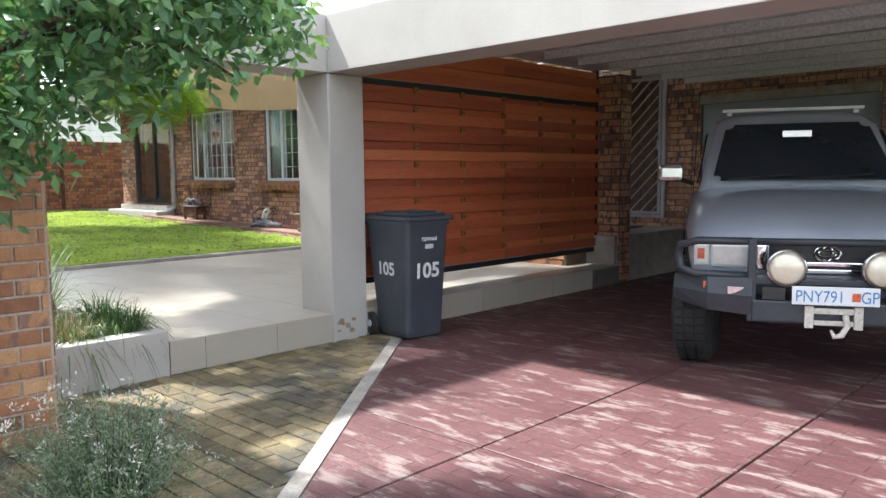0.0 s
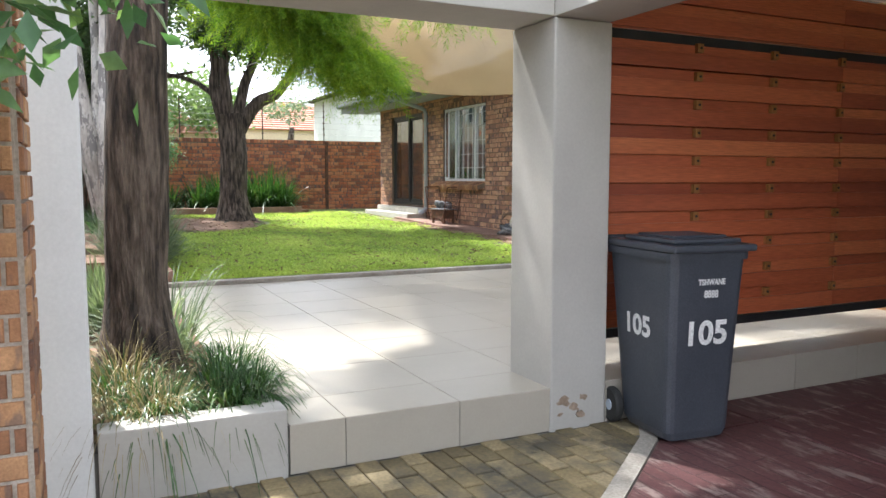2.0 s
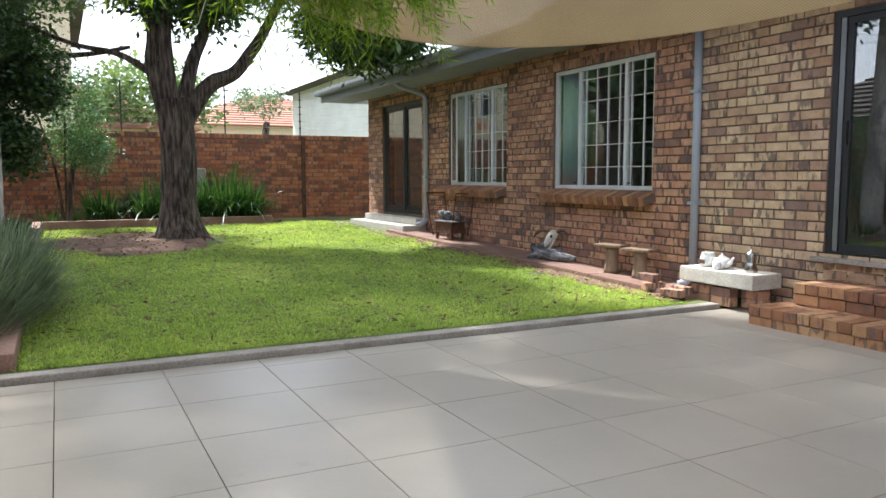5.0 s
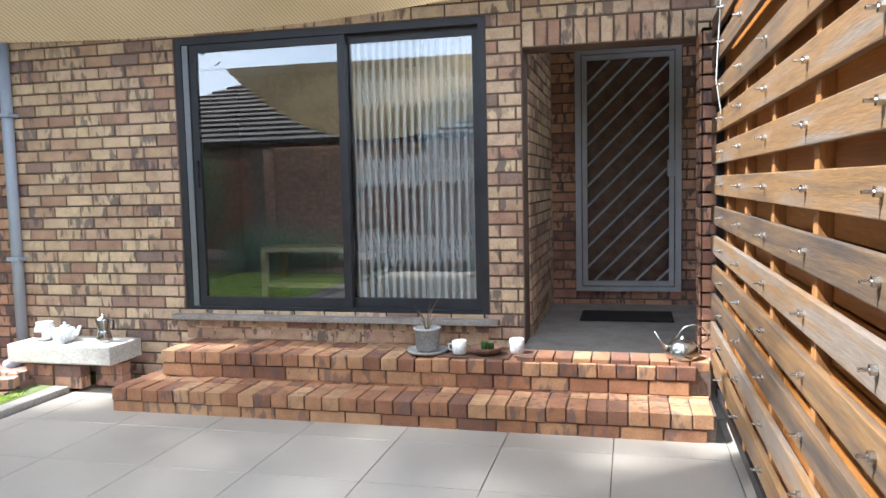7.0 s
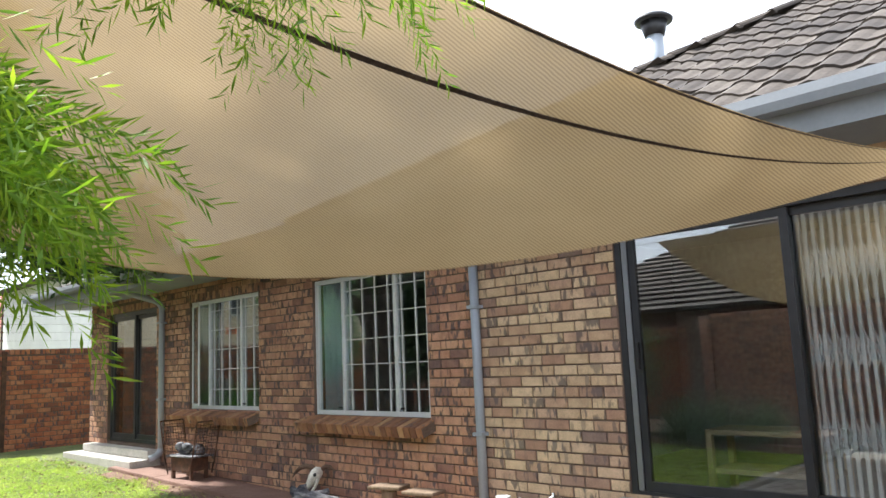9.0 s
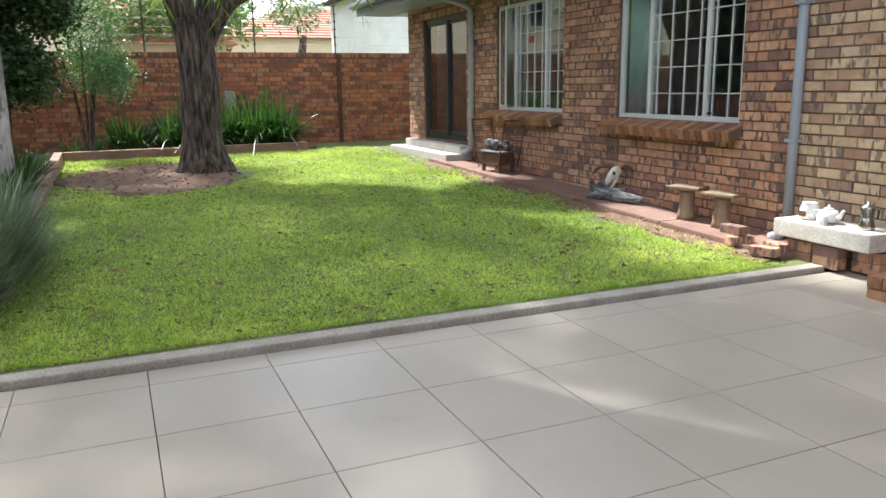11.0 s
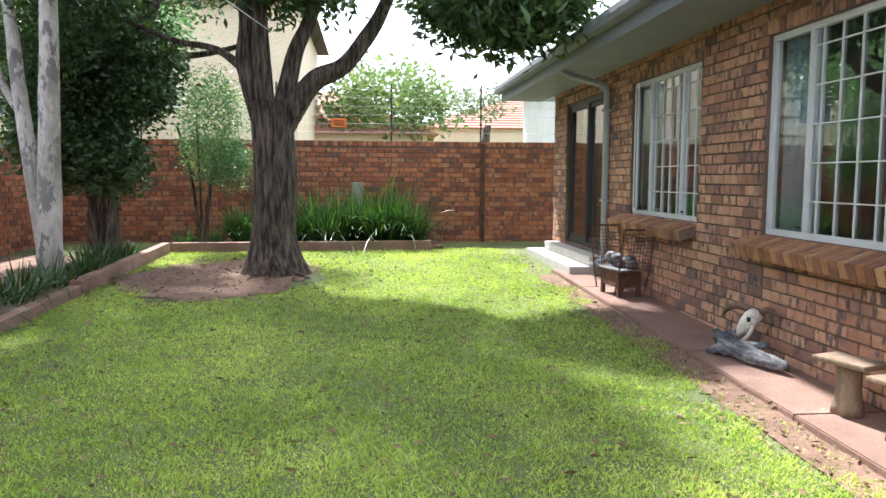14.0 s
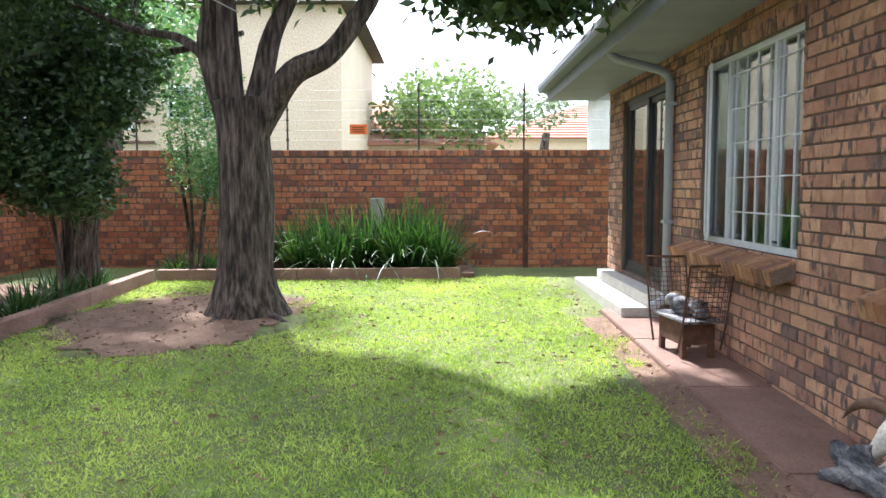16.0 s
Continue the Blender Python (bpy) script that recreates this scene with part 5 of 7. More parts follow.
stool(-11.42, 8.19, "small rustic stool of a log with a plank seat")
stool(-10.96, 8.20, "second squat log stool with a plank seat")


def skull():
    s = thing("animal_skull", "bleached horned animal skull propped against the brick wall on driftwood", "skull", pose(-12.70, 8.22, path_z(-12.70)) @ Matrix.Scale(0.84, 4))
    bm = bmesh.new()
    add_tube(bm, [(0.085, 0.10, 0.40), (0.075, 0.08, 0.385), (0.05, 0.05, 0.345), (0.02, 0.015, 0.29), (-0.015, -0.015, 0.225), (-0.05, -0.04, 0.165), (-0.075, -0.055, 0.125)], [0.03, 0.062, 0.078, 0.066, 0.047, 0.036, 0.018], 16)
    bmesh.ops.subdivide_edges(bm, edges=list(bm.edges), cuts=1, use_grid_fill=True)
    for v in bm.verts:
        v.co += 0.010 * noise.noise_vector(v.co * 16)
    part("cranium", bm, M_BONE, s, smooth=True)
    # Solid black plugs stand in for the shade inside the hollow sockets.
    for x, y, z in ((0.105, -0.015, 0.345), (-0.03, 0.075, 0.345)):
        part("eye_socket", lathe([(0.004, -0.014), (0.022, -0.008), (0.024, 0.008), (0.006, 0.014)], 14, Matrix.Translation((x, y, z)) @ Matrix.Rotation(radians(90), 4, 'X')), M_BLACK, s)
    part("horn", tube([(0.05, 0.06, 0.39), (-0.02, 0.03, 0.425), (-0.11, 0.0, 0.435), (-0.21, -0.02, 0.405), (-0.30, -0.03, 0.345), (-0.37, -0.03, 0.275)], [0.028, 0.034, 0.034, 0.027, 0.017, 0.004], 12), M_HORN, s, "curved dark horn", smooth=True)
    part("horn", tube([(0.10, 0.10, 0.40), (0.14, 0.13, 0.43), (0.20, 0.15, 0.43), (0.27, 0.16, 0.39)], [0.028, 0.03, 0.022, 0.006], 12), M_HORN, s, "curved dark horn", smooth=True)
    part("jaw", tube([(0.11, 0.03, 0.29), (0.10, -0.01, 0.20), (0.05, -0.04, 0.135), (-0.03, -0.06, 0.105)], [0.022, 0.018, 0.014, 0.008], 8), M_BONE, s, smooth=True)
    return s


def driftwood():
    bm = bmesh.new()
    z = path_z(-12.4)
    for pts, rr in (([(-12.90, 8.10, 0.085), (-12.80, 8.09, 0.10), (-12.68, 8.10, 0.085), (-12.52, 8.13, 0.08), (-12.34, 8.17, 0.075), (-12.18, 8.21, 0.065), (-12.02, 8.25, 0.055)], [0.06, 0.10, 0.075, 0.075, 0.07, 0.055, 0.03]),
                    ([(-12.88, 8.10, 0.09), (-12.98, 8.08, 0.13), (-13.03, 8.06, 0.18)], [0.075, 0.05, 0.018]), ([(-12.80, 8.10, 0.12), (-12.84, 8.14, 0.18), (-12.80, 8.18, 0.22)], [0.075, 0.055, 0.02]),
                    ([(-12.82, 8.05, 0.07), (-12.90, 8.01, 0.04), (-12.97, 7.98, 0.02)], [0.06, 0.04, 0.015]), ([(-12.62, 8.12, 0.10), (-12.58, 8.22, 0.12), (-12.52, 8.30, 0.14)], [0.06, 0.05, 0.03])):
        add_tube(bm, [(-12.87 + 0.68 * (x + 13.03), y + 0.02, z + 0.9 * h) for x, y, h in pts], [0.85 * r for r in rr], 14)
    bmesh.ops.subdivide_edges(bm, edges=list(bm.edges), cuts=2, use_grid_fill=True)
    for v in bm.verts:
        q = Vector((v.co.x * 5, v.co.y * 26, v.co.z * 26))
        lump = 0.024 if v.co.x < -12.6 else 0.010
        v.co += lump * noise.noise_vector(v.co * 15) + 0.012 * noise.noise_vector(q)
        v.co.z = max(v.co.z, z + 0.001)
    return tagged(part("driftwood", bm, M_DRIFT, smooth=True), "gnarled charred grey driftwood log on the path", "driftwood")


driftwood()
skull()


def brazier():
    b = thing("brazier", "rusty wire basket brazier holding stones on iron legs", "brazier", pose(-15.28, 8.16, path_z(-15.28), 0, 0, 8))
    part("fire_box", boxes((-0.21, -0.13, 0.10, 0.21, 0.13, 0.27), bevel=0.006), M_RUST, b)
    for x in (-0.19, 0.19):
        for y in (-0.11, 0.11):
            part("foot", boxes((x - 0.02, y - 0.02, 0.0, x + 0.02, y + 0.02, 0.10)), M_RUST, b)
    part("tray", boxes((-0.30, -0.15, 0.275, 0.30, 0.15, 0.295), bevel=0.004), M_DRIFT, b)
    for sx in (-1, 1):
        fr = bmesh.new()
        top = sx * 0.40
        for y in (-0.17, 0.17):
            add_tube(fr, [(sx * 0.22, y, 0.06), (sx * 0.30, y, 0.28), (top, y, 0.72)], 0.009, 6)
        add_tube(fr, [(top, -0.17, 0.72), (top, 0.17, 0.72)], 0.009, 6)
        side = part("side_frame", fr, M_RUST, b)
        gr = bmesh.new()
        for k in range(9):
            y = -0.15 + 0.0375 * k
            add_tube(gr, [(sx * 0.30, y, 0.29), (top, y, 0.71)], 0.0028, 4)
        for k in range(12):
            f = k / 11
            x = sx * (0.30 + 0.10 * f)
            add_tube(gr, [(x, -0.17, 0.29 + 0.42 * f), (x, 0.17, 0.29 + 0.42 * f)], 0.0028, 4)
        part("wire_mesh", gr, M_RUST, side)
    rng = random.Random(9)
    for k in range(7):
        bm = bmesh.new()
        bmesh.ops.create_icosphere(bm, subdivisions=2, radius=1.0)
        sx, sy, sz = rng.uniform(0.06, 0.11), rng.uniform(0.05, 0.08), rng.uniform(0.04, 0.06)
        c = Vector((-0.2 + 0.066 * k, rng.uniform(-0.06, 0.06), 0.30 + sz * 0.8 + (0.05 if k % 2 else 0)))
        for v in bm.verts:
            v.co = Vector((v.co.x * sx, v.co.y * sy, v.co.z * sz)) * (1 + 0.3 * noise.noise(v.co * 2 + Vector((k, 0, 0)))) + c
        part("stone", bm, M_DRIFT, b, "grey weathered stone", smooth=True)
    return b


brazier()
_lb = brick_block(M_BRICK_RED, 0.22, 0.11, 0.075)
for k, (x, y, z, r) in enumerate(((-10.15, 7.72, 0.33, 20), (-10.42, 7.80, 0.34, 75), (-10.22, 7.92, 0.345, -10), (-10.62, 7.86, 0.42, 5))):
    ob = tagged(new("loose_brick", _lb), "loose dark brick lying by the downpipe", "brick", "loose bricks by the downpipe")
    ob.matrix_basis = pose(x, y, z - 0.01, 0, 0, r)


# ---- shade sail ----
SA, SB, SC = Vector((-6.436, 7.20, 2.604)), Vector((-11.13, 3.99, 3.32)), Vector((-7.74, 2.70, 3.55))


def sail_point(s, w):
    k = 4 * s * (1 - s)
    ab = SA.lerp(SB, s) + k * Vector((-0.164, -0.551, -0.719))
    ac = SA.lerp(SC, s) + k * Vector((0.061, 0.416, -0.357))
    return ab.lerp(ac, w)


def shade_sail():
    t = thing("shade_sail", "beige triangular shade sail with a dark hem, slung over the patio", "shade sail")
    n, k = 40, 20
    verts = [sail_point(0.002 + 0.998 * i / n, j / k) for i in range(n + 1) for j in range(k + 1)]
    faces = [(i * (k + 1) + j, (i + 1) * (k + 1) + j, (i + 1) * (k + 1) + j + 1, i * (k + 1) + j + 1) for i in range(n) for j in range(k)]
    ob = mesh("cloth", verts, faces, M_SAIL, t, smooth=True)
    for w, nm in ((0.0, "hem"), (0.835, "seam"), (1.0, "hem")):
        bm = bmesh.new()
        a = [[bm.verts.new(sail_point(0.002 + 0.998 * i / n, min(max(w + d, 0), 1)) + Vector((0, 0, -0.004))) for d in (-0.006, 0.006)] for i in range(n + 1)]
        for p, q in zip(a, a[1:]):
            bm.faces.new((p[0], p[1], q[1], q[0]))
        r = bmesh.ops.solidify(bm, geom=list(bm.faces), thickness=0.003)
        part(nm, bm, M_HEM if w else M_SAIL, t, "dark brown webbing" if w else "")
    rope = [SA, Vector((-5.72, 7.50, 2.67)), Vector((-5.33, 7.76, 2.74))]
    part("rope", tube(rope, [0.008, 0.009, 0.008], 8), M_ROPE, t, "white tie rope")
    bm = bmesh.new()
    for p, r in ((rope[1], 0.026),):
        bmesh.ops.create_icosphere(bm, subdivisions=2, radius=r, matrix=Matrix.Translation(p))
    part("knot", bm, M_ROPE, t, "knotted rope end")
    part("rope_tail", tube([rope[2], rope[2] + Vector((0.02, -0.02, -0.14)), rope[2] + Vector((0.0, -0.03, -0.55)), rope[2] + Vector((0.03, -0.02, -0.75))], 0.004, 6), M_ROPE, t)
    part("rope", tube([SB, Vector((-14.0, 4.25, 3.2)), Vector((-16.7, 4.35, 3.4))], 0.006, 6), M_ROPE, t)
    part("rope", tube([SC, Vector((-6.6, 2.05, 3.75)), Vector((-6.12, 1.9, 3.85))], 0.006, 6), M_ROPE, t)
    return t


shade_sail()


# ---- flue and panel on the roof ----
def flue():
    f = thing("flue_pipe", "dark grey metal flue with a rain cap on the tiles", "flue", pose(-9.70, 10.75, 4.42))
    part("pipe", lathe([(0.09, 0), (0.09, 0.88)], 20), M_GREYP, f, smooth=True)
    part("flashing", lathe([(0.20, 0.25), (0.17, 0.35), (0.10, 0.46), (0.095, 0.46)], 20), M_GREYP, f, smooth=True)
    part("cap", lathe([(0.20, 0.96), (0.21, 0.985), (0.17, 1.02), (0.03, 1.04)], 20), M_BLACK, f, smooth=True)
    part("collar", lathe([(0.105, 0.80), (0.15, 0.96), (0.14, 0.96), (0.095, 0.82)], 20), M_BLACK, f, smooth=True)
    return f


flue()


def solar_panel():
    s = thing("solar_panel", "slim solar water panel lying on the tiled roof", "solar panel", pose(-8.6, 12.0, 5.66, 29, 0, 0))
    part("frame", boxes((0, 0, 0.0, 2.0, 0.75, 0.07), bevel=0.006), M_ALU2, s)
    part("glass", boxes((0.04, 0.04, 0.071, 1.96, 0.71, 0.074)), M_BLACK, s)
    return s


solar_panel()


# flaked paint at the column's foot
def flakes():
    rg = random.Random(21)
    for (y, z, r) in ((3.86, 0.17, 0.05), (3.93, 0.13, 0.04), (3.99, 0.18, 0.028), (3.97, 0.09, 0.035), (3.84, 0.10, 0.02)):
        n = 11
        pts = [(y + r * rg.uniform(0.45, 1.2) * math.cos(6.283 * k / n), z + 0.7 * r * rg.uniform(0.45, 1.2) * math.sin(6.283 * k / n)) for k in range(n)]
        v = [(-4.8795, a, b) for a, b in pts] + [(-4.8775, a, b) for a, b in pts]
        f = [tuple(range(n, 2 * n))] + [(k, (k + 1) % n, n + (k + 1) % n, n + k) for k in range(n)]
        mesh("flaked_patch", v, f, M_FLAKE, bpy.data.objects["column_1"])


M_FLAKE = material("bare plaster under flaked paint", [(0.3, (0.20, 0.14, 0.10)), (0.7, (0.36, 0.28, 0.21))], 0.95, 9, 60, 0.4, space="World")
flakes()


# ---- pick-up in the carport ----
M_CARPAINT = material("slate blue-grey metallic car paint", [(0.3, (0.3625, 0.4125, 0.4875)), (0.7, (0.4375, 0.4875, 0.5625))], 0.32, 2, 200, 0.01, metal=0.2, coat=1.0, grain=0.1)
M_CARGLASS = material("dark tinted car glass", [(0.3, (0.012, 0.018, 0.026)), (0.7, (0.018, 0.024, 0.034))], 0.06, 2, 20, 0, grain=0.1)
M_BULLBAR = material("satin dark grey steel bumper", [(0.3, (0.030, 0.034, 0.042)), (0.7, (0.045, 0.05, 0.06))], 0.45, 3, 120, 0.05, metal=0.2)
M_LENS = material("frosted clear lamp lens", [(0.3, (0.52, 0.53, 0.52)), (0.7, (0.72, 0.72, 0.68))], 0.12, 8, 30, 0.1, metal=0.3, grain=0.15)
M_SPOT = material("yellowed spotlight lens", [(0.3, (0.58, 0.53, 0.40)), (0.7, (0.74, 0.70, 0.58))], 0.15, 8, 40, 0.1, metal=0.25, grain=0.15)
M_CHROME = material("chrome", [(0.3, (0.72, 0.72, 0.74)), (0.7, (0.80, 0.80, 0.82))], 0.08, 4, 40, 0, metal=1.0, grain=0.15)
M_AMBER = material("red-orange reflector", [(0.3, (0.50, 0.08, 0.03)), (0.7, (0.60, 0.12, 0.05))], 0.3, 10, 60, 0)
M_PLATE = material("white number plate", [(0.3, (0.66, 0.68, 0.72)), (0.7, (0.76, 0.78, 0.80))], 0.4, 6, 60, 0, grain=0.15)
M_PLATEBLUE = material("blue plate characters", [(0.3, (0.05, 0.22, 0.42)), (0.7, (0.07, 0.27, 0.50))], 0.5, 6, 60, 0)
M_BADGE = material("red and white badge", [(0.3, (0.60, 0.42, 0.42)), (0.7, (0.72, 0.52, 0.52))], 0.4, 6, 60, 0)


def loft(sections, caps=True):
    bm = bmesh.new()
    rings = [[bm.verts.new(p) for p in s] for s in sections]
    for a, b in zip(rings, rings[1:]):
        n = len(a)
        for k in range(n):
            bm.faces.new((a[k], a[(k + 1) % n], b[(k + 1) % n], b[k]))
    if caps:
        bm.faces.new(rings[0][::-1])
        bm.faces.new(rings[-1])
    return bm


def car_section(y, hw, zlow, zmid, ztop, crown=0.03):
    return [(-hw, y, zlow), (-hw * 1.0, y, zmid), (-hw * 0.93, y, ztop - 0.04), (-hw * 0.80, y, ztop), (-hw * 0.4, y, ztop + crown), (hw * 0.4, y, ztop + crown),
            (hw * 0.80, y, ztop), (hw * 0.93, y, ztop - 0.04), (hw, y, zmid), (hw, y, zlow)]


def pickup():
    c = thing("pickup_truck", "slate-grey pick-up with a dark steel bull bar, parked under cover", "car", pose(-1.4885, 4.970, 0.026, 0, 0, 26.5))
    body = loft([car_section(0.22, 0.74, 0.60, 0.74, 0.89, 0.02), car_section(0.30, 0.80, 0.50, 0.80, 0.945, 0.03), car_section(0.6, 0.835, 0.60, 0.87, 1.03, 0.035), car_section(0.95, 0.85, 0.62, 0.93, 1.125, 0.035), car_section(1.42, 0.85, 0.45, 0.98, 1.215, 0.02),
                 car_section(1.9, 0.85, 0.45, 0.98, 1.21, 0.01), car_section(3.2, 0.85, 0.45, 0.95, 1.18, 0.01), car_section(5.0, 0.85, 0.5, 0.95, 1.12, 0.0)])
    bmesh.ops.bevel(body, geom=[e for e in body.edges if e.calc_face_angle(0) > 0.5], offset=0.02, segments=2, affect='EDGES')
    part("body", body, M_CARPAINT, c, smooth=True)
    cab = loft([car_section(1.38, 0.76, 1.15, 1.19, 1.235, 0.0), car_section(1.95, 0.66, 1.15, 1.42, 1.76, 0.0), car_section(2.15, 0.65, 1.15, 1.42, 1.82, 0.025), car_section(3.1, 0.64, 1.15, 1.40, 1.80, 0.02), car_section(3.4, 0.66, 1.15, 1.3, 1.5, 0.02)])
    bmesh.ops.bevel(cab, geom=[e for e in cab.edges if e.calc_face_angle(0) > 0.4], offset=0.025, segments=2, affect='EDGES')
    part("cab", cab, M_CARPAINT, c, smooth=True)
    ws = bmesh.new()
    pts = [(-0.655, 1.40, 1.255), (0.655, 1.40, 1.255), (0.535, 1.90, 1.715), (-0.535, 1.90, 1.715)]
    f = ws.faces.new([ws.verts.new(p) for p in pts])
    bmesh.ops.bevel(ws, geom=list(ws.verts), offset=0.06, segments=3, affect='VERTICES')
    bmesh.ops.solidify(ws, geom=list(ws.faces), thickness=0.01)
    scr = part("windscreen", ws, M_CARGLASS, c, "dark reflective windscreen")
    scr.location = (0, -0.022, 0.024)
    part("mirror_glass", boxes((-0.11, 1.735, 1.62, 0.11, 1.745, 1.675), bevel=0.004), M_STEEL, c, "interior rear-view mirror")
    part("roof_bar", boxes((-0.56, 2.12, 1.862, 0.56, 2.17, 1.888), (-0.52, 2.13, 1.83, -0.48, 2.16, 1.862), (0.48, 2.13, 1.83, 0.52, 2.16, 1.862), bevel=0.005), M_STEELW, c, "pale roof rack bar")
    part("screen_shelf", boxes((-0.55, 1.362, 1.272, 0.55, 1.378, 1.283), bevel=0.003), M_BLACK, c)
    for s in (-1, 1):
        part("side_window", loft([[(s * 0.758, 1.62, 1.25), (s * 0.758, 2.6, 1.25), (s * 0.676, 2.6, 1.68), (s * 0.676, 2.05, 1.68)], [(s * 0.768, 1.62, 1.25), (s * 0.768, 2.6, 1.25), (s * 0.686, 2.6, 1.68), (s * 0.686, 2.05, 1.68)]]), M_CARGLASS, c)
        part("wiper", tube([(s * 0.28 - 0.25, 1.365, 1.285), (s * 0.28 + 0.22, 1.40, 1.318)], 0.008, 6), M_BLACK, c)
        mir = part("door_mirror", boxes((s * 0.98 - 0.10, 1.50, 1.27, s * 0.98 + 0.10, 1.59, 1.41), bevel=0.035), M_STEEL, c, "silver door mirror")
        part("mirror_arm", tube([(s * 0.80, 1.60, 1.25), (s * 0.92, 1.56, 1.29)], 0.02, 8), M_BLACK, mir)
        part("headlight", boxes((s * 0.56 - 0.14, 0.185, 0.765, s * 0.56 + 0.14, 0.26, 0.925), bevel=0.02), M_LENS, c, "clear headlight")
        part("bezel", boxes((s * 0.38 - 0.04, 0.18, 0.755, s * 0.38 + 0.03, 0.25, 0.92), bevel=0.012), M_CHROME, c)
        ind = part("indicator", boxes((s * 0.755 - 0.05, 0.20, 0.775, s * 0.755 + 0.05, 0.30, 0.925), bevel=0.018), M_LENS, c, "pinkish clear indicator")
        part("bulb", boxes((s * 0.755 - 0.025, 0.192, 0.82, s * 0.755 + 0.02, 0.20, 0.89), bevel=0.003), M_AMBER, ind)
        part("reflector", boxes((s * 0.66 - 0.085, -0.03, 0.655, s * 0.66 + 0.085, -0.012, 0.70), bevel=0.004), M_AMBER, c, "orange-red bumper reflector")
        sp = part("spotlight", lathe([(0.06, 0.10), (0.12, 0.06), (0.135, 0.0), (0.138, -0.02), (0.125, -0.03)], 28, Matrix.Translation((s * 0.265, -0.05, 0.80)) @ Matrix.Scale(0.86, 4) @ Matrix.Rotation(radians(-90), 4, 'X')), M_CHROME, c, "round chrome spotlight", smooth=True)
        part("lens", lathe([(0.126, 0.0), (0.10, 0.018), (0.05, 0.03), (0.005, 0.033)], 28, Matrix.Translation((s * 0.265, -0.08, 0.80)) @ Matrix.Scale(0.86, 4) @ Matrix.Rotation(radians(90), 4, 'X')), M_SPOT, sp, "yellowed spotlight lens", smooth=True)
        part("upright", boxes((s * 0.46 - 0.025, -0.06, 0.46, s * 0.46 + 0.025, 0.0, 0.975), bevel=0.01), M_BULLBAR, c)
        part("hoop", tube([(s * 0.46, -0.03, 0.958), (s * 0.78, 0.0, 0.958), (s * 0.885, 0.06, 0.925), (s * 0.90, 0.10, 0.86), (s * 0.88, 0.08, 0.77), (s * 0.80, 0.02, 0.745), (s * 0.46, -0.02, 0.74)], 0.026, 10), M_BULLBAR, c, smooth=True)
        wing = loft([[(s * 0.46, -0.06, 0.50), (s * 0.46, -0.08, 0.62), (s * 0.46, -0.06, 0.735), (s * 0.46, 0.3, 0.735), (s * 0.46, 0.3, 0.50)],
                     [(s * 0.72, -0.03, 0.52), (s * 0.72, -0.05, 0.63), (s * 0.72, -0.03, 0.73), (s * 0.72, 0.3, 0.73), (s * 0.72, 0.3, 0.52)],
                     [(s * 0.92, 0.14, 0.56), (s * 0.93, 0.12, 0.64), (s * 0.92, 0.14, 0.725), (s * 0.86, 0.4, 0.725), (s * 0.86, 0.4, 0.56)]])
        part("bumper_wing", wing, M_BULLBAR, c)
        turn = Matrix.Translation((s * 0.755, 0.66, 0.37)) @ Matrix.Rotation(radians(-10), 4, 'Z') @ Matrix.Rotation(radians(90), 4, 'Y')
        w = part("wheel", lathe([(0.20, -0.125), (0.33, -0.13), (0.365, -0.105), (0.372, -0.05), (0.372, 0.05), (0.365, 0.105), (0.33, 0.13), (0.20, 0.125)], 40, turn), M_RUBBER, c, smooth=False)
        part("rim", lathe([(0.03, -0.10), (0.16, -0.105), (0.205, -0.128), (0.21, -0.09), (0.21, 0.09), (0.205, 0.128), (0.16, 0.105), (0.03, 0.10)], 28, turn), M_STEEL, w, smooth=True)
        tr = bmesh.new()
        for k in range(40):
            a = 2 * math.pi * k / 40
            for zz in (-0.10, -0.03, 0.04):
                add_box(tr, -0.012, -0.02, zz, 0.012, 0.02, zz + 0.055, m=turn @ Matrix.Rotation(a + zz * 2, 4, 'Z') @ Matrix.Translation((0.374, 0, 0)))
        part("tread", tr, M_RUBBER, w)
        turn2 = Matrix.Translation((s * 0.735, 3.75, 0.37)) @ Matrix.Rotation(radians(90), 4, 'Y')
        part("wheel", lathe([(0.20, -0.125), (0.33, -0.13), (0.372, -0.08), (0.372, 0.08), (0.33, 0.13), (0.20, 0.125)], 32, turn2), M_RUBBER, c)
    part("grille", boxes((-0.34, 0.20, 0.74, 0.34, 0.26, 0.925), bevel=0.008), M_BLACK, c, "black grille")
    for z in (0.80, 0.755):
        part("grille_bar", boxes((-0.28, 0.172, z - 0.016, 0.28, 0.20, z + 0.016), bevel=0.008), M_CHROME, c, "chrome grille bar")
    bm = bmesh.new()
    for rx, rz in ((0.075, 0.048), (0.03, 0.046), (0.052, 0.02)):
        add_tube(bm, [(rx * math.cos(a), 0.19, 0.868 + rz * math.sin(a)) for a in (2 * math.pi * k / 24 for k in range(25))], 0.0065, 6)
    part("emblem", bm, M_CHROME, c, "chrome oval emblem")
    part("bumper", boxes((-0.46, -0.07, 0.46, 0.46, 0.2, 0.60), bevel=0.015), M_BULLBAR, c, "dark steel bumper channel")
    part("bumper_top", boxes((-0.46, -0.05, 0.69, 0.46, 0.2, 0.735), bevel=0.01), M_BULLBAR, c)
    part("top_tube", tube([(-0.46, -0.03, 0.958), (0.46, -0.03, 0.958)], 0.024, 10), M_BULLBAR, c, smooth=True)
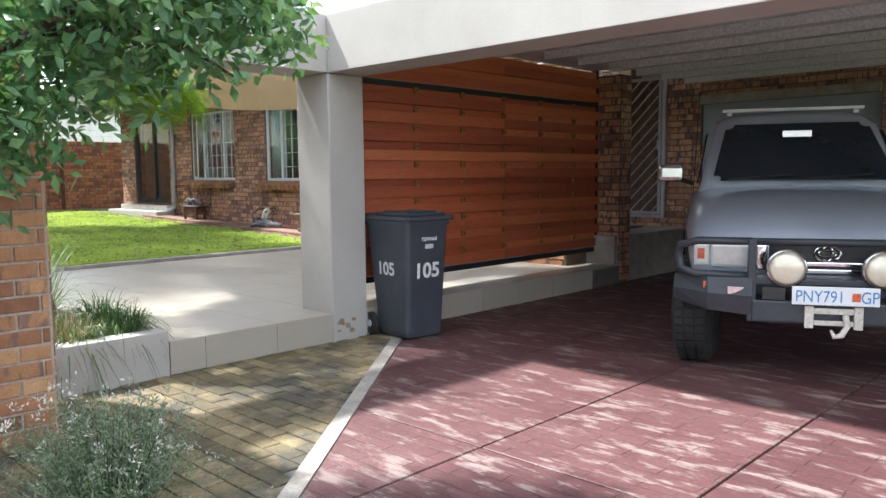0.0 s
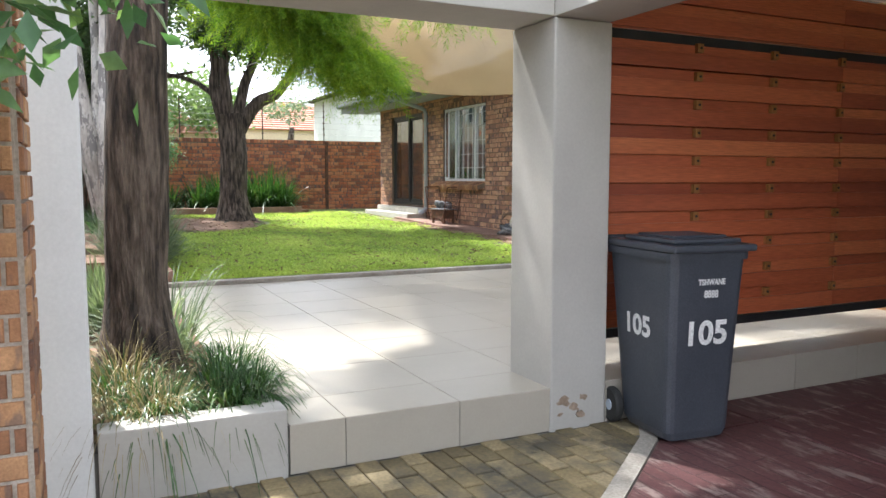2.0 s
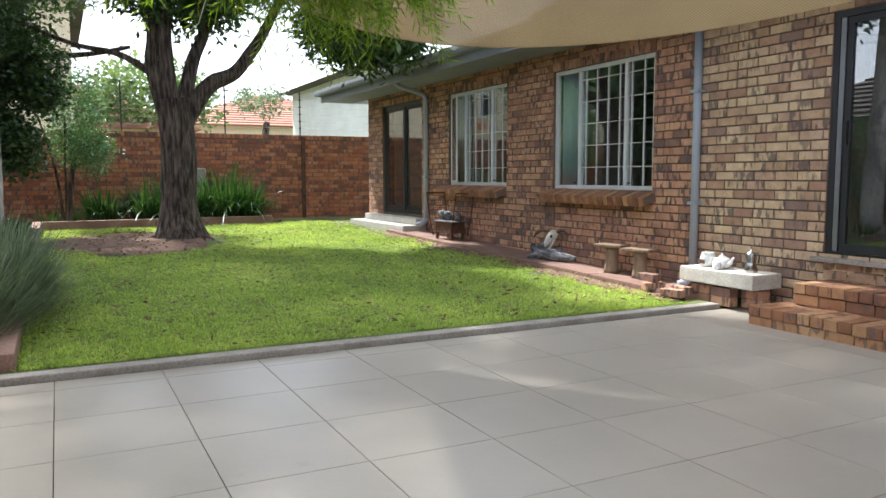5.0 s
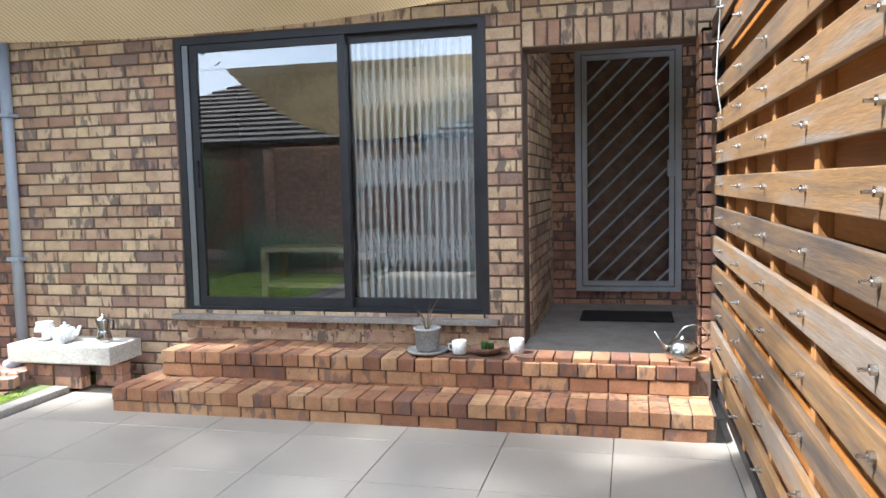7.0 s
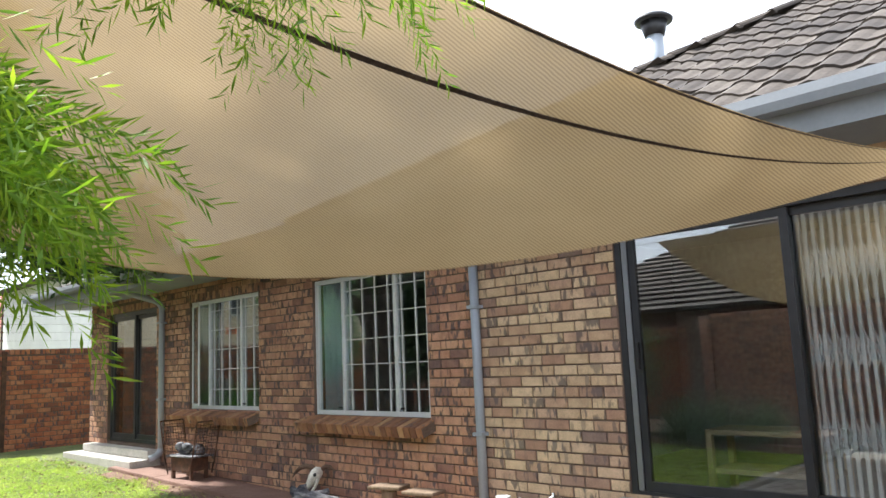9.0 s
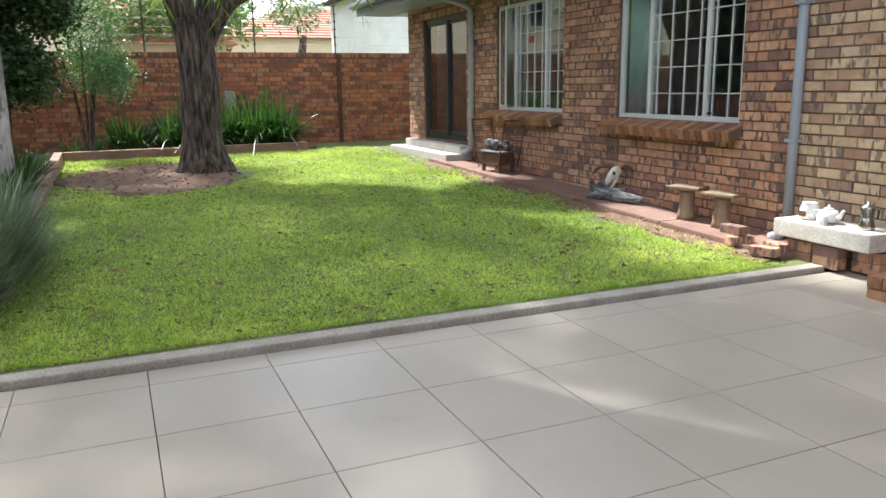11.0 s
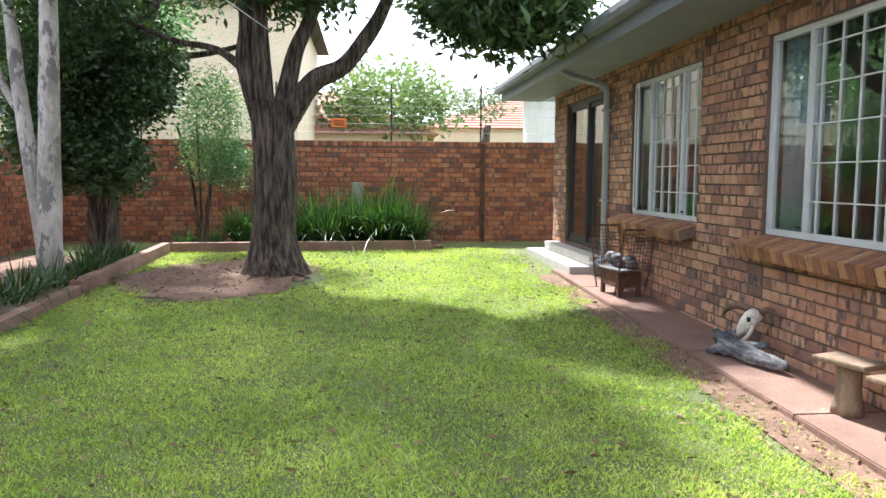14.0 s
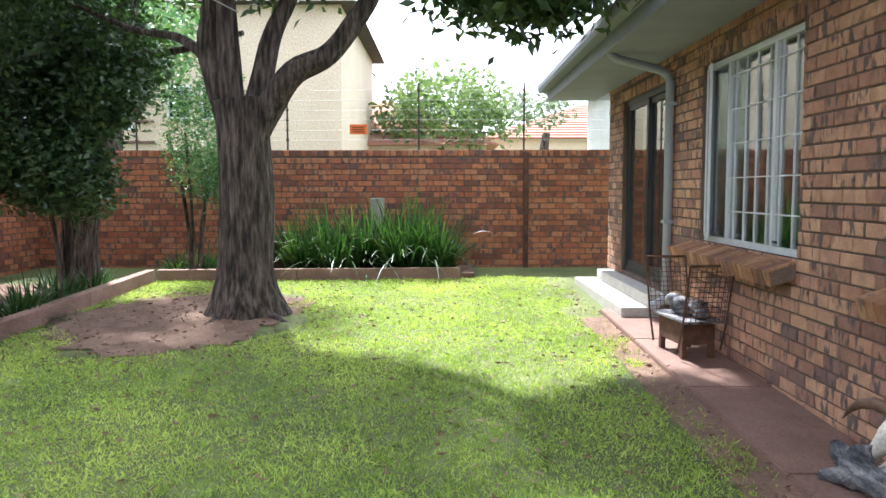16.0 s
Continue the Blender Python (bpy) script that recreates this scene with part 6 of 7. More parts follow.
    part("skid_plate", loft([[(-0.35, 0.05, 0.40), (0.35, 0.05, 0.40), (0.35, 0.06, 0.45), (-0.35, 0.06, 0.45)], [(-0.30, 0.5, 0.30), (0.30, 0.5, 0.30), (0.30, 0.5, 0.34), (-0.30, 0.5, 0.34)]]), M_RUST, c, "brown skid plate")
    pl = part("number_plate", boxes((-0.238, -0.125, 0.588, 0.238, -0.115, 0.70), bevel=0.006), M_PLATE, c, "white number plate with blue characters")
    letters("lettering", "PNY791", 0.10, pose(-0.085, -0.1275, 0.607, 90, 0, 0) @ Matrix.Diagonal((0.80, 1, 1, 1)), M_PLATEBLUE, pl, 0.0)
    letters("lettering", "GP", 0.10, pose(0.185, -0.1275, 0.607, 90, 0, 0) @ Matrix.Diagonal((0.80, 1, 1, 1)), M_PLATEBLUE, pl, 0.0)
    part("crest", boxes((0.09, -0.128, 0.615, 0.135, -0.1255, 0.665)), M_AMBER, pl)
    part("badge", boxes((-0.60, -0.066, 0.63, -0.50, -0.052, 0.675), bevel=0.004), M_BADGE, c, "small red and white badge")
    part("winch_fairlead", boxes((-0.16, -0.10, 0.44, -0.11, -0.07, 0.578), (0.11, -0.10, 0.44, 0.16, -0.07, 0.578), (-0.11, -0.10, 0.53, 0.11, -0.08, 0.565), (-0.11, -0.10, 0.46, 0.11, -0.08, 0.49), bevel=0.006), M_BONE, c, "pale winch roller frame")
    part("hook", tube([(0.06, -0.11, 0.53), (0.07, -0.13, 0.47), (0.04, -0.13, 0.41), (0.0, -0.13, 0.40), (-0.02, -0.13, 0.44)], [0.018, 0.018, 0.018, 0.016, 0.008], 8), M_BONE, c, "pale tow hook", smooth=True)
    # Thin black plate: the slot's shaded inside is put in as colour.
    part("bull_slot", boxes((-0.40, -0.075, 0.605, -0.27, -0.069, 0.68)), M_BLACK, c)
    low = ("headlight", "bezel", "indicator", "reflector", "spotlight", "upright", "hoop", "bumper_wing", "grille", "grille_bar", "emblem", "bumper", "bumper_top", "top_tube", "number_plate", "badge", "winch_fairlead", "hook", "bull_slot")
    for ob in c.children:
        if ob.name.split(".")[0] in low:
            ob.location.z -= 0.05
    part("aerial", tube([(-0.80, 1.5, 1.15), (-0.76, 1.7, 2.0)], 0.003, 4), M_BLACK, c)
    return c


pickup()


# ---- foliage ----
def blades(name, base, way, side, length, width, mat, parent=None, bend=None):
    """Many leaves as one mesh: arrays of base points, directions, side vectors, lengths and widths; bend pulls the tip."""
    n = len(base)
    way /= np.linalg.norm(way, axis=1, keepdims=True) + 1e-9
    side = side - way * (side * way).sum(1, keepdims=True)
    side /= np.linalg.norm(side, axis=1, keepdims=True) + 1e-9
    L, W = np.asarray(length).reshape(-1, 1), np.asarray(width).reshape(-1, 1)
    mid = base + way * L * 0.5
    tip = base + way * L
    if bend is not None:
        tip = tip + bend
        mid = mid + bend * 0.25
    fold = np.cross(way, side) * W * 0.18
    v = np.stack([base, mid + side * W * 0.5 + fold, tip, mid - side * W * 0.5 + fold], 1).reshape(-1, 3)
    me = bpy.data.meshes.new(name)
    me.vertices.add(4 * n)
    me.vertices.foreach_set("co", v.astype(np.float32).ravel())
    me.loops.add(6 * n)
    idx = (np.arange(n)[:, None] * 4 + np.array([0, 1, 2, 0, 2, 3])).ravel()
    me.loops.foreach_set("vertex_index", idx.astype(np.int32))
    me.polygons.add(2 * n)
    me.polygons.foreach_set("loop_start", (np.arange(2 * n) * 3).astype(np.int32))
    me.update(calc_edges=True)
    me.materials.append(mat)
    ob = new(name, me)
    if parent is not None:
        ob.parent = parent
    return ob


def strips(name, base, way, length, width, droop, mat, parent=None, seg=4, rng=None):
    """Arching strap leaves, each a bent ribbon that tapers to its tip."""
    n = len(base)
    way = way / (np.linalg.norm(way, axis=1, keepdims=True) + 1e-9)
    up = np.array([0, 0, 1.0])
    side = np.cross(way, up) + rng.normal(0, 0.1, (n, 3))
    side /= np.linalg.norm(side, axis=1, keepdims=True) + 1e-9
    L, W, D = (np.asarray(a).reshape(-1, 1) for a in (length, width, droop))
    rows = []
    for k in range(seg + 1):
        f = k / seg
        c = base + way * L * f
        c[:, 2:3] -= D * L * f ** 2.2
        w = W * 0.5 * (1 - 0.85 * f ** 1.6) * (0.7 + 0.3 * min(1, 3 * f))
        rows += [c - side * w, c + side * w]
    v = np.stack(rows, 1).reshape(-1, 3)
    per = 2 * (seg + 1)
    q = np.array([[2 * k, 2 * k + 1, 2 * k + 3, 2 * k + 2] for k in range(seg)]).ravel()
    idx = (np.arange(n)[:, None] * per + q).ravel()
    me = bpy.data.meshes.new(name)
    me.vertices.add(per * n)
    me.vertices.foreach_set("co", v.astype(np.float32).ravel())
    me.loops.add(len(idx))
    me.loops.foreach_set("vertex_index", idx.astype(np.int32))
    me.polygons.add(len(idx) // 4)
    me.polygons.foreach_set("loop_start", (np.arange(len(idx) // 4) * 4).astype(np.int32))
    me.update(calc_edges=True)
    me.materials.append(mat)
    ob = new(name, me)
    if parent is not None:
        ob.parent = parent
    return ob


def limb(bm, pts, r0, r1, sides=12, lump=0.0, sub=5):
    """A tapered limb smoothly through pts."""
    pts = [Vector(p) for p in pts]
    fine = []
    for i in range(len(pts) - 1):
        p0, p1, p2, p3 = pts[max(i - 1, 0)], pts[i], pts[i + 1], pts[min(i + 2, len(pts) - 1)]
        for k in range(sub):
            t = k / sub
            fine.append(0.5 * ((2 * p1) + (p2 - p0) * t + (2 * p0 - 5 * p1 + 4 * p2 - p3) * t * t + (3 * p1 - p0 - 3 * p2 + p3) * t ** 3))
    fine.append(pts[-1])
    n = len(fine) - 1
    rr = [r0 + (r1 - r0) * (i / n) for i in range(n + 1)]
    rings = add_tube(bm, fine, rr, sides)
    if lump:
        for ring in rings:
            for v in ring:
                v.co += lump * noise.noise_vector(v.co * 3.0)
    return fine


def clumped(rng, count, blobs, per):
    """Leaf places: clumps scattered in ellipsoids (centre, radii, weight), each clump of per leaves."""
    wsum = sum(b[2] for b in blobs)
    cs = []
    for c, r, w in blobs:
        k = int(count / per * w / wsum)
        d = rng.normal(size=(k, 3))
        d /= np.linalg.norm(d, axis=1, keepdims=True)
        cs.append(np.array(c) + d * np.array(r) * (rng.uniform(0.25, 1, (k, 1)) ** 0.5))
    return np.concatenate(cs)


def leafy(name, rng, count, blobs, per, spread, length, width, mat, parent, hang=0.4, keep=None):
    cs = clumped(rng, count, blobs, per)
    if keep is not None:
        cs = cs[keep(cs)]
    base = np.repeat(cs, per, 0) + rng.normal(0, spread, (len(cs) * per, 3))
    if keep is not None:
        base = base[keep(base)]
    n = len(base)
    way = rng.normal(size=(n, 3))
    way[:, 2] = way[:, 2] * 0.6 - hang
    return blades(name, base, way, rng.normal(size=(n, 3)), rng.uniform(0.7, 1.25, n) * length, rng.uniform(0.7, 1.2, n) * width, mat, parent)


RNG = np.random.default_rng(11)


def shade_tree():
    t = thing("shade_tree", "large garden tree with a stout forked grey-brown trunk", "tree", pose(-16.8, 4.35, 0.5))
    bm = bmesh.new()
    limb(bm, [(0, 0, -0.12), (0, 0, 0.15), (0.0, 0.0, 0.6), (0.0, 0.02, 1.2), (0, 0.0, 1.75), (0.0, -0.02, 2.1)], 0.27, 0.25, 22, 0.02)
    for v in bm.verts:
        z = v.co.z
        if z < 0.7:
            a = math.atan2(v.co.y, v.co.x)
            k = 1 + (0.8 + 0.16 * math.sin(5 * a + 0.8) + 0.08 * math.sin(9 * a)) * max(0, (0.7 - z) / 0.82) ** 2.2
            v.co.x *= k
            v.co.y *= k
    for k in range(5):
        a = 0.9 + k * 1.22
        limb(bm, [(0.3 * math.cos(a), 0.3 * math.sin(a), 0.04), (0.5 * math.cos(a), 0.5 * math.sin(a), -0.01), (0.85 * math.cos(a + 0.15), 0.85 * math.sin(a + 0.15), -0.08)], 0.07, 0.02, 8, 0.02)
    part("trunk", bm, M_BARK, t, smooth=True)
    limbs = [([(0, -0.08, 1.65), (0, -0.20, 2.1), (0.02, -0.32, 2.6), (0, -0.30, 3.2), (0.1, -0.5, 4.4), (0.3, -0.9, 5.6)], 0.13, 0.05),
             ([(0, -0.05, 1.8), (0.05, -0.10, 2.3), (0.05, -0.13, 3.1), (0.3, -0.1, 4.4), (0.6, 0.1, 5.8)], 0.14, 0.05),
             ([(0, 0.05, 1.75), (-0.05, 0.15, 2.2), (-0.05, 0.28, 2.7), (-0.1, 0.48, 3.2), (-0.3, 0.8, 4.4), (-0.5, 1.2, 5.6)], 0.13, 0.05),
             ([(0.05, 0.05, 1.65), (0.05, 0.28, 2.05), (0.1, 0.52, 2.35), (0.1, 0.85, 2.52), (0.1, 1.12, 2.85), (0.15, 1.32, 3.2), (0.6, 1.7, 4.0), (1.2, 2.2, 4.9)], 0.15, 0.05),
             ([(0.0, -0.25, 2.4), (-0.4, -0.7, 2.75), (-0.8, -1.4, 2.95), (-1.0, -2.2, 3.3)], 0.06, 0.02),
             ([(0.3, -0.1, 4.0), (1.4, 0.2, 4.6), (2.6, 0.6, 4.9)], 0.07, 0.02), ([(0.6, 1.7, 3.9), (1.2, 2.2, 3.8), (2.1, 2.8, 3.4)], 0.05, 0.015)]
    for pts, a, b in limbs:
        bm = bmesh.new()
        limb(bm, pts, a, b, 12, 0.012)
        part("limb", bm, M_BARK, t, smooth=True)
    # Last blob: unseen leaves added high up only to shade the patio.
    blobs = [((1.8, -0.75, 5.2), (3.0, 2.3, 1.2), 5), ((-0.3, -1.2, 5.6), (2.2, 2.2, 1.4), 3), ((2.0, 0.75, 4.9), (1.2, 0.6, 0.6), 0.6), ((1.3, 2.55, 3.15), (1.0, 0.85, 0.45), 3.2), ((1.2, 2.0, 3.5), (0.6, 0.4, 0.28), 0.2), ((0.1, 0.2, 3.75), (0.7, 1.0, 0.55), 1.5), ((3.6, -1.6, 4.2), (1.6, 1.6, 0.8), 1.5), ((5.1, 0.75, 6.4), (2.7, 1.7, 0.6), 4.2)]
    leafy("crown", RNG, 70000, blobs, 22, 0.15, 0.145, 0.055, M_LEAF_DARK, t, 0.5)
    return t


shade_tree()


def feathery_tree():
    t = thing("feathery_tree", "tree with dark furrowed trunk and drooping bright feathery leaves", "tree", pose(-6.1, 1.85, 0.3))
    bm = bmesh.new()
    limb(bm, [(0, 0, -0.05), (0, 0, 0.5), (0.02, 0.02, 1.2), (0.0, 0.05, 2.0), (-0.05, 0.12, 2.7)], 0.172, 0.155, 20, 0.02)
    for v in bm.verts:
        k = 1 + 0.5 * max(0, (0.5 - v.co.z) / 0.5) ** 2
        v.co.x *= k
        v.co.y *= k
    part("trunk", bm, M_BARK, t, smooth=True)
    for pts in ([(-0.05, 0.12, 2.4), (-0.5, 0.6, 2.9), (-0.85, 1.1, 2.8), (-1.15, 1.6, 2.2)], [(0, 0.1, 2.3), (0.2, 0.5, 2.7), (0.3, 0.9, 3.2)], [(-0.05, 0.05, 2.5), (-0.6, 0.1, 3.1), (-1.1, 0.3, 3.5)], [(-0.05, 0.12, 2.6), (-0.1, 0.2, 3.4), (-0.3, 0.3, 4.4)],
                [(-0.5, 0.7, 2.88), (-0.8, 1.0, 2.8), (-1.1, 1.4, 2.5)], [(-0.5, 0.6, 2.88), (-0.75, 1.5, 2.8), (-0.8, 2.2, 2.62)]):
        bm = bmesh.new()
        limb(bm, pts, 0.085, 0.02, 10, 0.01)
        part("limb", bm, M_BARK, t, smooth=True)

    def sprays(count, blobs, name, mat, drop):
        cs = clumped(RNG, count, blobs, 1)
        n, per = len(cs), 64
        d = RNG.normal(size=(n, 3)) * np.array([1, 1, 0.3])
        d[:, 2] -= drop
        d /= np.linalg.norm(d, axis=1, keepdims=True)
        L = RNG.uniform(0.22, 0.42, (n, 1))
        f = np.linspace(0.05, 1, per)
        base = cs[:, None, :] + d[:, None, :] * (L * f)[:, :, None]
        base[:, :, 2] -= (L * f ** 2 * 0.28)
        rnd = RNG.normal(size=(n, 1, 3))
        perp = np.cross(d[:, None, :], rnd)
        perp /= np.linalg.norm(perp, axis=2, keepdims=True) + 1e-9
        perp2 = np.cross(d[:, None, :], perp)
        ang = np.arange(per) * 2.4
        out = perp * np.cos(ang)[None, :, None] + perp2 * np.sin(ang)[None, :, None]
        way = out * 0.8 + d[:, None, :] * 0.75
        way[:, :, 2] -= 0.2
        k = n * per
        blades(name, base.reshape(-1, 3), way.reshape(-1, 3), RNG.normal(size=(k, 3)), RNG.uniform(0.03, 0.06, k), RNG.uniform(0.0036, 0.0062, k), mat, t)
    sprays(2600, [((-0.85, 1.1, 2.45), (0.42, 0.5, 0.32), 3.0), ((-0.98, 1.7, 1.97), (0.14, 0.2, 0.08), 0.9), ((-0.9, 1.4, 2.05), (0.22, 0.3, 0.12), 1.0), ((-0.5, 0.85, 2.8), (0.6, 0.55, 0.4), 1.5), ((-0.85, 2.25, 2.50), (0.22, 0.28, 0.09), 0.3)], "crown", M_LEAF_LIME, 0.55)
    sprays(1000, [((-0.5, 0.8, 3.5), (0.95, 1.2, 0.8), 4), ((-1.0, 0.3, 3.1), (0.6, 0.7, 0.5), 1.6), ((0.2, 0.6, 3.2), (0.7, 0.8, 0.5), 0.8)], "crown", M_STRAP, 0.35)
    return t


feathery_tree()


def oval_leaf_tree():
    t = thing("oval_leaf_tree", "small tree of glossy green oval leaves with a few yellow ones", "tree", pose(-3.55, 0.55, 0.0))
    bm = bmesh.new()
    limb(bm, [(0, 0, -0.02), (0.02, 0.0, 0.6), (0.05, 0.05, 1.2), (0.1, 0.1, 1.9)], 0.055, 0.035, 12, 0.005)
    part("trunk", bm, M_BARK, t, smooth=True)
    for pts in ([(0.1, 0.1, 1.6), (0.3, 0.5, 1.9), (0.45, 0.95, 1.95), (0.5, 1.3, 1.8)], [(0.1, 0.1, 1.8), (0.2, 0.3, 2.3), (0.3, 0.6, 2.7)], [(0.05, 0.05, 1.3), (-0.1, 0.4, 1.7), (-0.2, 0.8, 1.8)], [(0.1, 0.1, 1.8), (-0.2, 0.5, 2.3), (-0.3, 1.0, 2.4)], [(0.3, 0.5, 1.9), (0.7, 0.75, 2.1), (0.95, 1.0, 2.15)]):
        bm = bmesh.new()
        limb(bm, pts, 0.022, 0.006, 7, 0.003)
        part("limb", bm, M_BARK, t, smooth=True)
    blobs = [((0.05, 0.55, 2.05), (0.6, 0.6, 0.5), 3), ((0.35, 0.9, 2.05), (0.5, 0.5, 0.32), 2.2), ((0.0, 0.35, 1.6), (0.40, 0.40, 0.28), 1.2), ((0.65, 0.85, 2.28), (0.45, 0.40, 0.25), 1.2), ((0.58, 1.35, 2.12), (0.32, 0.32, 0.16), 0.9), ((0.2, 0.7, 2.7), (0.8, 0.7, 0.4), 1.4)]
    leafy("crown", RNG, 7500, blobs, 9, 0.085, 0.085, 0.038, M_LEAF_MID, t, 0.7, keep=lambda p: (p[:, 1] - 1.25 < -0.9 * (p[:, 0] - 1.05)) | (p[:, 2] > 2.75))
    return t


oval_leaf_tree()


def gum_tree(x, y, lean, r, label):
    t = thing("gum_tree", label, "tree", pose(x, y, lawn_z(x, y) + 0.05), group="gum trees in the bed")
    bm = bmesh.new()
    limb(bm, [(0, 0, -0.1), (0.02, 0.0, 0.6), (lean * 0.3, 0.02, 1.8), (lean * 0.6, 0.05, 3.2), (lean, 0.0, 5.2), (lean * 1.3, 0.1, 7.0)], r * 1.15, r * 0.45, 18, 0.015)
    part("trunk", bm, M_BARK_WHITE, t, smooth=True)
    bm = bmesh.new()
    limb(bm, [(0.02, -0.03, 0.3), (-0.05, -0.14, 0.9), (-0.15, -0.30, 1.9), (-0.2, -0.42, 3.0), (-0.4, -0.7, 4.8)], r * 0.85, r * 0.4, 14, 0.012)
    limb(bm, [(-0.15, -0.30, 1.85), (-0.2, -0.55, 2.3), (-0.3, -0.75, 3.2)], r * 0.4, r * 0.2, 10, 0.008)
    part("limb", bm, M_BARK_WHITE, t, smooth=True)
    # Third blob is unseen, added to block sun falling on the patio tiles.
    leafy("crown", RNG, 13000, [((lean, 0.0, 6.4), (1.7, 1.5, 1.0), 2), ((-0.5, -0.4, 5.4), (1.0, 1.2, 0.8), 1), ((lean + 0.9, 0.2, 6.0), (1.7, 1.5, 0.6), 2.2)], 16, 0.16, 0.14, 0.036, M_LEAF_DARK, t, 0.8)
    return t


gum_tree(-13.0, 2.0, 0.25, 0.165, "pale gum tree with white and grey peeling bark")
gum_tree(-16.3, 1.95, -0.15, 0.13, "second pale gum tree with mottled bark, slightly leaning")


def dark_tree():
    t = thing("evergreen_tree", "dense dark evergreen tree with a leaning black-brown trunk", "tree", pose(-19.4, 1.5, 0.6))
    bm = bmesh.new()
    limb(bm, [(0, 0, -0.1), (0.05, 0.02, 0.5), (0.15, 0.18, 1.4), (0.2, 0.45, 2.4), (0.1, 0.8, 3.6), (0.0, 1.0, 5.0)], 0.26, 0.10, 16, 0.02)
    part("trunk", bm, M_BARK, t, smooth=True)
    bm = bmesh.new()
    limb(bm, [(0.2, 0.4, 2.3), (0.4, 0.9, 2.75), (0.6, 1.7, 2.85), (0.8, 2.4, 3.0)], 0.07, 0.03, 10, 0.01)
    part("limb", bm, M_BARK, t, smooth=True)
    blobs = [((1.6, -0.1, 3.2), (1.6, 1.0, 0.9), 3), ((0.0, 1.0, 4.6), (1.8, 1.8, 1.0), 3), ((0.6, 0.2, 3.2), (1.0, 0.9, 0.7), 1)]
    leafy("crown", RNG, 22000, blobs, 20, 0.13, 0.11, 0.045, M_LEAF_DARK, t, 0.4)
    return t


dark_tree()


def bush(x, y, z, name, label, blobs, count, leaf, mat, stems=5, hang=0.2, spread=0.1):
    t = thing(name, label, "shrub", pose(x, y, z))
    bm = bmesh.new()
    rg = random.Random(int(abs(x * 10)))
    top = blobs[0][0][2]
    for k in range(stems):
        a = rg.uniform(0, 6.28)
        limb(bm, [(0.05 * math.cos(a), 0.05 * math.sin(a), -0.05), (0.15 * math.cos(a), 0.15 * math.sin(a), top * 0.5), (0.4 * math.cos(a), 0.4 * math.sin(a), top)], 0.03, 0.01, 7, 0.01)
    part("stem", bm, M_BARK, t, smooth=True)
    leafy("crown", RNG, count, blobs, 14, spread, leaf[0], leaf[1], mat, t, hang)
    return t


bush(-18.5, 1.75, 0.55, "camellia_shrub", "tall dense shrub of glossy dark green leaves", [((0.1, -0.35, 1.9), (0.95, 0.75, 0.9), 3), ((0.5, 0.35, 1.35), (0.5, 0.45, 0.4), 0.8), ((-0.2, 0.45, 2.75), (0.9, 0.75, 0.55), 1.2), ((0.5, 0.75, 2.2), (0.4, 0.35, 0.3), 0.5)], 24000, (0.10, 0.048), M_LEAF_DARK, 6)
bush(-19.9, 2.85, 0.6, "privet_shrub", "loose upright shrub with small sunlit leaves", [((0.1, 0.2, 1.9), (0.5, 0.5, 0.9), 3), ((0.15, 0.45, 1.3), (0.35, 0.35, 0.35), 1)], 8500, (0.06, 0.026), M_LEAF_MID, 7)
bush(-13.8, 1.0, 0.45, "camellia_shrub", "dark green shrub against the shaded side wall", [((0, 0, 1.2), (0.9, 0.5, 0.9), 3)], 4000, (0.08, 0.035), M_LEAF_DARK, 5)


def tuft(name, label, x, y, z, count, length, width, spread, lean, droop, mat, cat="plant", group="", stiff=0.0):
    t = thing(name, label, cat, pose(x, y, z), group=group)
    n = count
    a = RNG.uniform(0, 6.283, n)
    r = spread * np.sqrt(RNG.uniform(0, 1, n))
    base = np.stack([r * np.cos(a), r * np.sin(a), np.full(n, -0.02)], 1)
    tilt = np.abs(RNG.normal(0, lean, n)) + 0.5 * lean * r / max(spread, 1e-3)
    b = a + RNG.normal(0, 0.5, n)
    way = np.stack([np.sin(tilt) * np.cos(b), np.sin(tilt) * np.sin(b), np.cos(tilt)], 1)
    strips("leaves", base, way, RNG.uniform(0.55, 1.1, n) * length, RNG.uniform(0.7, 1.2, n) * width, droop * (0.4 + np.sin(tilt)), mat, t, 5, RNG)
    return t


for k, (x, y, h) in enumerate(((-20.35, 4.25, 0.85), (-20.25, 4.75, 0.95), (-20.4, 5.2, 1.05), (-20.3, 5.7, 1.1), (-20.35, 6.15, 0.95), (-20.45, 3.5, 0.7))):
    tuft("agapanthus", "dense clump of long dark green strap leaves", x, y, 0.58, 250, h * 1.42, 0.034, 0.28, 0.34, 0.52, M_STRAP, group="strap-leaf clumps in the back bed")
for x, y, h in ((-20.2, 2.9, 0.5), (-20.0, 2.6, 0.42), (-17.9, 1.95, 0.5), (-17.1, 2.1, 0.55), (-16.75, 2.15, 0.55), (-15.9, 2.1, 0.55), (-15.4, 2.0, 0.6), (-14.9, 2.1, 0.6), (-14.45, 1.95, 0.6), (-14.0, 2.1, 0.55), (-13.5, 2.1, 0.6), (-12.9, 2.25, 0.55), (-18.6, 2.0, 0.42)):
    tuft("agapanthus", "low clump of bluish strap leaves in the side bed", x, y, lawn_z(x, y) + 0.04, 130, h * 1.15, 0.024, 0.2, 0.6, 0.5, M_STRAP, group="strap-leaf clumps in the side bed")
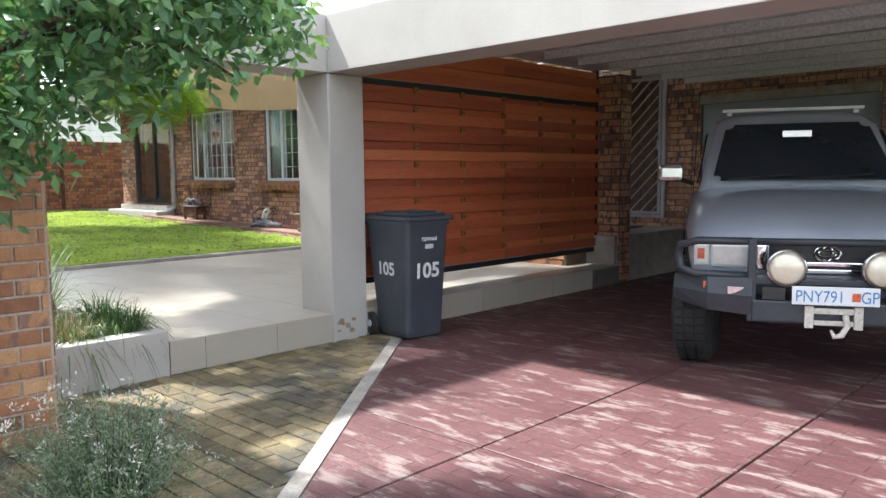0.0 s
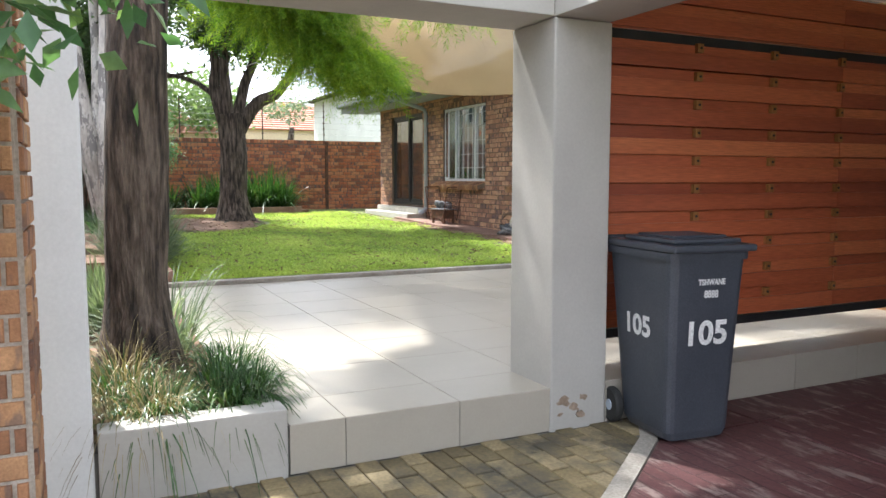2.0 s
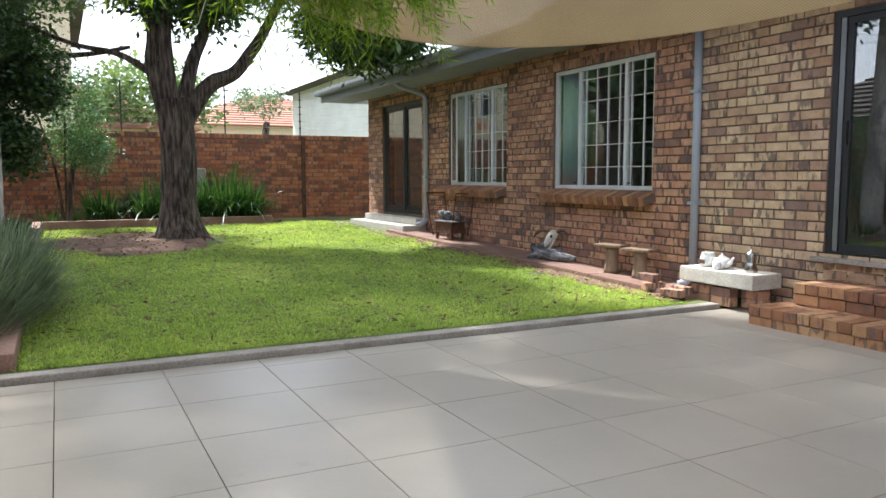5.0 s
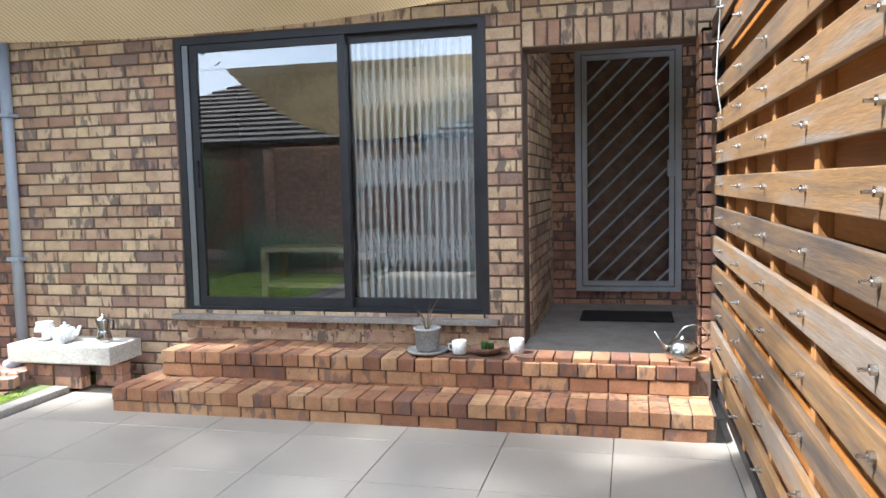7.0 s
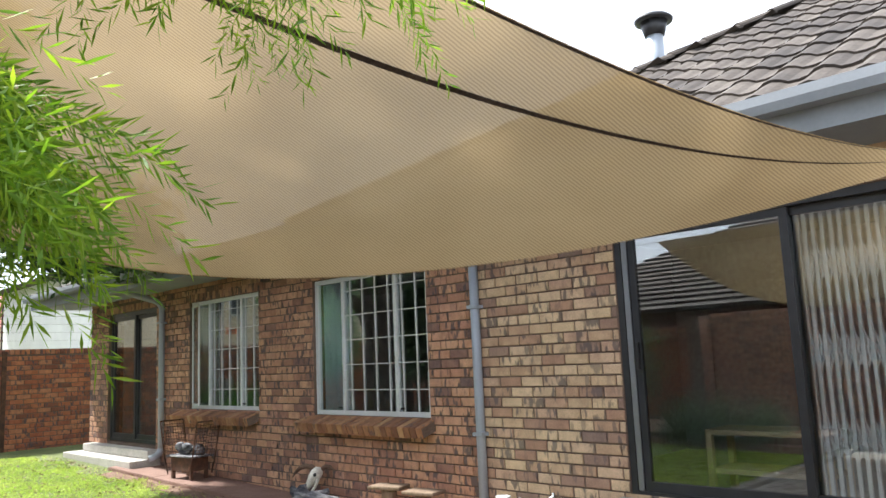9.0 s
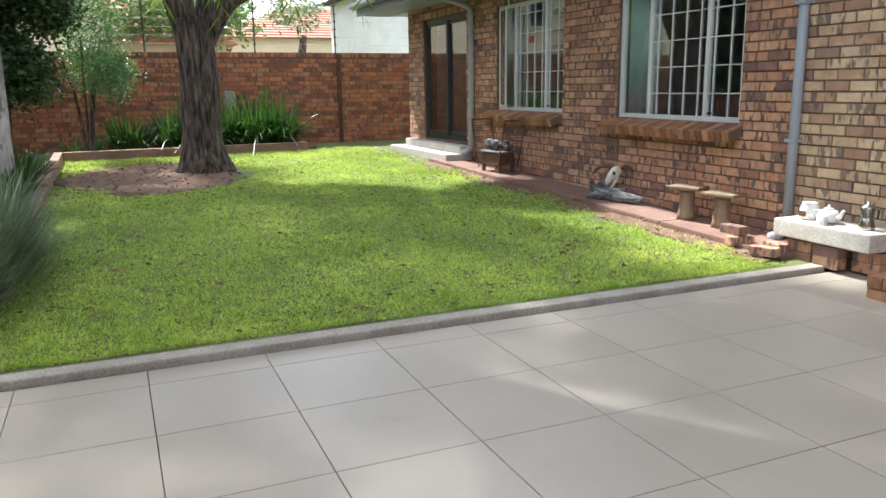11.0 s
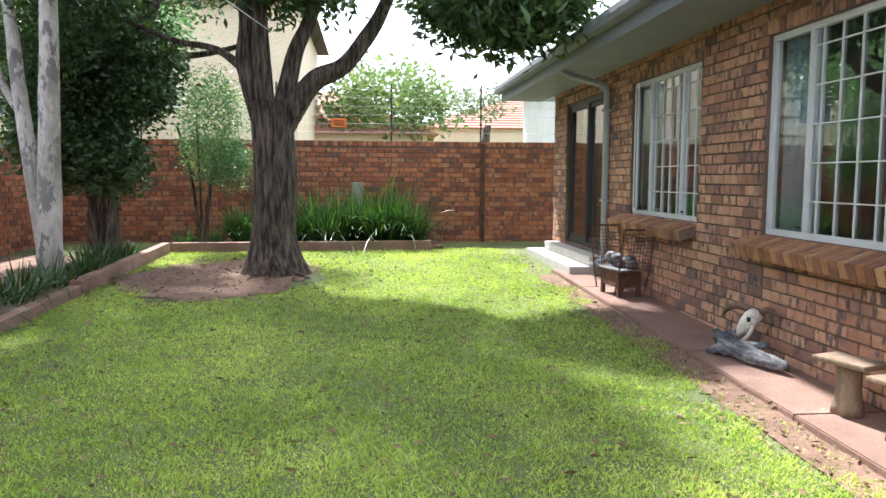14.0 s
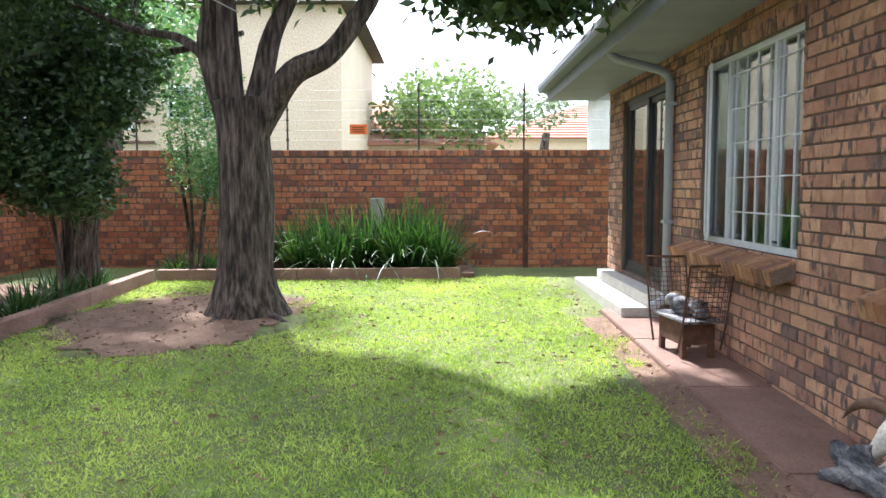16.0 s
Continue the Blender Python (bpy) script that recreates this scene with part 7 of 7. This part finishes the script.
for x, y, h in ((-5.15, 1.85, 0.42), (-5.2, 2.15, 0.42), (-5.35, 2.3, 0.40), (-5.6, 2.2, 0.45), (-5.45, 1.75, 0.5), (-5.8, 2.3, 0.5)):
    tuft("mondo_grass", "arching tuft of fine dark green grass in the planter", x, y, 0.31, 260, h, 0.0085, 0.13, 0.65, 0.85, M_STRAP, "grass tuft", "grass tufts in the planter")
for x, y, h in ((-5.12, 1.72, 0.42), (-5.2, 1.9, 0.38), (-5.5, 1.7, 0.5), (-5.75, 1.75, 0.6)):
    tuft("dry_grass", "dry straw-coloured grass tuft at the planter", x, y, 0.31, 260, h, 0.0045, 0.14, 0.6, 0.7, M_STRAW, "grass tuft", "dry grass tufts in the planter")
tuft("flax", "stiff upright grey-green flax behind the planter tree", -6.5, 2.02, 0.28, 300, 0.92, 0.013, 0.16, 0.5, 0.55, M_GREYLEAF)
for x, y, s in ((-11.3, 2.25, 1.6), (-11.8, 2.3, 1.55), (-10.7, 2.1, 1.4), (-7.2, 1.75, 0.8), (-7.9, 1.7, 0.8)):
    t = thing("lavender_bush", "soft mound of silver-green lavender", "shrub", pose(x, y, lawn_z(min(x, -9.8), y) + 0.0), group="lavender along the bed")
    n = 1500
    a, e = RNG.uniform(0, 6.283, n), np.arccos(RNG.uniform(0.0, 1, n))
    d = np.stack([np.sin(e) * np.cos(a), np.sin(e) * np.sin(a), np.cos(e)], 1)
    base = d * np.array([0.30, 0.28, 0.38]) * s * RNG.uniform(0.3, 1, (n, 1))
    strips("leaves", base, d + np.array([0, 0, 0.7]) + RNG.normal(0, 0.2, (n, 3)), RNG.uniform(0.15, 0.32, n) * s, RNG.uniform(0.008, 0.014, n), np.full(n, 0.15), M_GREYLEAF, t, 3, RNG)


def herb_bush():
    t = thing("rosemary_bush", "grey-green herb bush with pale flower tips by the pier", "shrub", pose(-2.98, 1.18, 0.01) @ Matrix.Diagonal((0.95, 0.95, 0.9, 1)))
    st, way0 = [], []
    for k in range(420):
        a, r = RNG.uniform(0, 6.283), 0.16 * math.sqrt(RNG.uniform(0, 1))
        tilt = abs(RNG.normal(0, 0.45))
        st.append((r * math.cos(a), r * math.sin(a), 0.0))
        way0.append((math.sin(tilt) * math.cos(a), math.sin(tilt) * math.sin(a), math.cos(tilt)))
    st, way0 = np.array(st), np.array(way0)
    L = RNG.uniform(0.35, 0.72, len(st))
    strips("stem_cluster", st, way0.copy(), L, np.full(len(st), 0.005), np.full(len(st), 0.2), M_STRAP, t, 4, RNG)
    per = 26
    f = np.linspace(0.25, 1, per)
    base = (st[:, None] + way0[:, None] * (L[:, None] * f)[:, :, None])
    base[:, :, 2] -= 0.2 * L[:, None] * (f ** 2.2)[None]
    n = len(st) * per
    way = RNG.normal(size=(n, 3)) + np.repeat(way0, per, 0) * 0.9
    blades("leaves", base.reshape(-1, 3), way, RNG.normal(size=(n, 3)), RNG.uniform(0.02, 0.04, n), RNG.uniform(0.004, 0.007, n), M_GREYLEAF, t)
    pick = RNG.choice(len(st), 60)
    tip = st[pick] + way0[pick] * L[pick][:, None] + np.array([0, 0, -0.1])
    k = 12
    b2 = np.repeat(tip, k, 0) + RNG.normal(0, 0.012, (60 * k, 3)) + np.array([0, 0, 0.03])
    blades("flowers", b2, RNG.normal(size=(60 * k, 3)) + np.array([0, 0, 1.0]), RNG.normal(size=(60 * k, 3)), np.full(60 * k, 0.018), np.full(60 * k, 0.007), M_BONE, t)
    return t


herb_bush()


# ---- lawn ----
def lawn():
    n = 250000
    x = -9.85 - 10.0 * RNG.uniform(0, 1, n) ** 1.35
    y = RNG.uniform(2.45, 7.86, n)
    dirt = (np.hypot((x + 17.0) / 1.5, (y - 3.7) / 1.15) + 0.35 * np.sin(3 * x + 2 * y) * 0.5 < 1.0) | ((y > 7.66 + 0.12 * np.sin(2.3 * x) + 0.1 * np.sin(7 * x)) & (RNG.uniform(0, 1, n) > 0.12))
    patchy = np.sin(1.7 * x + 0.6 * y) + np.sin(2.9 * y - 1.1 * x) + RNG.normal(0, 1.0, n) > -2.3
    keepit = ~dirt & patchy
    x, y = x[keepit], y[keepit]
    n = len(x)
    z = 0.30 + 0.0245 * (-9.8 - x) + 0.10 * np.exp(-(np.hypot(x + 16.8, y - 4.35) / 0.75) ** 2) - 0.015
    base = np.stack([x, y, z], 1)
    way = RNG.normal(size=(n, 3)) * np.array([0.75, 0.75, 0.2]) + np.array([0, 0, 0.8])
    ob = blades("grass", base, way, RNG.normal(size=(n, 3)), RNG.uniform(0.022, 0.062, n) * (0.8 + 0.35 * np.sin(9 * x + 3 * np.sin(5 * y)) * np.sin(8 * y + 2 * np.sin(6 * x))), RNG.uniform(0.004, 0.010, n), M_GRASS)
    tagged(ob, "short mown garden lawn, thin under the tree", "grass", kind="stuff")
    n = 9000
    x, y = -9.9 - 9.5 * RNG.uniform(0, 1, n), RNG.uniform(2.5, 7.9, n)
    near = (np.hypot(x + 17.0, y - 3.7) < 2.0) | (y > 7.5) | (RNG.uniform(0, 1, n) < 0.4)
    x, y = x[near], y[near]
    n = len(x)
    z = 0.30 + 0.0245 * (-9.8 - x) + 0.10 * np.exp(-(np.hypot(x + 16.8, y - 4.35) / 0.75) ** 2) + 0.012
    ob = blades("fallen_leaves", np.stack([x, y, z], 1), RNG.normal(size=(n, 3)) * np.array([1, 1, 0.15]), RNG.normal(size=(n, 3)) * np.array([1, 1, 0.3]), RNG.uniform(0.02, 0.075, n), RNG.uniform(0.008, 0.028, n), M_DRYLEAF)
    tagged(ob, "scattered dry brown leaves on lawn and soil", "leaf litter", kind="stuff")


lawn()


def soil_patch():
    def sheet_of(inside, x0, x1, y0, y1, step, lift):
        verts, faces, ids = [], [], {}
        nx, ny = int((x1 - x0) / step), int((y1 - y0) / step)
        def vid(i, j):
            if (i, j) not in ids:
                x, y = x0 + i * step, y0 + j * step
                ids[(i, j)] = len(verts)
                verts.append((x, y, lawn_z(x, y) + lift + 0.012 * noise.noise(Vector((x * 3, y * 3, 0)))))
            return ids[(i, j)]
        for i in range(nx):
            for j in range(ny):
                if inside(x0 + (i + 0.5) * step, y0 + (j + 0.5) * step):
                    faces.append((vid(i, j), vid(i + 1, j), vid(i + 1, j + 1), vid(i, j + 1)))
        return verts, faces
    v, f = sheet_of(lambda x, y: math.hypot((x + 17.0) / 1.5, (y - 3.7) / 1.15) + 0.2 * noise.noise(Vector((x * 2, y * 2, 3))) < 1.05, -19.4, -14.5, 2.45, 6.0, 0.12, 0.0)
    tagged(mesh("soil_patch", v, f, M_SOIL, smooth=True), "bare brown soil round the tree foot", "soil", kind="structure")
    v, f = sheet_of(lambda x, y: True, -16.9, -9.9, 7.62, 7.9, 0.07, -0.004)
    tagged(mesh("soil_strip", v, f, M_SOIL, smooth=True), "bare soil strip beside the path", "soil", kind="structure")


soil_patch()
setting("bed_soil_side", boxes((-20.9, 0.12, 0.3, -9.85, 2.32, 0.52)), M_SOIL, "shaded soil of the side bed", "soil")
setting("bed_soil_back", boxes((-20.95, 2.45, 0.3, -19.8, 6.7, 0.60)), M_SOIL, "soil of the raised back bed", "soil")
M_SLEEPER = material("red-brown concrete edging", [(0.3, (0.22, 0.12, 0.09)), (0.7, (0.36, 0.22, 0.17))], 0.85, 3, 60, 0.25, space="World")


def edging(name, pts, h, w, label):
    e = thing(name, label, "edging", kind="structure")
    for (x0, y0), (x1, y1) in zip(pts, pts[1:]):
        d = Vector((x1 - x0, y1 - y0, 0))
        L = d.length
        z0, z1 = lawn_z(x0, y0), lawn_z(x1, y1)
        m = Matrix.Translation((x0, y0, z0)) @ Matrix.Rotation(math.atan2(d.y, d.x), 4, 'Z') @ Matrix.Rotation(-math.atan2(z1 - z0, L), 4, 'Y')
        part("edging_block", boxes((0.003, -w / 2, -0.15, L - 0.003, w / 2, h), bevel=0.012, m=m), M_SLEEPER, e)


edging("kerb_2", [(-9.85, 2.38), (-11.8, 2.38), (-13.8, 2.38), (-15.8, 2.38)], 0.10, 0.13, "low concrete edging along the side bed")
edging("kerb_3", [(-15.8, 2.38), (-17.6, 2.38), (-19.5, 2.38)], 0.15, 0.13, "raised red-brown edging along the side bed")
edging("kerb_4", [(-19.55, 2.45), (-19.65, 4.3), (-19.75, 6.5)], 0.14, 0.13, "red-brown edging of the back bed")
setting("bed_post", boxes((-20.75, 5.2, 0.6, -20.6, 5.4, 1.62), bevel=0.02), M_CONC, "short concrete post behind the strap leaves", "post")
# planter
setting("planter_wall", boxes((-5.02, 1.60, 0.0, -4.872, 2.375, 0.33), (-6.6, 2.26, 0.2, -5.022, 2.375, 0.30), bevel=0.008), M_PLASTER, "low grey-white plastered planter wall", "planter")
setting("planter_soil", boxes((-8.2, 1.08, 0.1, -5.03, 2.26, 0.285)), M_SOIL, "dark planter soil", "soil")


# ---- beyond the garden ----
def far_house(name, x0, y0, x1, y1, wall_h, roof_h, base, wmat, rmat, label, wins=(), face="x+"):
    h = thing(name, label, "house", pose(0, 0, base))
    part("wall", boxes((x0, y0, 0, x1, y1, wall_h)), wmat, h)
    o = 0.5
    bm = bmesh.new()
    c = [bm.verts.new(p) for p in ((x0 - o, y0 - o, wall_h), (x1 + o, y0 - o, wall_h), (x1 + o, y1 + o, wall_h), (x0 - o, y1 + o, wall_h))]
    ins = min(x1 - x0, y1 - y0) / 2
    if x1 - x0 > y1 - y0:
        r = [bm.verts.new((x0 + ins, (y0 + y1) / 2, wall_h + roof_h)), bm.verts.new((x1 - ins, (y0 + y1) / 2, wall_h + roof_h))]
        fs = ((c[0], c[1], r[1], r[0]), (c[2], c[3], r[0], r[1]), (c[1], c[2], r[1]), (c[3], c[0], r[0]))
    else:
        r = [bm.verts.new(((x0 + x1) / 2, y0 + ins, wall_h + roof_h)), bm.verts.new(((x0 + x1) / 2, y1 - ins, wall_h + roof_h))]
        fs = ((c[1], c[2], r[1], r[0]), (c[3], c[0], r[0], r[1]), (c[0], c[1], r[0]), (c[2], c[3], r[1]))
    for f in fs:
        bm.faces.new(f)
    bm.faces.new(c[::-1])
    rf = part("roof", bm, rmat, h)
    for wx, wz, ww, wh in wins:
        if face == "x+":
            win = part("window", boxes((x1 - 0.02, wx, wz, x1 + 0.05, wx + ww, wz + wh)), M_STEELW, h)
            part("pane", boxes((x1 + 0.051, wx + 0.07, wz + 0.07, x1 + 0.06, wx + ww - 0.07, wz + wh - 0.07)), M_CARGLASS, win)
        else:
            win = part("window", boxes((wx, y1 - 0.02, wz, wx + ww, y1 + 0.05, wz + wh)), M_STEELW, h)
            part("pane", boxes((wx + 0.07, y1 + 0.051, wz + 0.07, wx + ww - 0.07, y1 + 0.06, wz + wh - 0.07)), M_CARGLASS, win)
    return h


def tile_strips(parent, rows, a, b, top_a, top_b, mat):
    """Raised tile courses between an eave line a-b and a ridge line."""
    a, b, top_a, top_b = map(Vector, (a, b, top_a, top_b))
    n = (b - a).cross(top_a - a).normalized()
    bm = bmesh.new()
    for k in range(rows):
        f0, f1 = k / rows, (k + 1) / rows
        p = [a.lerp(top_a, f0), b.lerp(top_b, f0), b.lerp(top_b, f1), a.lerp(top_a, f1)]
        q = [bm.verts.new(p[0] + n * 0.07), bm.verts.new(p[1] + n * 0.07), bm.verts.new(p[2] + n * 0.02), bm.verts.new(p[3] + n * 0.02), bm.verts.new(p[0]), bm.verts.new(p[1])]
        bm.faces.new((q[0], q[1], q[2], q[3]))
        bm.faces.new((q[4], q[5], q[1], q[0]))
    part("tile_cladding", bm, mat, parent)


h = far_house("apartment_house", -42.0, -12.0, -32.0, 3.3, 6.6, 2.2, 0.5, M_CREAM, M_ROOF, "two-storey cream plastered house behind the wall", [(-1.8, 3.3, 0.7, 1.0), (-0.8, 3.3, 0.5, 1.0), (-6.0, 3.0, 1.6, 1.4), (-4.0, 3.0, 1.2, 1.4)])
for k in range(5):
    part("louvre", boxes((-31.99, -3.4, 2.6 + 0.62 * k, -31.93, -2.2, 2.68 + 0.62 * k)), M_HORN, h)
h = far_house("terracotta_house", -62.0, 8.6, -50.0, 22.0, 3.9, 2.4, 0.5, M_CREAM, M_ROOF_RED, "house with a pale terracotta tile roof")
tile_strips(h, 14, (-49.5, 8.1, 3.9), (-49.5, 22.5, 3.9), (-56.0, 14.6, 6.3), (-56.0, 16.0, 6.3), M_ROOF_RED)
h = far_house("terracotta_house", -48.0, -4.0, -40.0, 8.0, 3.0, 2.2, 0.5, M_CREAM, M_ROOF_RED, "further house with a red tile roof")
far_house("white_house", -33.0, 10.7, -25.0, 19.0, 4.0, 0.8, 0.5, M_WHITE, M_ROOF, "white two-storey neighbouring house", [(11.4, 2.4, 1.0, 1.1)])
h = far_house("neighbour_house", -18.0, -9.4, -3.0, -1.1, 2.6, 2.3, 0.0, M_BRICK_RED, M_ROOF, "dark-tiled neighbouring house across the side wall", [(-15.0, 0.9, 1.6, 1.2), (-10.0, 0.9, 1.6, 1.2)], "y+")
tile_strips(h, 18, (-2.5, -0.6, 2.6), (-18.5, -0.6, 2.6), (-7.15, -5.25, 4.9), (-13.85, -5.25, 4.9), M_ROOF)


def far_tree(x, y, r, zc, label, mat, count=3500, leaf=0.32):
    t = thing("distant_tree", label, "tree", pose(x, y, 0.4), group="trees beyond the wall")
    bm = bmesh.new()
    limb(bm, [(0, 0, -0.2), (0.1, 0, zc * 0.4), (0.0, 0.2, zc * 0.8)], 0.25, 0.10, 10, 0.03)
    part("trunk", bm, M_BARK, t, smooth=True)
    leafy("crown", RNG, count, [((0, 0, zc), (r, r, r * 0.62), 3), ((0.2 * r, 0.55 * r, zc - 0.2 * r), (r * 0.6, r * 0.6, r * 0.4), 1), ((0, -0.55 * r, zc - 0.15 * r), (r * 0.6, r * 0.6, r * 0.4), 1)], 12, r * 0.11, leaf, leaf * 0.5, mat, t, 0.2)
    return t


M_LEAF_FAR = material("hazy distant leaf", [(0.2, (0.10, 0.16, 0.07)), (0.8, (0.20, 0.28, 0.12))], 0.7, 1, 10, 0, vary=0.6, translucent=0.4, space="World")
far_tree(-40.5, 6.4, 2.6, 4.6, "round green tree beyond the boundary wall", M_LEAF_FAR)
far_tree(-46.0, 2.6, 2.8, 4.0, "further green tree beyond the boundary wall", M_LEAF_FAR)
far_tree(-30.5, 8.9, 0.9, 3.6, "thin grey-green sapling beyond the wall", M_GREYLEAF, 700, 0.16)
far_tree(-28.0, -3.0, 2.8, 5.0, "dark tree behind the side bed", M_LEAF_DARK, 5000, 0.22)
far_tree(-23.6, 0.2, 1.7, 4.4, "leafy tree over the corner of the wall", M_LEAF_MID, 5000, 0.13)
far_tree(-21.5, -4.6, 2.0, 4.2, "tree over the side wall", M_LEAF_DARK, 4500, 0.16)


def electric_fence():
    f = thing("electric_fence", "thin wire electric fence on posts above the wall", "fence")
    ys = (-0.9, 1.6, 3.9, 5.9, 7.5)
    for y in ys:
        p = part("post", tube([(-21.12, y, 2.3), (-21.12, y, 3.35)], 0.014, 6), M_BLACK, f)
        for k in range(6):
            part("insulator", tube([(-21.12, y - 0.02, 2.5 + 0.15 * k), (-21.12, y + 0.02, 2.5 + 0.15 * k)], 0.022, 6), M_RUST, p)
    for k in range(6):
        part("wire", tube([(-21.12, y, 2.5 + 0.15 * k - 0.006 * (i % 2)) for i, y in enumerate((-1.4, -0.9, 1.6, 3.9, 5.9, 7.5, 11.0))], 0.0022, 4), M_STEEL, f)
    return f


electric_fence()
sg = thing("warning_sign", "small plain orange sign hung on the wire fence", "sign", pose(-21.09, 4.98, 2.58))
part("panel", boxes((0, -0.13, 0, 0.006, 0.13, 0.15), bevel=0.002), M_ORANGE, sg)
for k in range(3):
    part("print_bar", boxes((0.0065, -0.09, 0.03 + 0.035 * k, 0.0075, 0.09, 0.045 + 0.035 * k)), M_RUST, sg)


# ---- floor pieces ----
def clip_poly(poly, n, d):
    """Keep the part of a flat polygon where n . p <= d."""
    out = []
    for i, p in enumerate(poly):
        q = poly[(i + 1) % len(poly)]
        a, b = n[0] * p[0] + n[1] * p[1] - d, n[0] * q[0] + n[1] * q[1] - d
        if a <= 0:
            out.append(p)
        if (a < 0 < b) or (b < 0 < a):
            t = a / (a - b)
            out.append((p[0] + t * (q[0] - p[0]), p[1] + t * (q[1] - p[1])))
    return out


def prism(poly, z0, z1, c=0.003):
    cx, cy = sum(p[0] for p in poly) / len(poly), sum(p[1] for p in poly) / len(poly)
    n = len(poly)
    v = [(x, y, z0) for x, y in poly] + [(x, y, z1 - c) for x, y in poly]
    for x, y in poly:
        d = math.hypot(x - cx, y - cy) + 1e-6
        v.append((x - c * (x - cx) / d * 1.4, y - c * (y - cy) / d * 1.4, z1))
    f = [(k, (k + 1) % n, n + (k + 1) % n, n + k) for k in range(n)] + [(n + k, n + (k + 1) % n, 2 * n + (k + 1) % n, 2 * n + k) for k in range(n)] + [tuple(range(2 * n, 3 * n))]
    return v, f


def area(poly):
    return 0.5 * abs(sum(p[0] * q[1] - q[0] * p[1] for p, q in zip(poly, poly[1:] + poly[:1])))


TX = [-9.665, -9.455, -8.85, -8.245, -7.645, -7.045, -6.45, -5.86, -5.27, -4.885]
TY = [1.43, 2.05, 2.65, 3.245, 3.84, 4.445, 5.04, 5.635, 6.225, 6.82, 7.42, 8.38]
for x0, x1 in zip(TX, TX[1:]):
    for y0, y1 in zip(TY, TY[1:]):
        if (x0 > -8.2 and y1 < 2.2 and x0 > -8.25) or (x1 > -6.5 and y1 < 2.3):
            continue
        if x0 > -5.3 and y0 < 2.3:
            y0 = 2.385
        if y1 - y0 < 0.05:
            continue
        v, f = prism([(x0 + 0.002, y0 + 0.002), (x1 - 0.002, y0 + 0.002), (x1 - 0.002, y1 - 0.002), (x0 + 0.002, y1 - 0.002)], 0.236, 0.25, 0.0015)
        mesh("tile", v, f, M_TILE, patio)
for y0, y1 in ((2.385, 2.65), (2.65, 3.245), (3.245, 3.78), (4.145, 4.445), (4.445, 5.04), (5.04, 5.635), (5.635, 6.225), (6.225, 6.82), (6.82, 7.6)):
    v, f = prism([(-4.899, y0 + 0.002), (-4.884, y0 + 0.002), (-4.884, y1 - 0.002), (-4.899, y1 - 0.002)], 0.02, 0.247, 0.001)
    mesh("riser_tile", v, f, M_TILE, patio)

# the drive and the paving meet along one slanting edge
EN = Vector((-2.7 + 4.6, 1.8 - 4.15)).normalized()
NN = (-EN.y, EN.x)
ED = NN[0] * -4.6 + NN[1] * 4.15
SIGN = 1 if NN[0] * 0 + NN[1] * 4 - ED > 0 else -1
for i in range(-3, 8):
    for j in range(-4, 5):
        x0, y0 = -2.4 + 1.05 * i, 2.75 + 2.15 * (j - 1) - (0.0 if i % 2 else 0.0)
        poly = [(x0 + 0.006, y0 + 0.006), (x0 + 1.044, y0 + 0.006), (x0 + 1.044, y0 + 2.144), (x0 + 0.006, y0 + 2.144)]
        poly = clip_poly(poly, (-SIGN * NN[0], -SIGN * NN[1]), -SIGN * ED - 0.10)
        poly = clip_poly(poly, (-1, 0), 4.87)
        poly = clip_poly(poly, (0, 1), 10.2)
        poly = clip_poly(poly, (1, 0), 3.88)
        if len(poly) > 2 and area(poly) > 0.02:
            v, f = prism(poly, 0.0, 0.026, 0.004)
            mesh("slab", v, f, M_DRIVE, drive)
v, f = prism([(-4.86, 4.46), (-4.6 + 0.09 * SIGN * NN[0], 4.15 + 0.09 * SIGN * NN[1]), (-1.0 + 0.09 * SIGN * NN[0], 4.15 - 3.6 * 2.35 / 1.9 + 0.09 * SIGN * NN[1]), (-1.0, 4.15 - 3.6 * 2.35 / 1.9), (-4.6, 4.15), (-4.86, 4.35)], 0.0, 0.024, 0.003)
mesh("edge_strip", v, f, M_CONC, drive)
shared = {}
count = 0
for j in range(-30, 42):
    for i in range(0, 14):
        x0 = -4.86 + 0.222 * i + (0.111 if j % 2 else 0.0) - 0.111
        y0 = 0.0 + 0.112 * j
        poly = [(x0 + 0.004, y0 + 0.004), (x0 + 0.218, y0 + 0.004), (x0 + 0.218, y0 + 0.108), (x0 + 0.004, y0 + 0.108)]
        p2 = clip_poly(poly, (SIGN * NN[0], SIGN * NN[1]), SIGN * ED)
        p2 = clip_poly(p2, (-1, 0), 4.885)
        if len(p2) < 3 or area(p2) < 0.004 or count >= 320 and y0 < 0.4:
            continue
        if y0 < -1.2:
            continue
        h = 0.022 + 0.006 * noise.noise(Vector((x0 * 4, y0 * 4, 0)))
        v, f = prism(p2, 0.0, h, 0.004)
        mesh("paver", v, f, M_PAVER, apron)
        count += 1

lay_bricks()
